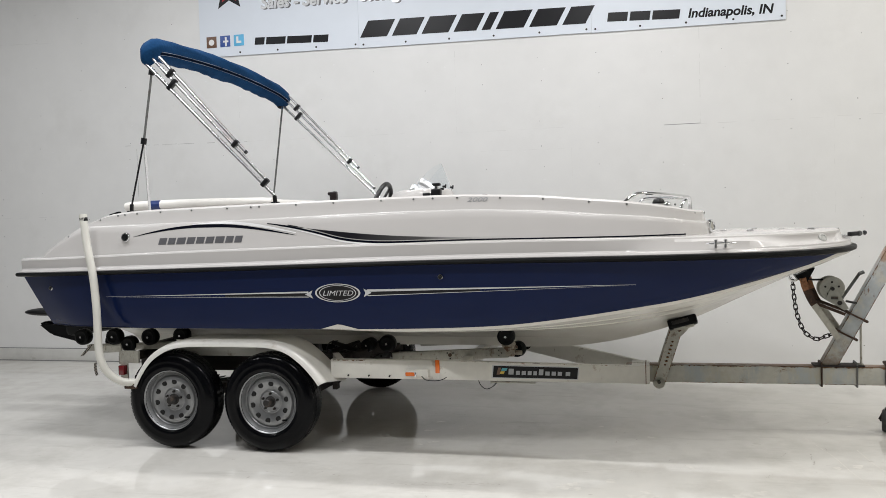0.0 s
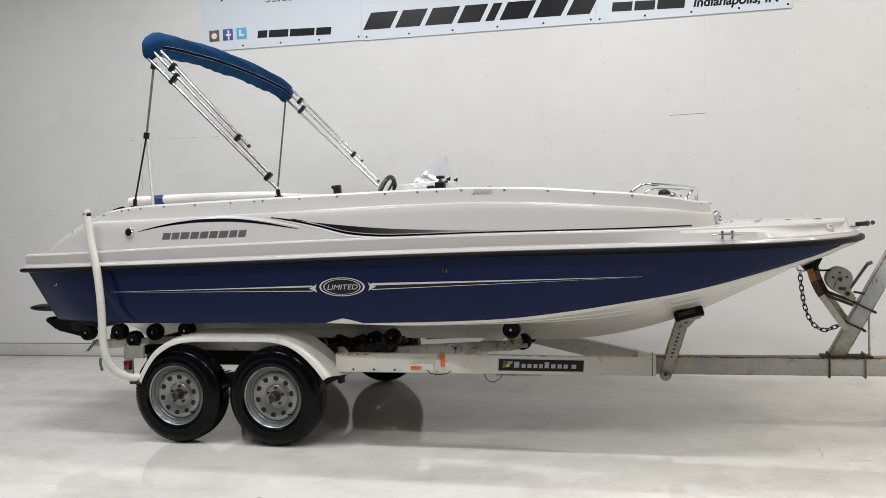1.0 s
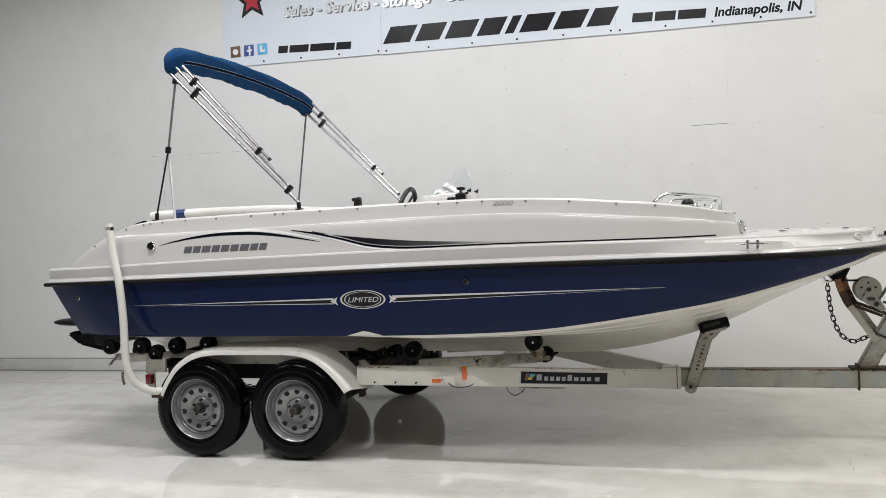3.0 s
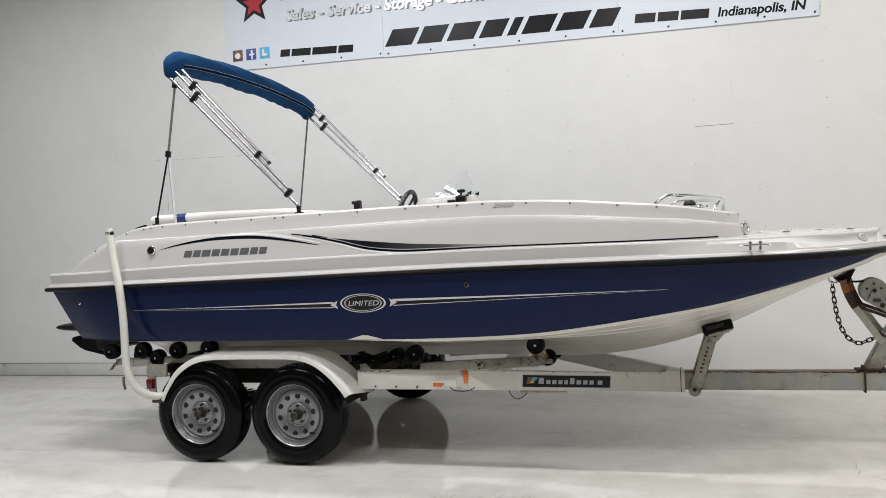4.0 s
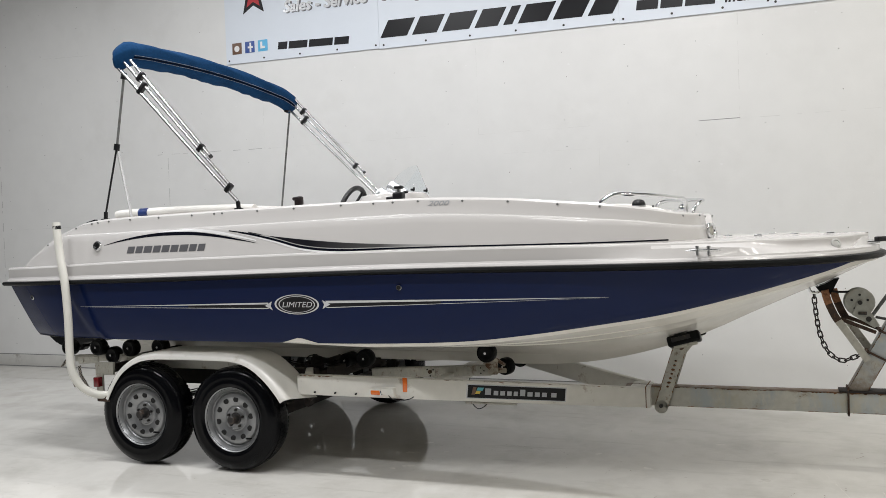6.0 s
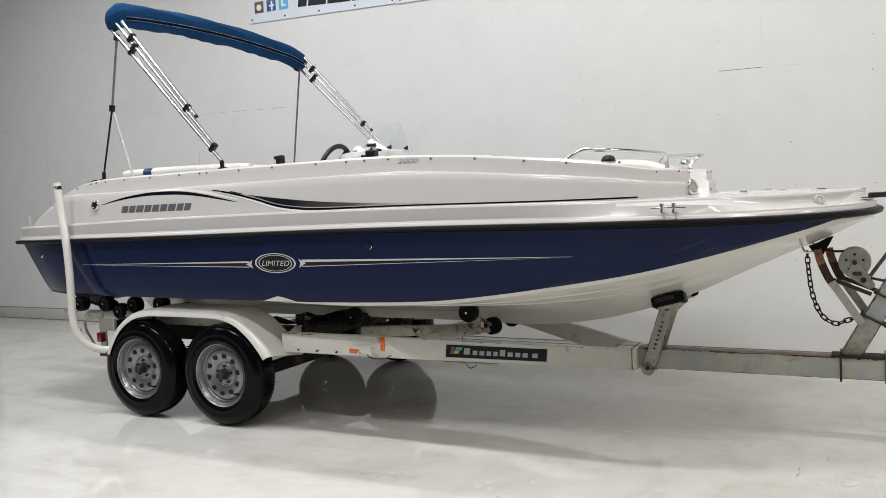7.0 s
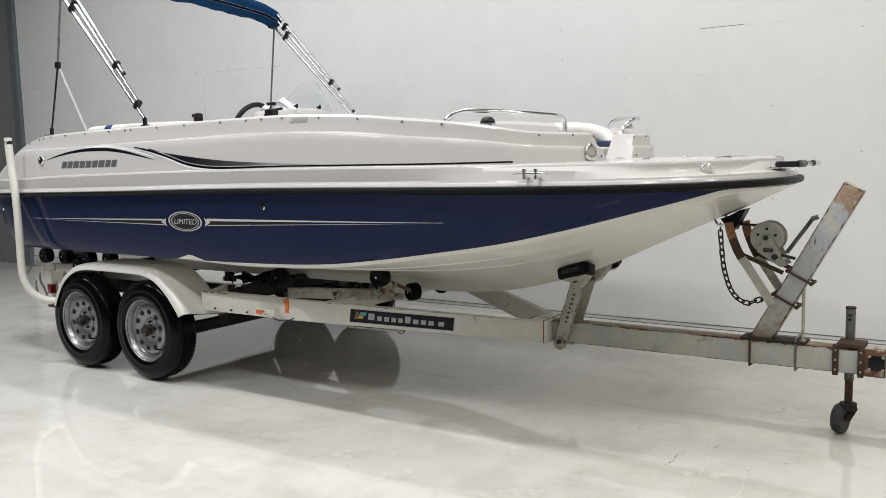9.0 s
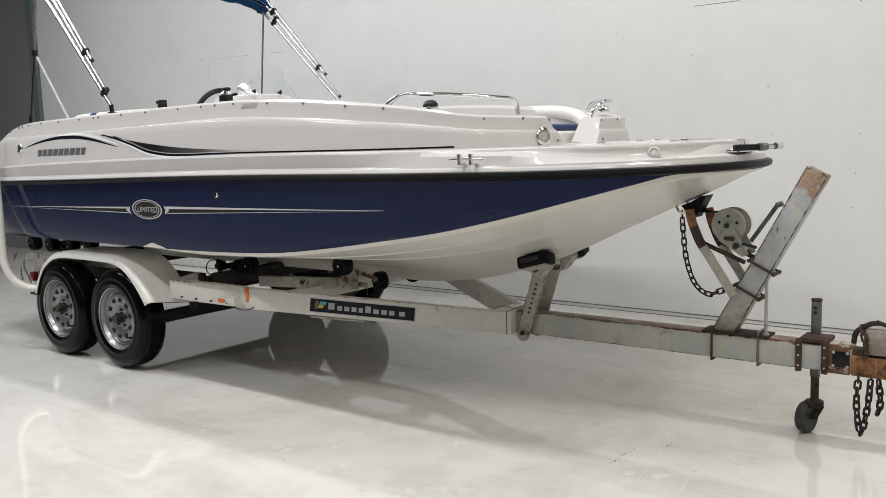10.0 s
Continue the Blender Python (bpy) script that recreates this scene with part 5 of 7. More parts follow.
def edge_rust(a, b, n, depth, towards, out):
    a, b, towards, out = Vector(a), Vector(b), Vector(towards), Vector(out)
    d = (b - a).normalized()
    for _ in range(n):
        c = a.lerp(b, random.random())
        length, w = random.uniform(0.006, 0.06), depth * 0.42 * random.uniform(0.1, 1.0) ** 1.5
        pts = []
        for k in range(7):
            pts.append(c + d * length * (k / 6 - 0.5) + out)
        for k in range(6, -1, -1):
            pts.append(c + d * length * (k / 6 - 0.5) + out + towards * w * math.sin(math.pi * (k + 0.5) / 7) * random.uniform(0.4, 1.0))
        bm.faces.new([bm.verts.new(p) for p in pts])


edge_rust((2.56, -0.0506, 0.471), (4.26, -0.0506, 0.474), 120, 0.026, (0, 0, -1), (0, 0, 0))
edge_rust((2.56, -0.0506, 0.345), (4.26, -0.0506, 0.349), 60, 0.014, (0, 0, 1), (0, 0, 0))
edge_rust((3.60, -0.0508, 0.471), (4.26, -0.0508, 0.474), 30, 0.040, (0, 0, -1), (0, 0, 0))
p0, p1 = Vector((3.750, -0.0432, 0.47)), Vector((4.185, -0.0432, 1.285))
for side in (-1, 1):
    edge_rust(p0 + post_n * 0.0515 * side, p1 + post_n * 0.0515 * side, 120, 0.020, post_n * -side, (0, 0, 0))
edge_rust(on_arm(0.02, 0.064, 0.001), on_arm(1.52, 0.064, 0.001), 26, 0.012, -arm_up, (0, 0, 0))
edge_rust((0.40, -0.9262, 0.634), (0.62, -0.9255, 0.633), 14, 0.035, (0, 0, -1), (0, 0, 0))
low, high = Vector((2.595, -0.0848, 0.345)), Vector((2.730, -0.0848, 0.755))
across = (high - low).cross(Vector((0, 1, 0))).normalized()
for side in (-1, 1):
    edge_rust(low + across * 0.042 * side, high + across * 0.042 * side, 42, 0.020, across * -side, (0, 0, 0))
flakes = part("rust_scale", bm, RUST_SCALE, trailer, "brown rust scale on worn edges")
flakes["kind"] = "stuff"

# ---- boat fittings ----


def fitting_round(x, y, z, normal, r, depth, mat, name, parent, label="", inner=None):
    n = Vector(normal).normalized()
    m = Matrix.Translation((x, y, z)) @ n.to_track_quat("Z", "Y").to_matrix().to_4x4()
    bm = bmesh.new()
    lathe(bm, [(r * 0.95, -0.01), (r, 0.0), (r * 0.97, depth * 0.6), (r * 0.8, depth), (r * 0.62, depth), (r * 0.55, depth * 0.4), (0.001, depth * 0.35)], m, 24)
    ob = part(name, bm, mat, parent, label)
    if inner:
        bm = bmesh.new()
        lathe(bm, [(r * 0.56, depth * 0.36), (r * 0.5, depth * 0.6), (0.001, depth * 0.75)], m, 20)
        part("insert", bm, inner, ob)
    return ob


fitting_round(-1.088, -coaming_b(-1.088, 1.526) + 0.002, 1.526, (0, -1, 0.12), 0.036, 0.018, CHROME, "vent_fitting", boat, "chrome hull vent with dark louvre", BLACK_PLASTIC)
fitting_round(-1.788, -side_y(-1.86, 1.16) - 0.004, 1.162, (-0.1, -1, 0), 0.018, 0.010, CHROME, "drain_fitting", boat, "chrome drain fitting", DARK)
fitting_round(1.245, -side_y(1.245, 1.22) - 0.001, 1.221, (0, -1, 0), 0.020, 0.012, CHROME, "drain_fitting", boat, "chrome drain fitting", DARK)
fitting_round(2.956, -0.425, 1.490, (0.88, -0.46, 0.12), 0.048, 0.014, CHROME, "courtesy_light", boat, "round chrome light on the coaming front", GALV)
fitting_round(3.625, -0.592, 1.400, (0.45, -0.80, 0.40), 0.029, 0.008, LENS, "bow_light", boat, "clear round bow light in a pale rim", LENS)

# cleat
bm = bmesh.new()
tube(bm, [(2.880, -1.142, 1.395), (2.915, -1.140, 1.397), (2.965, -1.134, 1.398), (3.015, -1.125, 1.397), (3.05, -1.116, 1.395)], lambda t: 0.0045 + 0.003 * math.sin(math.pi * t), 10)
cleat = part("mooring_cleat", bm, ALU, boat, "polished stainless cleat")
for dx in (-0.028, 0.028):
    bm = bmesh.new()
    cy = -1.134 + 0.16 * (dx + 0.01)
    rod(bm, (2.965 + dx, cy, 1.372), (2.965 + dx, cy, 1.416), 0.0085, 12)
    rod(bm, (2.965 + dx, cy, 1.410), (2.965 + dx, cy, 1.420), 0.0105, 12)
    rod(bm, (2.965 + dx, cy, 1.378), (2.965 + dx, cy + 0.05, 1.378), 0.0075, 10)
    part("cleat_post", bm, ALU, cleat)

# bow grab rails and docking lights
for s in (-1, 1):
    bm = bmesh.new()
    dx = 0.075 if s > 0 else 0.0
    far_rail = [(2.455, 1.02, 1.655), (2.48, 1.01, 1.692), (2.54, 0.98, 1.714), (2.68, 0.82, 1.710), (2.82, 0.62, 1.702), (2.845, 0.565, 1.698), (2.835, 0.51, 1.690), (2.80, 0.455, 1.650), (2.785, 0.43, 1.600)]
    tube(bm, far_rail if s > 0 else [(2.405 + dx, s * 1.005, 1.660), (2.44 + dx, s * 0.995, 1.690), (2.485 + dx, s * 0.975, 1.712), (2.54 + dx, s * 0.94, 1.714), (2.67 + dx, s * 0.77, 1.706), (2.785 + dx, s * 0.56, 1.692), (2.812 + dx, s * 0.49, 1.686), (2.820 + dx, s * 0.46, 1.660), (2.823 + dx, s * 0.45, 1.605)], 0.0125, 12)
    part("grab_rail", bm, CHROME, boat, "polished stainless bow grab rail")
    bm = bmesh.new()
    m = Matrix.Translation((2.612 + dx, -0.915 if s < 0 else 0.80, 1.642)) @ Matrix.Scale(0.82, 4)
    lathe(bm, [(0.046, 0.0), (0.047, 0.012), (0.043, 0.030), (0.030, 0.044), (0.012, 0.050), (0.001, 0.050)], m, 22)
    dome = part("docking_light", bm, BLACK_PLASTIC if s < 0 else CHROME, boat, "black domed docking light" if s < 0 else "chrome domed docking light")
    bm = bmesh.new()
    lathe(bm, [(0.049, -0.002), (0.050, 0.006), (0.046, 0.010)], m, 22)
    part("light_ring", bm, CHROME, dome)

bm = bmesh.new()
rod(bm, (1.12, 1.0, 1.75), (1.12, 1.0, 1.785), 0.012, 10)
rod(bm, (1.12, 1.0, 1.780), (1.12, 1.0, 1.800), 0.024, 12)
part("deck_knob", bm, BLACK_PLASTIC, boat)

# cover snaps along the coaming
snap = bmesh.new()
lathe(snap, [(0.0068, 0.0), (0.0068, 0.003), (0.0045, 0.006), (0.001, 0.0065)], Matrix(), 10)
SNAP_MESH = finish(snap, "cover_snap")
SNAP_MESH.materials.append(DULL_STEEL)
SNAPS = (-1.62, -1.338, -1.18, -1.119, -1.016, -0.822, -0.573, -0.295, -0.113, -0.049, 0.226, 0.499, 0.837, 1.06, 1.189, 1.353, 1.633, 1.906, 2.19, 2.42)
for s in (-1, 1):
    for x in SNAPS:
        z = top_z(x) - 0.020
        ob = new("cover_snap", SNAP_MESH)
        ob.parent = boat
        ob.matrix_local = Matrix.Translation(Vector((x, s * (coaming_b(x, z) + 0.0005), z)) - boat.location) @ Matrix.Rotation(radians(-90 * s), 4, "X")
    for y_at, z in (*([(1.054, 1.638)] if s < 0 else []), (0.785, 1.583), (0.540, 1.583), (0.300, 1.577), (0.262, 1.467)):
        ends = [(x - outward(foot2, i).x * 0.055, b - outward(foot2, i).y * 0.055 + 0.8 * max(0.0, (i - len(foot2) + 8) / 7) * (z - ledge_z(x)), i) for i, (x, b) in enumerate(foot2)]
        i = min(range(60, len(foot2)), key=lambda k: abs(ends[k][1] - y_at))
        (x, b), o = foot2[i], outward(foot2, i)
        prof = coaming_profile(x)[:11]
        off = float(np.interp(z, [p[1] for p in prof], [p[0] for p in prof])) - 0.0005
        ob = new("cover_snap", SNAP_MESH)
        ob.parent = boat
        n = Vector((o.x, s * o.y, 0.1)).normalized()
        ob.matrix_local = Matrix.Translation(Vector((x - o.x * off, s * y_at, z)) - boat.location) @ n.to_track_quat("Z", "Y").to_matrix().to_4x4()

# hatch fittings on the bow deck
for x, y in ((3.05, -0.25), (3.22, -0.30), (3.42, -0.28), (3.62, -0.22), (3.3, 0.2)):
    bm = bmesh.new()
    block(bm, x - 0.022, x + 0.022, y - 0.010, y + 0.010, ledge_z(x) + 0.004, ledge_z(x) + 0.018, 0.004)
    part("hatch_latch", bm, ALU, boat)
bm = bmesh.new()
lid = [[(x, y, ledge_z(x) + dz) for y, dz in ((-0.305, 0.006), (-0.30, 0.013), (0.30, 0.013), (0.305, 0.006))] for x in np.linspace(3.02, 3.58, 14)]
lid_rows = grid(bm, lid)
bm.faces.new(lid_rows[0])
bm.faces.new(lid_rows[-1][::-1])
part("bow_hatch", bm, GEL_WHITE, boat)

# folded boarding ladder end at the bow
bm = bmesh.new()
beam(bm, (3.860, -0.215, 1.408), (3.952, -0.075, 1.407), 0.030, 0.030, 0.008)
ladder = part("bow_ladder", bm, BLACK_PLASTIC, boat, "black and chrome folded bow ladder")
bm = bmesh.new()
beam(bm, (3.935, -0.098, 1.409), (4.004, -0.006, 1.409), 0.022, 0.026, 0.008)
rod(bm, (3.995, -0.035, 1.410), (4.008, 0.020, 1.410), 0.016, 12)
part("ladder_knuckle", bm, CHROME, ladder, "polished ladder hinge")
bm = bmesh.new()
rod(bm, (3.945, -0.112, 1.408), (3.958, -0.062, 1.408), 0.019, 12)
part("ladder_collar", bm, DULL_STEEL, ladder)
bm = bmesh.new()
block(bm, 3.80, 3.885, -0.20, 0.10, 1.385, 1.400, 0.006)
part("ladder_base", bm, CHROME, ladder)

# helm: pod, wind deflector, wheel, instruments
bm = bmesh.new()
rows = []
for z, k in ((1.05, 1.0), (1.68, 1.0), (1.765, 0.98), (1.79, 0.92), (1.798, 0.80)):
    rows.append([(1.02 + 0.20 * k * math.cos(a) * (1.0 if math.cos(a) > 0 else 1.2), -0.66 + 0.28 * k * math.sin(a), z + 0.006 * math.cos(a)) for a in np.linspace(0, 2 * math.pi, 25)[:-1]])
vs = grid(bm, rows, close=True)
bm.faces.new(vs[-1])
helm = part("helm_pod", bm, GEL_WHITE, boat, "white moulded helm pod")
bm = bmesh.new()
outer, inner = [], []
for i, a in enumerate(np.linspace(-2.0, 2.0, 29)):
    hgt = 0.045 + 0.145 * math.cos(a / 2.0 * math.pi / 2) ** 0.8
    ro, row_i = [], []
    for k in range(7):
        f = k / 6
        rad = 0.170 - 0.070 * f
        for arr, rr in ((ro, rad), (row_i, rad - 0.004)):
            arr.append((1.02 + rr * math.cos(a), -0.56 + rr * 1.15 * math.sin(a), 1.795 + hgt * f))
    outer.append(ro + row_i[::-1])
grid(bm, outer, close=True)
screen = part("wind_deflector", bm, ACRYLIC, helm, "clear curved acrylic wind deflector")
screen.visible_shadow = False
for x, y in ((1.200, -0.815), (1.203, -0.613)):
    bm = bmesh.new()
    box(bm, 0.026, 0.020, 0.014, Matrix.Translation((x, y, 1.812)), 0.005)
    rod(bm, (x + 0.006, y, 1.800), (x + 0.010, y, 1.826), 0.006, 8)
    part("screen_clip", bm, BLACK_PLASTIC, helm)
turn = Matrix.Translation((0.705, -0.70, 1.678)) @ Matrix.Rotation(radians(-74), 4, "Y")
bm = bmesh.new()
ring = [turn @ Vector((0.178 * math.cos(a), 0.178 * math.sin(a), 0)) for a in np.linspace(0, 2 * math.pi, 49)]
tube(bm, ring, 0.0165, 10, smooth=0, caps=False)
sw = part("steering_wheel", bm, BLACK_PLASTIC, helm, "black steering wheel")
bm = bmesh.new()
for k in range(3):
    a = 2 * math.pi * k / 3 + 0.5
    rod(bm, turn @ Vector((0.172 * math.cos(a), 0.172 * math.sin(a), 0)), turn @ Vector((0, 0, 0.02)), 0.010, 8)
rod(bm, turn @ Vector((0, 0, -0.01)), turn @ Vector((0, 0, 0.03)), 0.04, 16)
rod(bm, turn @ Vector((0, 0, 0.03)), (1.0, -0.62, 1.66), 0.02, 10)
part("wheel_spoke", bm, BLACK_PLASTIC, sw)
# throttle: dark box with a crossbar and a flat knob on a short stem
bm = bmesh.new()
box(bm, 0.066, 0.055, 0.046, Matrix.Translation((1.196, -1.02, 1.766)), 0.008, 3)
throttle = part("throttle_box", bm, BLACK_PLASTIC, helm, "black throttle control with a flat knob")
bm = bmesh.new()
rod(bm, (1.198, -1.02, 1.785), (1.198, -1.02, 1.812), 0.013, 12)
rod(bm, (1.198, -1.02, 1.787), (1.198, -1.02, 1.793), 0.026, 16)
part("stem", bm, CHROME, throttle)
bm = bmesh.new()
box(bm, 0.054, 0.040, 0.021, Matrix.Translation((1.198, -1.02, 1.819)), 0.009, 4)
part("knob", bm, BLACK_PLASTIC, throttle)
bm = bmesh.new()
tube(bm, [(1.160, -0.98, 1.775), (1.195, -0.98, 1.786), (1.235, -0.97, 1.792)], 0.008, 10)
part("lever", bm, BLACK_PLASTIC, throttle)
bm = bmesh.new()
box(bm, 0.055, 0.04, 0.022, Matrix.Translation((1.115, -0.96, 1.758)), 0.009, 3)
part("switch_box", bm, BLACK_PLASTIC, helm)
# two polished gauge pods, tipped back towards the seat
for px, py, pz, r, long in ((1.010, -0.735, 1.838, 0.046, 0.150), (0.985, -0.850, 1.796, 0.042, 0.130)):
    m = Matrix.Translation((px, py, pz)) @ Matrix.Rotation(radians(-62), 4, "Y")
    bm = bmesh.new()
    lathe(bm, [(r * 0.82, 0.004), (r * 0.96, 0.008), (r * 1.06, 0.002), (r * 1.06, -0.010), (r * 0.98, -0.016), (r * 0.96, -long * 0.6), (r * 0.80, -long * 0.9), (r * 0.5, -long)], m, 30)
    pod = part("gauge_pod", bm, BRIGHT, helm, "polished metal gauge pod")
    bm = bmesh.new()
    lathe(bm, [(r * 0.84, 0.0045), (r * 0.80, 0.0055), (0.001, 0.0055)], m, 24)
    part("gauge_face", bm, BLACK_PLASTIC, pod)

# black knob on the gunwale, stern cleat
bm = bmesh.new()
box(bm, 0.048, 0.046, 0.052, Matrix.Translation((0.438, -0.925, 1.764)), 0.008, 3)
box(bm, 0.062, 0.05, 0.024, Matrix.Translation((0.430, -0.925, 1.790)) @ Matrix.Rotation(radians(-5), 4, "Y"), 0.010, 3)
part("rod_holder_cap", bm, CAP, boat, "dark rod holder cap")
bm = bmesh.new()
box(bm, 0.085, 0.035, 0.016, Matrix.Translation((-1.27, -0.96, 1.70)) @ Matrix.Rotation(radians(-14), 4, "Y"), 0.006)
part("stern_cleat", bm, RUBBER, boat)

# cushions that show above the coaming
sun_pad = thing("sun_pad", "white vinyl stern sun pad with a navy stripe", "cushion", at=(-0.95, 0.2, 1.70))
pad = bmesh.new()
block(pad, -1.58, -0.35, -0.32, 0.72, 1.70, 1.790, 0.035, 4)
part("cushion", pad, VINYL, sun_pad)
bm = bmesh.new()
block(bm, -1.37, -1.28, -0.325, 0.725, 1.725, 1.795, 0.02, 3)
bolster = [(-1.60, -0.34, 1.762), (-1.50, -0.34, 1.770), (-1.0, -0.34, 1.774), (-0.5, -0.34, 1.768), (-0.30, -0.34, 1.760)]
part("stripe", bm, VINYL_BLUE, sun_pad, "navy blue vinyl stripe")
bm = bmesh.new()
tube(bm, bolster, 0.036, 16)
part("bolster", bm, VINYL, sun_pad, "rounded white vinyl edge roll")
bm = bmesh.new()
tube(bm, [(-1.37, -0.34, 1.7712), (-1.28, -0.34, 1.7720)], 0.0375, 16, smooth=0)
part("bolster_band", bm, VINYL_BLUE, sun_pad, "navy blue band")
bow_seat = thing("bow_seat", "white vinyl bow seat with a navy cushion in the boat", "seat", at=(2.5, 0.5, 1.05))
bm = bmesh.new()
tube(bm, [(1.62, 0.95, 1.635), (1.74, 0.95, 1.662), (2.0, 0.93, 1.667), (2.3, 0.87, 1.657), (2.48, 0.80, 1.625), (2.60, 0.72, 1.56), (2.64, 0.68, 1.45)], 0.043, 16)
part("backrest", bm, VINYL, bow_seat, "rounded white vinyl backrest")
bm = bmesh.new()
block(bm, 2.35, 2.70, 0.10, 0.62, 1.522, 1.562, 0.012, 3)
part("cushion", bm, VINYL_BLUE, bow_seat, "navy blue vinyl cushion")

bm = bmesh.new()
block(bm, 2.34, 2.72, 0.08, 0.62, 1.05, 1.522, 0.02, 3)
part("seat_base", bm, VINYL, bow_seat)

# hinge left on the coaming's end at the bow opening
bm = bmesh.new()
tube(bm, [(2.880, -0.165, 1.455), (2.878, -0.160, 1.500), (2.868, -0.168, 1.525), (2.850, -0.180, 1.528)], 0.009, 10)
rod(bm, (2.880, -0.165, 1.448), (2.880, -0.165, 1.462), 0.017, 12)
part("gate_hinge", bm, DULL_STEEL, boat, "dark steel gate hinge")

# sterndrive
bm = bmesh.new()
beam(bm, (-1.90, 0, 0.86), (-2.45, 0, 0.78), 0.22, 0.26, 0.05)
drive = part("sterndrive", bm, RUBBER, boat, "black sterndrive housing")
bm = bmesh.new()
bmesh.ops.create_uvsphere(bm, u_segments=24, v_segments=12, radius=1.0, matrix=Matrix.Translation((-2.66, 0, 0.868)) @ Matrix.Diagonal((0.245, 0.13, 0.035, 1)))
part("cavitation_plate", bm, RUBBER, drive)
bm = bmesh.new()
sk = [(-2.76, 0.76), (-2.63, 0.665), (-2.36, 0.605), (-2.30, 0.66), (-2.40, 0.76), (-2.68, 0.79)]
a = [bm.verts.new((x, -0.05, z)) for x, z in sk]
b = [bm.verts.new((x, 0.05, z)) for x, z in sk]
bm.faces.new(a)
bm.faces.new(b[::-1])
for k in range(len(a)):
    bm.faces.new((a[k], a[(k + 1) % len(a)], b[(k + 1) % len(a)], b[k]))
bmesh.ops.bevel(bm, geom=list(bm.edges), offset=0.02, segments=2, affect="EDGES")
part("gearcase", bm, RUBBER, drive)

# ---- folding top ----
top = thing("folding_top", "folded boat canopy, blue canvas boot on polished aluminium bows", "canopy", at=(-0.4, 0, 1.73))


for s, cy, cx in ((-1, 0.0, 0.0), (1, 0.075, 0.058)):
    foot_p = (0.050 + cx, s * 1.045 + cy, 1.785)
    head = (-0.958 + cx, s * 0.985 + cy, 2.785)
    bm = bmesh.new()
    rod(bm, foot_p, head, 0.0125, 12)
    part("main_bow", bm, ALU, top, "polished aluminium tube")
    along = (Vector(head) - Vector(foot_p)).normalized()
    away = Vector((along.z, 0, -along.x)).normalized()
    for low, high in ((Vector(foot_p) + along * 0.375 + away * 0.072, Vector(head) + away * 0.106 - along * 0.07),
                      (Vector(foot_p) + along * 0.13 + away * 0.036, Vector(head) + away * 0.062 - along * 0.04)):
        bm = bmesh.new()
        rod(bm, low, high, 0.0115, 12)
        part("inner_bow", bm, ALU, top)
        bm = bmesh.new()
        e = (Vector(low) - Vector(high)).normalized()
        rod(bm, Vector(low) - e * 0.002, Vector(low) + e * 0.014, 0.0135, 10)
        part("end_cap", bm, BLACK_PLASTIC, top)
    for dist, o0, o1 in (*([(0.115, -0.016, 0.050)] if s < 0 else []), (1.135, -0.016, 0.076), (1.20, 0.045, 0.116), (0.470, 0.030, 0.088)):
        bm = bmesh.new()
        c = Vector(foot_p) + along * dist
        beam(bm, c + away * o0, c + away * o1, 0.040, 0.032, 0.007)
        part("clip", bm, BLACK_PLASTIC, top)
    bm = bmesh.new()
    rod(bm, (0.055 + cx, s * 1.045 + cy, 1.733), (0.050 + cx, s * 1.045 + cy, 1.785), 0.0145, 12)
    box(bm, 0.055, 0.030, 0.012, Matrix.Translation((0.055 + cx, s * 1.045 + cy, 1.738)), 0.004)
    part("deck_hinge", bm, BLACK_PLASTIC, top)
    # rear struts
    foot_x = -1.105 if s < 0 else -1.01
    bm = bmesh.new()
    rod(bm, (-0.91 + cx, s * 0.975 + cy + (0.05 if s > 0 else 0), 2.70), (-0.989, s * 0.985, 2.22) if s < 0 else (foot_x, s * 1.0 + cy + 0.06, 1.74), 0.0085, 10)
    part("rear_strut", bm, DULL_STEEL, top, "thin metal strut")
    bm = bmesh.new()
    rod(bm, (-0.905 + cx, s * 0.975 + cy, 2.735), (-0.915 + cx, s * 0.975 + cy, 2.69), 0.020, 12)
    part("clip", bm, BLACK_PLASTIC, top)
    bm = bmesh.new()
    rod(bm, (foot_x, s * 1.0 + cy, 1.70), (foot_x + 0.004, s * 1.0 + cy, 1.765), 0.014, 10)
    box(bm, 0.06, 0.03, 0.012, Matrix.Translation((foot_x, s * 1.0 + cy, 1.712)), 0.004)
    part("strap_anchor", bm, BLACK_PLASTIC, top)
    if s < 0:
        bm = bmesh.new()
        rod(bm, (-0.989, -0.985, 2.22), (foot_x, -1.0, 1.74), 0.007, 8)
        part("rear_strap", bm, BLACK_PLASTIC, top, "dark webbing strap")
        bm = bmesh.new()
        rod(bm, (-0.985, -0.985, 2.215), (-1.187, -0.647, 1.73), 0.0105, 12)
        part("rear_strut", bm, ALU, top)
        bm = bmesh.new()
        rod(bm, (-0.986, -0.985, 2.24), (-0.994, -0.985, 2.195), 0.021, 12)
        part("clip", bm, BLACK_PLASTIC, top)

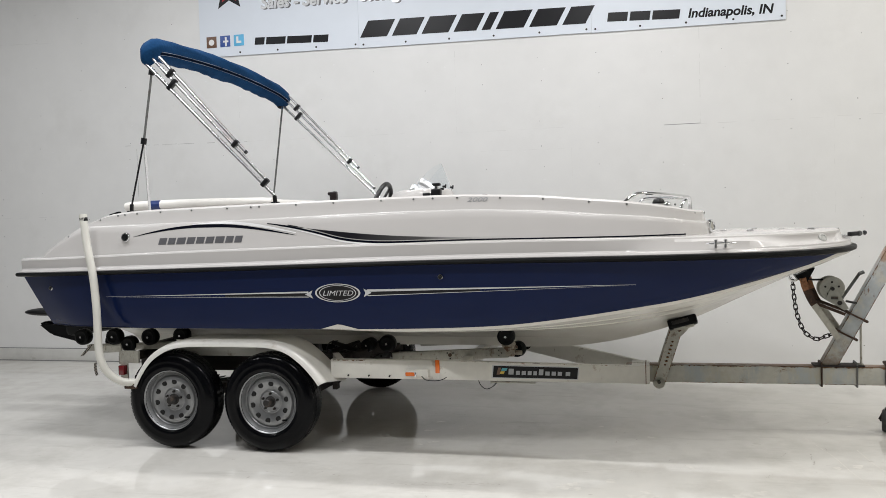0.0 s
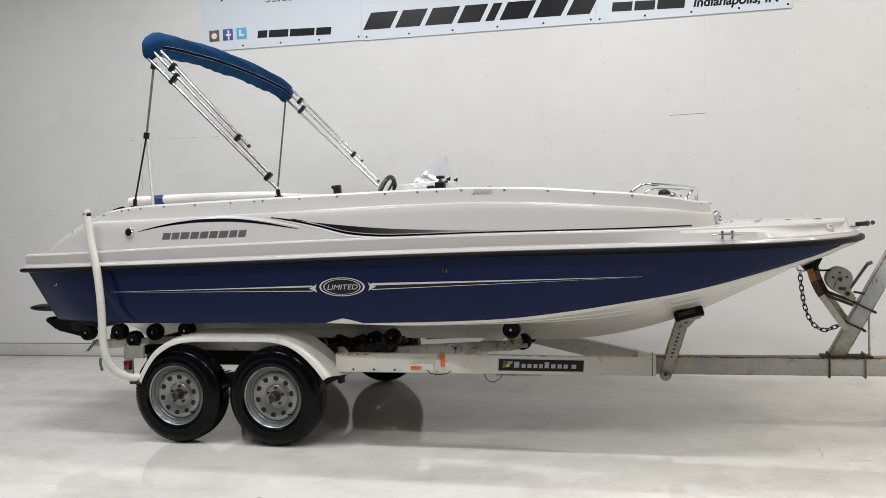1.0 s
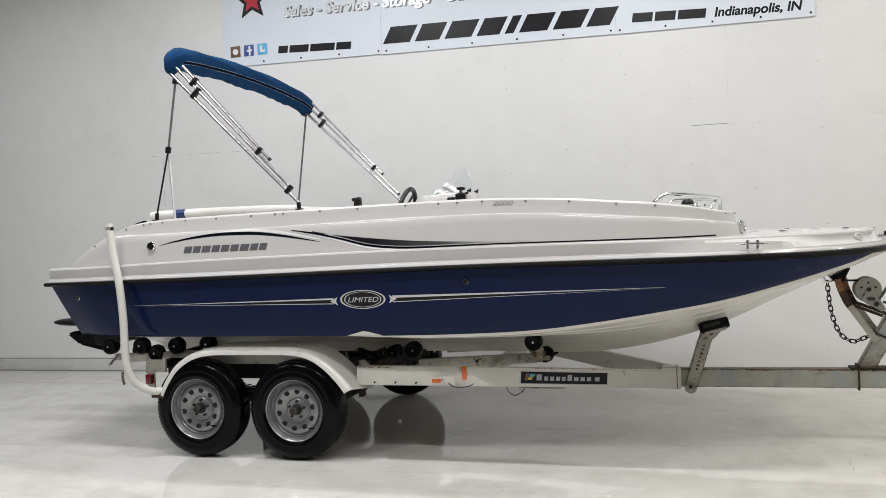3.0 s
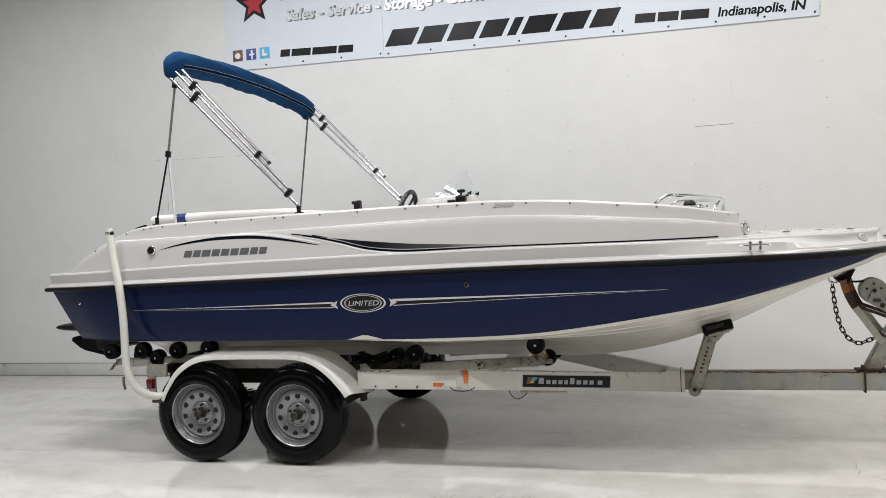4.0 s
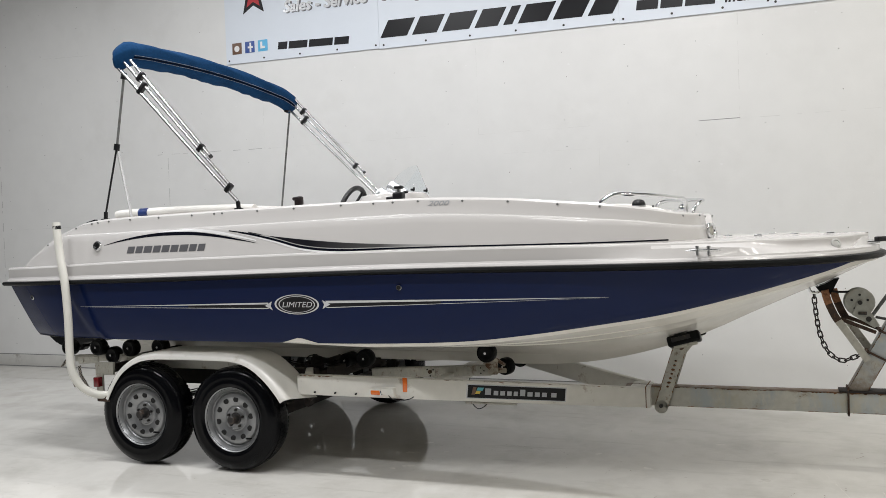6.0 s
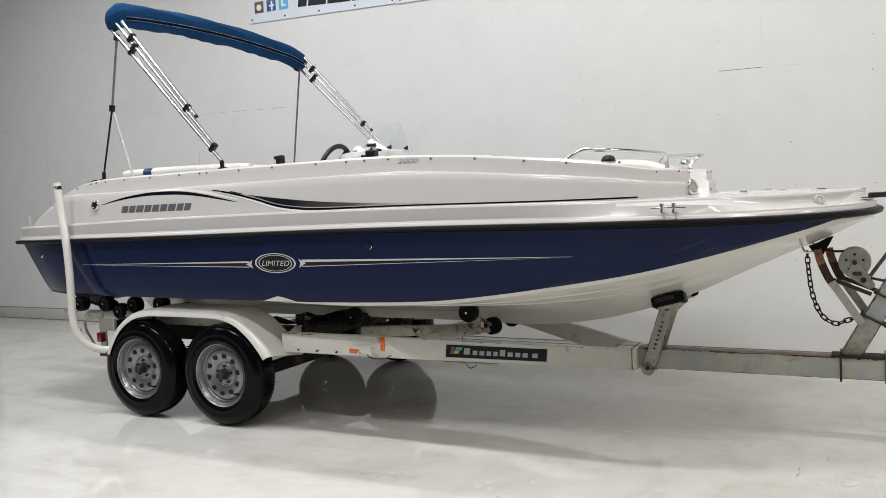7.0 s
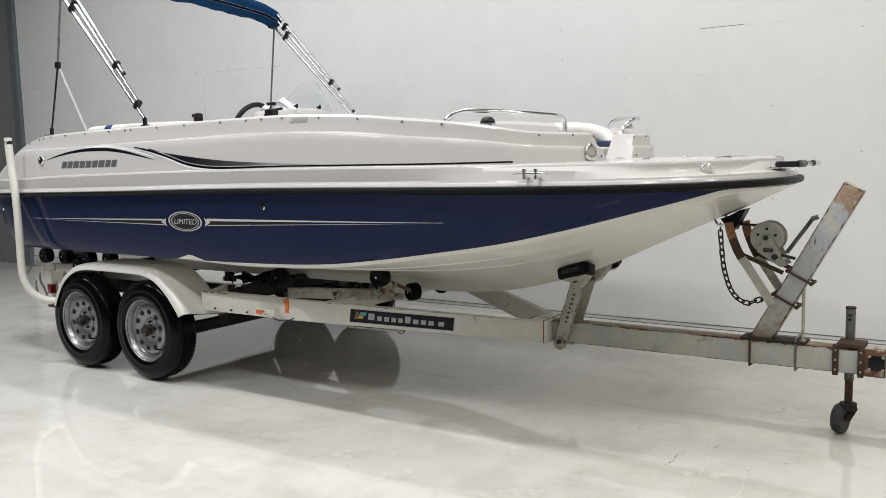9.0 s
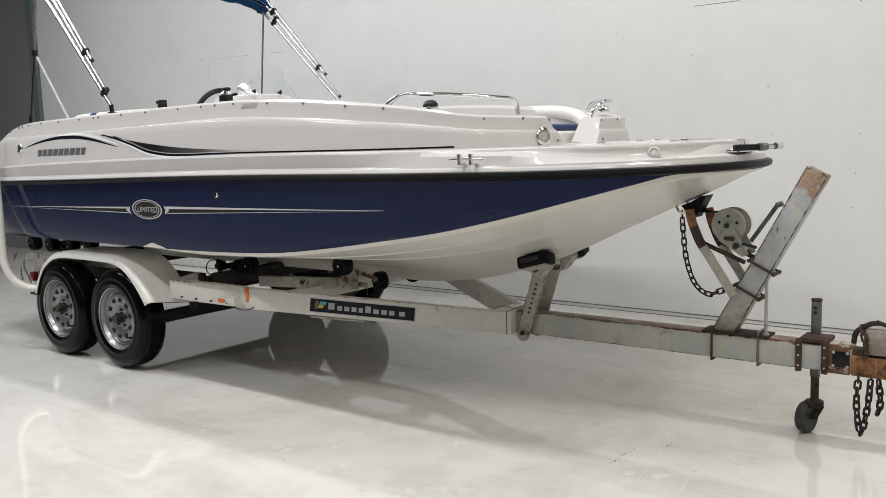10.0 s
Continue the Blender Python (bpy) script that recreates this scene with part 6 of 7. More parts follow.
# canvas rolled in its boot across the boat
bm = bmesh.new()
rows = []
NB = 60
random.seed(5)
for i in range(NB + 1):
    f = i / NB
    y = -1.035 + 2.19 * f
    cx = -0.925 + 0.09 * f
    arch_up = 0.062 * (1 - (2 * f - 1) ** 2)
    cz = 2.878 - 0.090 * f + arch_up - 0.05 * max(0, (f - 0.86) / 0.14) ** 2 - 0.03 * max(0, (0.06 - f) / 0.06) ** 2
    end = min(1.0, (f / 0.03) ** 0.5 if f < 0.03 else 1.0, ((1 - f) / 0.03) ** 0.5 if f > 0.97 else 1.0)
    end = max(end, 0.25)
    row = []
    for k in range(28):
        a = 2 * math.pi * k / 28
        low = max(0.0, -math.sin(a))
        wr = 0.003 * math.sin(f * 31 + 3 * a + 2 * math.sin(9 * f)) * low + 0.0025 * math.sin(f * 83 + a * 2 + math.sin(17 * f)) * (0.3 + low) + 0.004 * math.sin(f * 23 + a * 5)
        rx = (0.080 + wr) * end
        rz = (0.072 + 0.018 * low * (1 - abs(2 * f - 1) ** 3) + 0.070 * low * math.exp(-(f / 0.055) ** 2) + wr) * end
        row.append((cx + rx * math.cos(a) + 0.02 * math.sin(a), y + 0.006 * math.sin(a * 2 + f * 30), cz + rz * math.sin(a)))
    rows.append(row)
vs = grid(bm, rows, close=True)
bm.faces.new(vs[0])
bm.faces.new(vs[-1])
boot = part("canvas_boot", bm, CANVAS, top, "blue canvas top rolled into its boot", sharp=60)


def boot_point(f, a, out=0.002):
    i = min(int(f * NB), NB - 1)
    k = a / (2 * math.pi) * 28
    k0 = int(k) % 28
    p = Vector(rows[i][k0]).lerp(Vector(rows[i][(k0 + 1) % 28]), k - int(k))
    c = sum((Vector(q) for q in rows[i]), Vector()) / 28
    return p + (p - c).normalized() * out


for a, r, mat in ((2 * math.pi * 0.93, 0.007, SEAM), (2 * math.pi * 0.950, 0.0013, THREAD), (2 * math.pi * 0.910, 0.0013, THREAD)):
    bm = bmesh.new()
    tube(bm, [boot_point(f, a) for f in np.linspace(0.06, 0.97, 46)], r, 6, smooth=0)
    part("boot_zip", bm, mat, boot)

# ---- graphics on the hull ----


def strip(xs, hi, lo, surface, lift, mat, name, parent, label=""):
    bm = bmesh.new()
    rws = []
    for x in xs:
        row = []
        for k in range(3):
            z = lo(x) + (hi(x) - lo(x)) * k / 2
            row.append((x, -(surface(x, z) + lift), z))
        rws.append(row)
    grid(bm, rws)
    return part(name, bm, mat, parent, label)


def lens_of(mid, thick, x0, x1, power=1.0):
    def w(x):
        u = (x - x0) / (x1 - x0)
        return thick * max(0.0, math.sin(math.pi * min(max(u, 0), 1))) ** power
    return (lambda x: mid(x) + w(x) / 2 + 0.0004), (lambda x: mid(x) - w(x) / 2 - 0.0004)


arc = curve_of([(-1.03, 1.527), (-0.893, 1.553), (-0.709, 1.578), (-0.484, 1.591), (-0.265, 1.587), (-0.077, 1.567), (0.157, 1.527), (0.243, 1.511)])
hi, lo = lens_of(arc, 0.021, -1.03, 0.243, 0.8)
strip(np.linspace(-1.03, 0.243, 50), hi, lo, coaming_b, 0.0012, INK_NAVY, "swoosh", boat, "navy swoosh stripe")
low = curve_of([(0.024, 1.594), (0.169, 1.573), (0.372, 1.529), (0.57, 1.478), (0.766, 1.455), (0.959, 1.450), (1.148, 1.452), (1.516, 1.455), (2.041, 1.453), (2.373, 1.452), (2.772, 1.453)])
strip(np.linspace(-0.55, 0.24, 28), lambda x: arc(x) + 0.016 + 0.016 * math.sin(math.pi * (x + 0.55) / 0.84), lambda x: arc(x) + 0.013, coaming_b, 0.0012, INK_WHITE, "swoosh_highlight", boat)
strip(np.linspace(0.024, 2.772, 80), lambda x: low(x) + 0.0035 + 0.0045 * max(0, 1 - abs(x - 0.6) / 0.9), lambda x: low(x) - 0.0045 * (1 if x > 0.1 else 0.2) - 0.003 * max(0, 1 - abs(x - 0.6) / 0.7), coaming_b, 0.0016, INK_NAVY, "pin_stripe", boat, "navy pin stripe")
wedge_hi = curve_of([(0.147, 1.584), (0.269, 1.562), (0.371, 1.549), (0.571, 1.525), (0.767, 1.505), (0.959, 1.490), (1.334, 1.473), (1.66, 1.464), (1.75, 1.459)])
strip(np.linspace(0.177, 1.72, 60), wedge_hi, lambda x: low(x) + 0.013 - 0.005 * max(0, x - 0.7), coaming_b, 0.0013, FADE, "swoosh_wedge", boat, "swoosh fading from black to silver")
strip(np.linspace(0.06, 1.0, 40), lambda x: low(x) - 0.008, lambda x: low(x) - 0.008 - 0.012 * math.sin(math.pi * (x - 0.06) / 0.94), coaming_b, 0.0013, INK_WHITE, "swoosh_edge", boat)

# wordless brand mark: plain slanted blocks


def mark_blocks(widths, gap, height, slant):
    x = 0.0
    for w in widths:
        yield [(x, 0.0), (x + w - gap, 0.0), (x + w - gap + height * slant, height), (x + height * slant, height)]
        x += w


for quad in mark_blocks((0.074, 0.070, 0.080, 0.074, 0.074, 0.074, 0.080, 0.070, 0.068), 0.012, 0.046, 0.28):
    bm = bmesh.new()
    q = []
    for u, v in quad:
        X, Z = -0.820 + u, 1.468 + u * 0.006 + v
        q.append(bm.verts.new((X, -(coaming_b(X, Z) + 0.0016), Z)))
    bm.faces.new(q)
    part("mark_block", bm, INK_GREY, boat)


def font_mesh(text, height, slant, bold=0.03):
    cu = bpy.data.curves.new("lettering", "FONT")
    cu.body, cu.size, cu.shear = text, height, slant
    cu.offset = height * bold
    ob = bpy.data.objects.new("lettering", cu)
    scene.collection.objects.link(ob)
    bpy.context.view_layer.update()
    me = bpy.data.meshes.new_from_object(ob)
    bpy.data.objects.remove(ob)
    bm = bmesh.new()
    bm.from_mesh(me)
    bpy.data.meshes.remove(me)
    return bm, max(v.co.x for v in bm.verts)


def lettering(text, height, place, mat, name, parent, slant=0.0, label="", bold=0.03):
    """Built-in font, word by word, laid on a surface by place(u, v)."""
    whole, width = font_mesh(text, height, slant, bold)
    whole.free()
    words = text.split(" ")
    for i, word in enumerate(words):
        upto, end = font_mesh(" ".join(words[:i + 1]), height, slant, bold)
        upto.free()
        bm, own = font_mesh(word, height, slant, bold)
        for v in bm.verts:
            v.co = place((v.co.x + end - own) / width, v.co.y)
        part(name, bm, mat, parent, label)


def on_coaming(x0, x1, z0, slope=0.0):
    def f(u, v):
        x = x0 + (x1 - x0) * u
        z = z0 + slope * u + v
        return Vector((x, -(coaming_b(x, z) + 0.0016), z))
    return f


lettering("2000", 0.040, on_coaming(1.416, 1.554, 1.697, -0.002), INK_GREY_LIGHT, "model_number", boat, 0.3, "silver model number 2000", 0.004)

# side stripes and oval badge
OX, OZ = 0.531, 1.120


def on_side(x, z, lift):
    return (x, -(side_y(x, z) + lift), z)


def side_strip(xs, hi, lo, lift, mat, name, label=""):
    bm = bmesh.new()
    grid(bm, [[on_side(x, lo(x) + (hi(x) - lo(x)) * k / 2, lift) for k in range(3)] for x in xs])
    return part(name, bm, mat, boat, label)


left_mid = lambda x: 1.101 + (x + 1.262) * 0.0065
half_l = lambda x: 0.0015 + 0.019 * (x + 1.262) / 1.6
xs = np.linspace(-1.262, 0.322, 60)
side_strip(xs, lambda x: left_mid(x) + half_l(x), lambda x: left_mid(x) + 0.45 * half_l(x), 0.0012, INK_SILVER, "side_stripe", "silver side stripe")
side_strip(xs, lambda x: left_mid(x) - 0.75 * half_l(x), lambda x: left_mid(x) - half_l(x), 0.0012, INK_SILVER, "side_stripe")
side_strip(np.linspace(-0.3, 0.322, 24), lambda x: left_mid(x) + 0.45 * half_l(x), lambda x: left_mid(x) - 0.75 * half_l(x), 0.0010, INK_BLACK, "side_stripe_core")
right_mid = lambda x: 1.120 + (x - 0.73) * 0.0195
half_r = lambda x: 0.0015 + 0.021 * (2.467 - x) / 1.74
xs = np.linspace(0.74, 2.467, 60)
side_strip(xs, lambda x: right_mid(x) + half_r(x), lambda x: right_mid(x) + 0.30 * half_r(x), 0.0012, INK_SILVER, "side_stripe", "silver side stripe")
side_strip(xs, lambda x: right_mid(x) - 0.80 * half_r(x), lambda x: right_mid(x) - half_r(x), 0.0012, INK_SILVER, "side_stripe")
side_strip(np.linspace(0.74, 1.5, 24), lambda x: right_mid(x) + 0.30 * half_r(x), lambda x: right_mid(x) - 0.80 * half_r(x), 0.0010, INK_BLACK, "side_stripe_core")
for tip, d, zz in ((0.352, -1, 1.111), (0.715, 1, 1.120)):
    bm = bmesh.new()
    for sgn in (-1, 1):
        bm.faces.new([bm.verts.new(on_side(tip + dx * d, zz + dz, 0.0018)) for dx, dz in ((0.0, sgn * 0.028), (0.055, 0.0), (0.012, 0.0))])
    part("arrow_tip", bm, INK_SILVER, boat)


def oval_ring(r0, r1, lift, mat, name, parent, label=""):
    bm = bmesh.new()
    rws = []
    for k in range(49):
        a = 2 * math.pi * k / 48
        rws.append([on_side(OX + 0.161 * r * math.cos(a), OZ + 0.063 * (r if r > 0 else 0) * math.sin(a), lift) for r in (r0, r1)])
    grid(bm, rws)
    return part(name, bm, mat, parent, label)


badge = oval_ring(0.01, 1.0, 0.0010, INK_BLACK, "oval_badge", boat, "black and silver oval hull badge")
oval_ring(0.92, 1.0, 0.0018, INK_SILVER, "badge_rim", badge)
oval_ring(0.82, 0.93, 0.0016, INK_BLACK, "badge_rim", badge)
oval_ring(0.775, 0.82, 0.0018, INK_SILVER, "badge_rim", badge)
lettering("LIMITED", 0.048, lambda u, v: Vector(on_side(OX - 0.110 + 0.222 * u, OZ - 0.0175 + v, 0.0022)), INK_SILVER, "badge_lettering", badge, 0.28, "", 0.0)

# white notch where the sponson breaks the colour edge
bm = bmesh.new()
bm.faces.new([bm.verts.new(on_side(x, z, 0.002)) for x, z in ((0.39, 0.874), (0.51, 0.906), (0.545, 0.902), (0.65, 0.874))])
part("sponson_notch", bm, HULL_BOTTOM, boat)

# ---- banner on the wall ----
banner = thing("wall_banner", "pale printed vinyl banner screwed to the wall", "banner", at=(0.7, WALL_Y, 3.9))
BY = WALL_Y - 0.018
PANELS = ((-2.392, -0.482, 3.505, 3.475), (-0.480, 2.008, 3.468, 3.432), (2.010, 3.850, 3.428, 3.408))
for x0, x1, za, zb in PANELS:
    bm = bmesh.new()
    pts = [(x0, za), (x1, zb), (x1, 5.0), (x0, 5.0)]
    a = [bm.verts.new((x, BY, z)) for x, z in pts]
    b = [bm.verts.new((x, WALL_Y + 0.001, z)) for x, z in pts]
    bm.faces.new(a)
    bm.faces.new(b[::-1])
    for k in range(4):
        bm.faces.new((a[k], a[(k + 1) % 4], b[(k + 1) % 4], b[k]))
    part("banner_panel", bm, BANNER, banner)
    n = max(3, int((x1 - x0) / 0.45))
    for k in range(n + 1):
        f = 0.02 + 0.96 * k / n
        bm = bmesh.new()
        rod(bm, (x0 + (x1 - x0) * f, BY - 0.003, za + (zb - za) * f + 0.035), (x0 + (x1 - x0) * f, BY + 0.002, za + (zb - za) * f + 0.035), 0.011, 10)
        part("screw", bm, GREASE, banner)


def on_banner(x0, x1, z0, slope=0.0, lift=0.0015):
    return lambda u, v: Vector((x0 + (x1 - x0) * u, BY - lift, z0 + slope * u + v))


def bars(x0, x1, z0, h, words, mat, name, slope=0.0, slant=0.15):
    total = sum(words) + 0.35 * (len(words) - 1)
    k = (x1 - x0) / total
    x = x0
    for w in words:
        bm = bmesh.new()
        f0, f1 = (x - x0) / (x1 - x0), (x + w * k - x0) / (x1 - x0)
        q = ((x, z0 + slope * f0), (x + w * k, z0 + slope * f1), (x + w * k + h * slant, z0 + slope * f1 + h), (x + h * slant, z0 + slope * f0 + h))
        bm.faces.new([bm.verts.new((a, BY - 0.0015, b)) for a, b in q])
        x += (w + 0.35) * k
        part(name, bm, mat, banner)


lettering("Sales - Service - Storage - Customization", 0.175, on_banner(-1.61, 1.30, 3.985, -0.055), INK_GREY, "banner_lettering", banner, 0.2, "grey italic lettering with white edge")
lettering("Sales - Service - Storage - Customization", 0.175, on_banner(-1.63, 1.28, 3.995, -0.055, 0.0025), INK_SILVER, "banner_lettering", banner, 0.2)
lettering("Indianapolis, IN", 0.125, on_banner(2.945, 3.745, 3.500, -0.022), INK_BLACK, "banner_lettering", banner, 0.2, "black italic lettering")
bars(2.166, 2.865, 3.526, 0.090, (3, 3, 4), INK_BLACK, "number_bar", -0.028)
bars(-1.715, -0.84, 3.600, 0.080, (2, 4, 5, 3), INK_BLACK, "address_bar", -0.036)
for quad in mark_blocks((0.36, 0.33, 0.35, 0.30, 0.15, 0.35, 0.34, 0.29), 0.055, 0.178, 0.55):
    bm = bmesh.new()
    bm.faces.new([bm.verts.new((-0.465 + u, BY - 0.0016, 3.577 - 0.021 * u + v)) for u, v in quad])
    part("mark_block", bm, INK_BLACK, banner)
for k, (ink, x) in enumerate(((INK_BROWN, -2.245), (INK_DENIM, -2.075), (INK_SKY, -1.905))):
    bm = bmesh.new()
    block(bm, x - 0.062, x + 0.062, BY - 0.004, BY - 0.001, 3.605, 3.73, 0.0012)
    icon = part("icon_tile", bm, ink, banner)
    bm = bmesh.new()
    if k == 0:
        rod(bm, (x, BY - 0.006, 3.665), (x, BY - 0.003, 3.665), 0.034, 20)
    elif k == 1:
        block(bm, x - 0.002, x + 0.02, BY - 0.006, BY - 0.003, 3.61, 3.715)
        block(bm, x - 0.025, x + 0.04, BY - 0.0065, BY - 0.003, 3.655, 3.675)
    else:
        block(bm, x - 0.03, x + 0.03, BY - 0.006, BY - 0.003, 3.635, 3.66)
        block(bm, x - 0.03, x - 0.005, BY - 0.0065, BY - 0.003, 3.635, 3.71)
    part("icon_shape", bm, INK_WHITE, icon)
bm = bmesh.new()
star = [(-2.01 + r * math.sin(2 * math.pi * k / 10), 4.225 + r * math.cos(2 * math.pi * k / 10)) for k in range(10) for r in [0.235 if k % 2 == 0 else 0.105]]
bm.faces.new([bm.verts.new((x, BY - 0.0016, z)) for x, z in star])
part("star", bm, INK_BLACK, banner, "black star with red heart")
bm = bmesh.new()
bm.faces.new([bm.verts.new((-2.01 + (x + 2.01) * 0.62, BY - 0.0030, 4.225 + (z - 4.225) * 0.62)) for x, z in star])
part("star_heart", bm, INK_RED, banner)
x = -1.68
for w in (0.42, 0.36, 0.40, 0.40, 0.36, 0.36, 0.40):
    bm = bmesh.new()
    bm.faces.new([bm.verts.new((x + p, BY - 0.0016, 4.225 + q - (x + 1.68) * 0.015)) for p, q in ((0, 0), (w - 0.06, 0), (w - 0.06, 0.40), (0, 0.40))])
    part("mark_block", bm, INK_RED, banner)
    x += w

# ---- wall joints, nails and base ----
wall = bpy.data.objects["wall_north"]


def seam(x0, z0, x1, z1, wide, mat, gaps=True):
    """A filled joint that shows as an uneven, broken hairline."""
    length = max(abs(x1 - x0), abs(z1 - z0))
    bm = bmesh.new()
    at = 0.0
    while at < length:
        run = random.uniform(0.02, 0.22) if gaps else length
        a, b, w = at / length, min(at + run, length) / length, wide / 2 * (random.uniform(0.4, 1.0) if gaps else 1.0)
        xa, xb, za, zb = x0 + (x1 - x0) * a, x0 + (x1 - x0) * b, z0 + (z1 - z0) * a, z0 + (z1 - z0) * b
        if abs(x1 - x0) > abs(z1 - z0):
            block(bm, xa, xb, WALL_Y - 0.0006, WALL_Y + 0.001, za - w, za + w)
        else:
            block(bm, xa - w, xa + w, WALL_Y - 0.0006, WALL_Y + 0.001, za, zb)
        at += run + random.uniform(0.01, 0.16)
    part("panel_joint", bm, mat, wall)


JOINT_PALE = material("faint_joint", (0.66, 0.66, 0.65), 0.6, vary=0.15, grain=6)
JOINT_MID = material("grey_joint", (0.36, 0.36, 0.355), 0.65, vary=0.2, grain=6)
random.seed(4)
seam(2.70, 2.462, 3.05, 2.462, 0.005, JOINT, False)
seam(3.05, 2.46, 3.05, 3.40, 0.005, JOINT_PALE)
seam(3.05, 2.455, 4.30, 2.455, 0.004, JOINT_PALE)
seam(4.30, 2.46, 5.60, 2.462, 0.005, JOINT_PALE)
seam(0.575, 2.50, 0.575, 3.44, 0.004, JOINT_PALE)
seam(0.575, 2.495, 1.75, 2.495, 0.004, JOINT_PALE)
seam(4.27, 1.20, 4.27, 2.44, 0.004, JOINT_PALE)
seam(-1.945, 2.52, -1.945, 3.50, 0.004, JOINT_PALE)
seam(-3.43, 2.555, -1.86, 2.530, 0.005, JOINT_MID)
seam(-1.86, 2.53, 0.0, 2.52, 0.003, JOINT_PALE)
seam(0.83, 2.288, 1.88, 2.272, 0.003, JOINT_PALE)
seam(-3.28, 1.50, -3.28, 2.54, 0.005, JOINT_MID)
seam(-5.15, 3.862, -4.40, 3.828, 0.005, JOINT_PALE)
seam(-5.95, 1.10, -5.95, 2.575, 0.006, JOINT_MID)
seam(-7.22, 2.598, -6.46, 2.590, 0.007, JOINT_MID)
seam(-5.60, 1.75, -4.4, 1.75, 0.003, JOINT_PALE)
seam(5.60, 0.5, 5.60, 4.8, 0.004, JOINT_PALE)
seam(1.78, 1.95, 1.78, 2.28, 0.003, JOINT_PALE)

random.seed(11)
bm = bmesh.new()
for col in np.arange(-7.0, 8.0, 0.605):
    for row in np.arange(0.25, 5.0, 0.30):
        if random.random() < 0.8:
            x, z, r = col + random.uniform(-0.03, 0.03), row + random.uniform(-0.08, 0.08), random.uniform(0.0025, 0.0055)
            vs = [bm.verts.new((x + r * math.cos(a), WALL_Y - 0.0015, z + r * math.sin(a))) for a in np.linspace(0, 2 * math.pi, 7)[:-1]]
            bm.faces.new(vs)
nails = part("nail_head", bm, JOINT, wall)
nails["kind"] = "stuff"
random.seed(17)
bm = bmesh.new()
for _ in range(110):
    x, z, r = random.choice((-4.58, -3.37, -2.16, -0.95, 0.26, 1.47, 2.68, 3.89, 5.1)) + random.uniform(-0.25, 0.25), random.uniform(1.6, 4.6), random.uniform(0.005, 0.013)
    vs = [bm.verts.new((x + r * random.uniform(0.6, 1.5) * math.cos(a), WALL_Y - 0.001, z + r * random.uniform(0.4, 0.9) * math.sin(a))) for a in np.linspace(0, 2 * math.pi, 9)[:-1]]
    bm.faces.new(vs)
fills = part("filler_spot", bm, INK_WHITE, wall, "small pale filler spots")
fills["kind"] = "stuff"

bm = bmesh.new()
block(bm, -7.25, -1.6, WALL_Y - 0.014, WALL_Y + 0.001, 0.004, 0.150, 0.003)
single("baseboard", bm, TRIM, "scuffed off-white base board", "baseboard", kind="structure")
bm = bmesh.new()
block(bm, -1.6, X1, WALL_Y - 0.004, WALL_Y + 0.001, 0.0, 0.006)
block(bm, -1.6, X1, WALL_Y - 0.004, WALL_Y + 0.001, 0.030, 0.037)
block(bm, -7.25, -1.6, WALL_Y - 0.016, WALL_Y + 0.001, 0.0, 0.010)
block(bm, -7.25, -1.6, WALL_Y - 0.006, WALL_Y + 0.001, 0.150, 0.158)
single("trim", bm, JOINT, "dark gap line along the foot of the wall", "trim", kind="structure")
bm = bmesh.new()
block(bm, -6.455, -6.375, WALL_Y - 0.012, WALL_Y + 0.001, 1.27, 1.41, 0.003)
single("wall_socket", bm, INK_WHITE, "white electrical socket plate on the wall", "socket")

# ---- marks on the floor ----
random.seed(21)
SCUFF = material("floor_scuff", (0.26, 0.235, 0.20), 0.5, vary=0.3, grain=30)
FAINT = material("floor_faint_mark", (0.70, 0.68, 0.635), 0.16, vary=0.15, grain=20)


def dash(bm, x, y, ang, length, wide, z):
    d = Vector((math.cos(ang), math.sin(ang), 0)) * length / 2
    n = Vector((-math.sin(ang), math.cos(ang), 0)) * wide / 2
    c = Vector((x, y, z))
    bm.faces.new([bm.verts.new(p) for p in (c - d - n * 0.4, c - d * 0.3 - n, c + d - n * 0.5, c + d + n * 0.3, c + d * 0.2 + n, c - d + n * 0.6)])


bm = bmesh.new()
for (x, y, ang, n, step, wide) in ((1.02, -1.60, 0.05, 5, 0.045, 0.006), (1.22, -1.56, 0.08, 9, 0.05, 0.007), (1.34, -1.53, 0.08, 7, 0.05, 0.006), (3.35, -0.68, 1.2, 4, 0.022, 0.010), (3.20, -1.15, 1.1, 6, 0.016, 0.008),
                                   (3.52, -0.82, 1.5, 7, 0.034, 0.011), (3.65, -0.49, 1.3, 3, 0.018, 0.014), (3.73, 0.17, 0.95, 6, 0.025, 0.014), (3.80, 0.36, 0.4, 4, 0.04, 0.012), (2.29, -0.49, 1.4, 3, 0.035, 0.008), (1.55, 0.02, -0.3, 6, 0.05, 0.008)):
    for k in range(n):
        dash(bm, x + k * step * math.cos(ang) + random.uniform(-0.008, 0.008), y + k * step * math.sin(ang) + random.uniform(-0.012, 0.012), ang + random.uniform(-0.3, 0.3), step * random.uniform(0.3, 0.85), wide * random.uniform(0.4, 1), 0.0012)
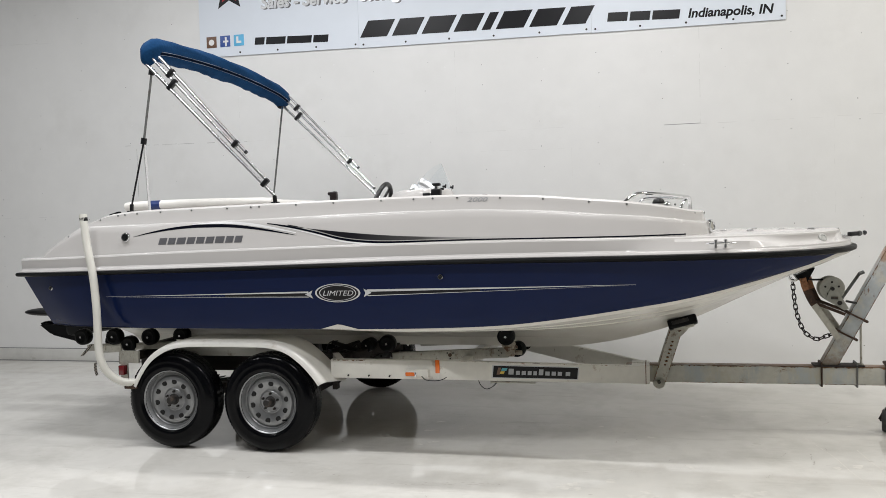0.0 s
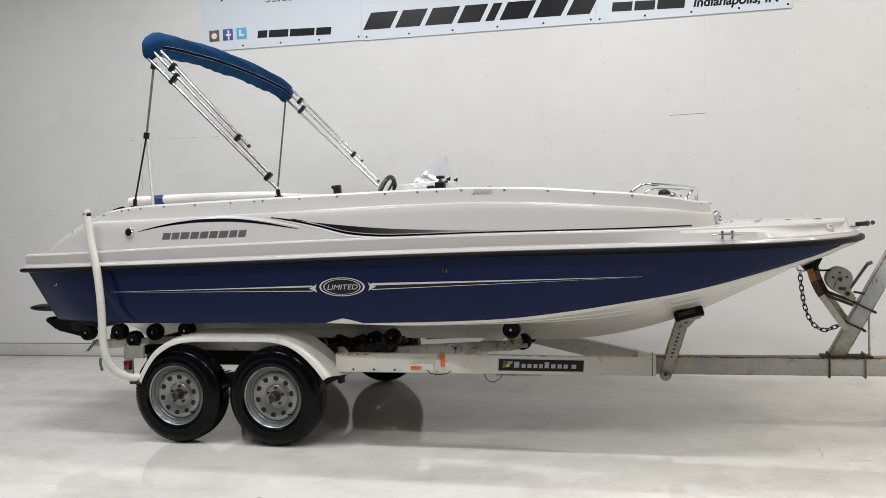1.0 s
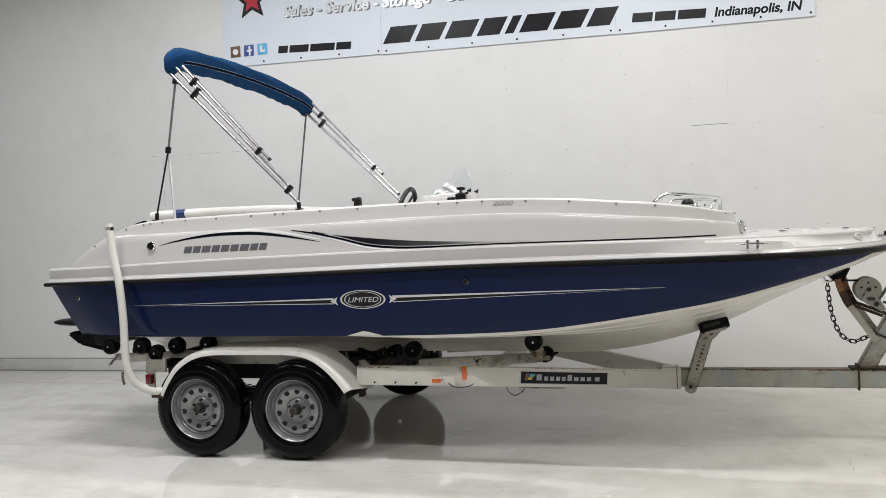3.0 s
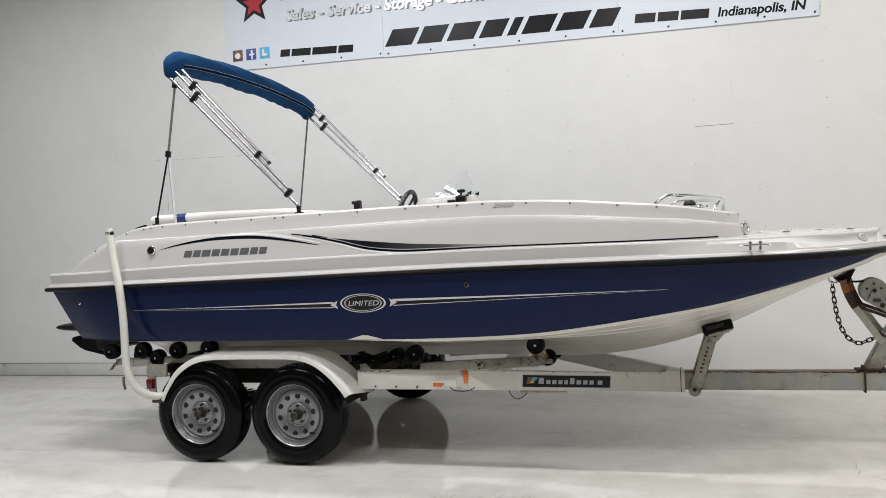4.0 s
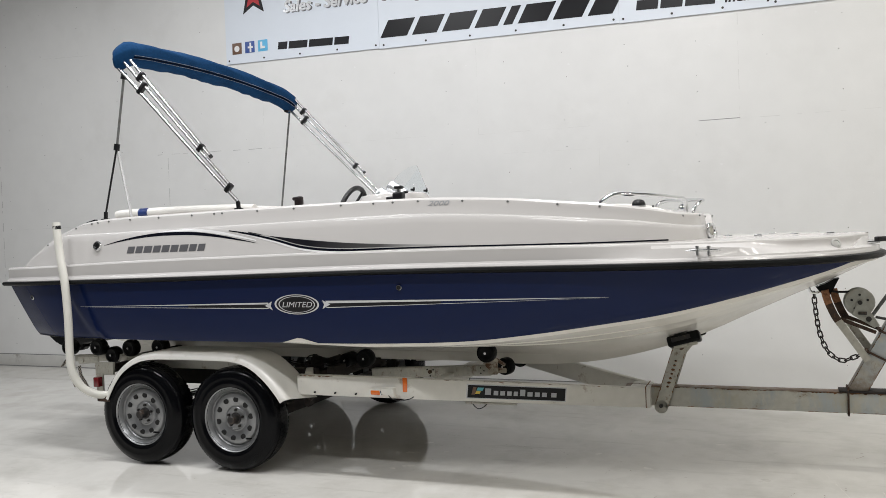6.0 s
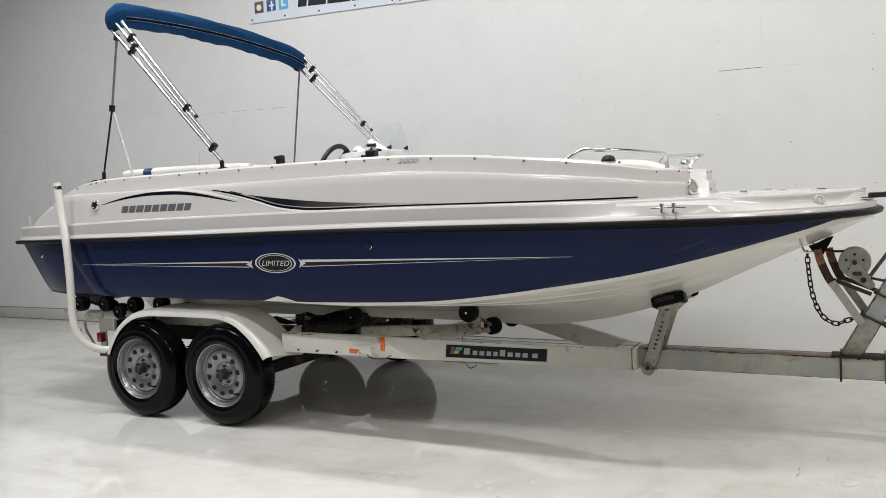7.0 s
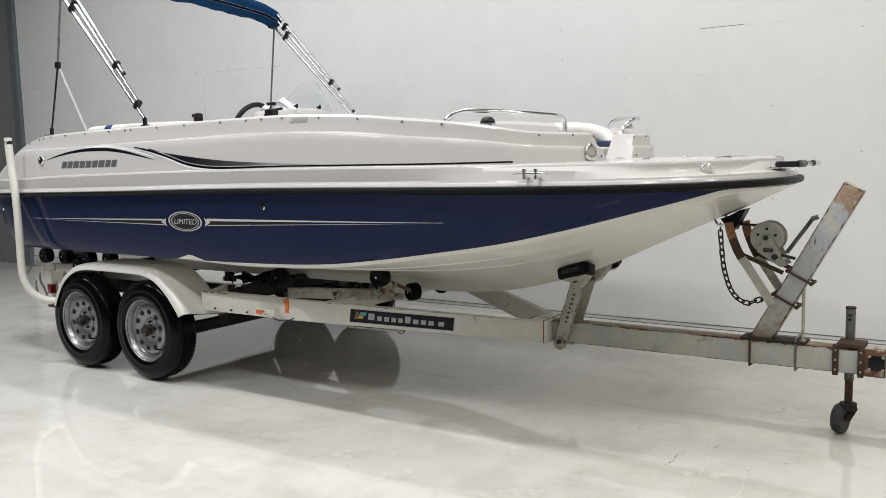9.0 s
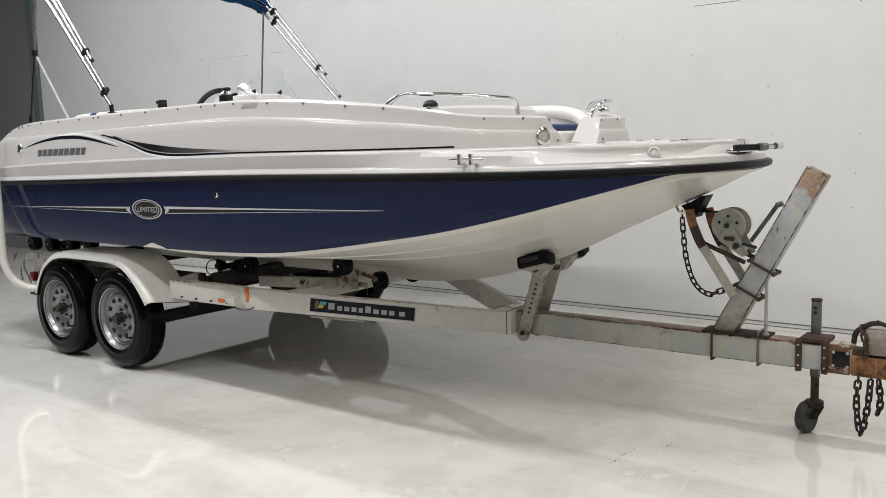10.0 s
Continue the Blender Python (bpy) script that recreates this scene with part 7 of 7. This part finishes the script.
for xa, ya, xb, yb, n in ((0.68, 0.32, 1.86, -0.09, 34), (0.82, -0.08, 1.60, -0.14, 22), (1.62, 0.20, 2.02, -0.16, 9), (-0.05, -1.48, 0.85, -1.50, 16)):
    for k in range(n):
        f = (k + random.uniform(0, 0.5)) / n
        if random.random() < 0.5:
            dash(bm, xa + (xb - xa) * f, ya + (yb - ya) * f + random.uniform(-0.012, 0.012), math.atan2(yb - ya, xb - xa) + random.uniform(-0.2, 0.2), random.uniform(0.012, 0.032), random.uniform(0.002, 0.007), 0.0012)
for _ in range(210):
    dash(bm, random.uniform(-2.5, 5.5), random.uniform(-3.2, 2.0), random.uniform(0, 3.1), random.uniform(0.008, 0.035), random.uniform(0.003, 0.007), 0.0012)
single("floor_scuffs", bm, SCUFF, "small dark scuffs on the floor", "scuffs", kind="stuff")
bm = bmesh.new()
for pts in ([(3.74, -1.45), (3.756, -1.294), (3.70, -0.95), (3.668, -0.667), (3.60, -0.35), (3.53, -0.05)], [(3.87, -1.45), (3.886, -1.217), (3.90, -0.98), (3.868, -0.77), (3.84, -0.472)]):
    path = smooth_path([(x, y, 0.0011) for x, y in pts], 10)
    for a, b in zip(path, path[1:]):
        n = Vector((-(b - a).y, (b - a).x, 0)).normalized() * 0.0025
        bm.faces.new([bm.verts.new(p) for p in (a - n, b - n, b + n, a + n)])
prints = [(2.046, -1.492, 0.045), (2.09, -1.44, 0.03), (2.484, -1.60, 0.055), (2.52, -1.53, 0.035), (2.44, -1.66, 0.03), (2.757, -1.665, 0.03), (3.045, -1.496, 0.05), (3.13, -1.45, 0.04), (2.95, -1.58, 0.03), (2.30, -1.35, 0.03)]
prints += [(random.uniform(0.2, 4.5), random.uniform(-2.4, 0.4), random.uniform(0.008, 0.03)) for _ in range(26)]
for j, (x, y, r) in enumerate(prints):
    ph, tw = random.uniform(0, 6), random.uniform(0, 3)
    ring = []
    for a in np.linspace(0, 2 * math.pi, 19)[:-1]:
        rr = r * (1 + 0.35 * math.sin(2 * a + ph) + 0.22 * math.sin(5 * a + 2 * ph) + 0.15 * random.uniform(-1, 1))
        ring.append(bm.verts.new((x + rr * 1.3 * math.cos(a + tw), y + rr * math.sin(a + tw), 0.0008 + 0.00002 * j)))
    bm.faces.new(ring)
single("floor_stains", bm, FAINT, "faint tread prints and hairline cracks on the floor", "stains", kind="stuff")
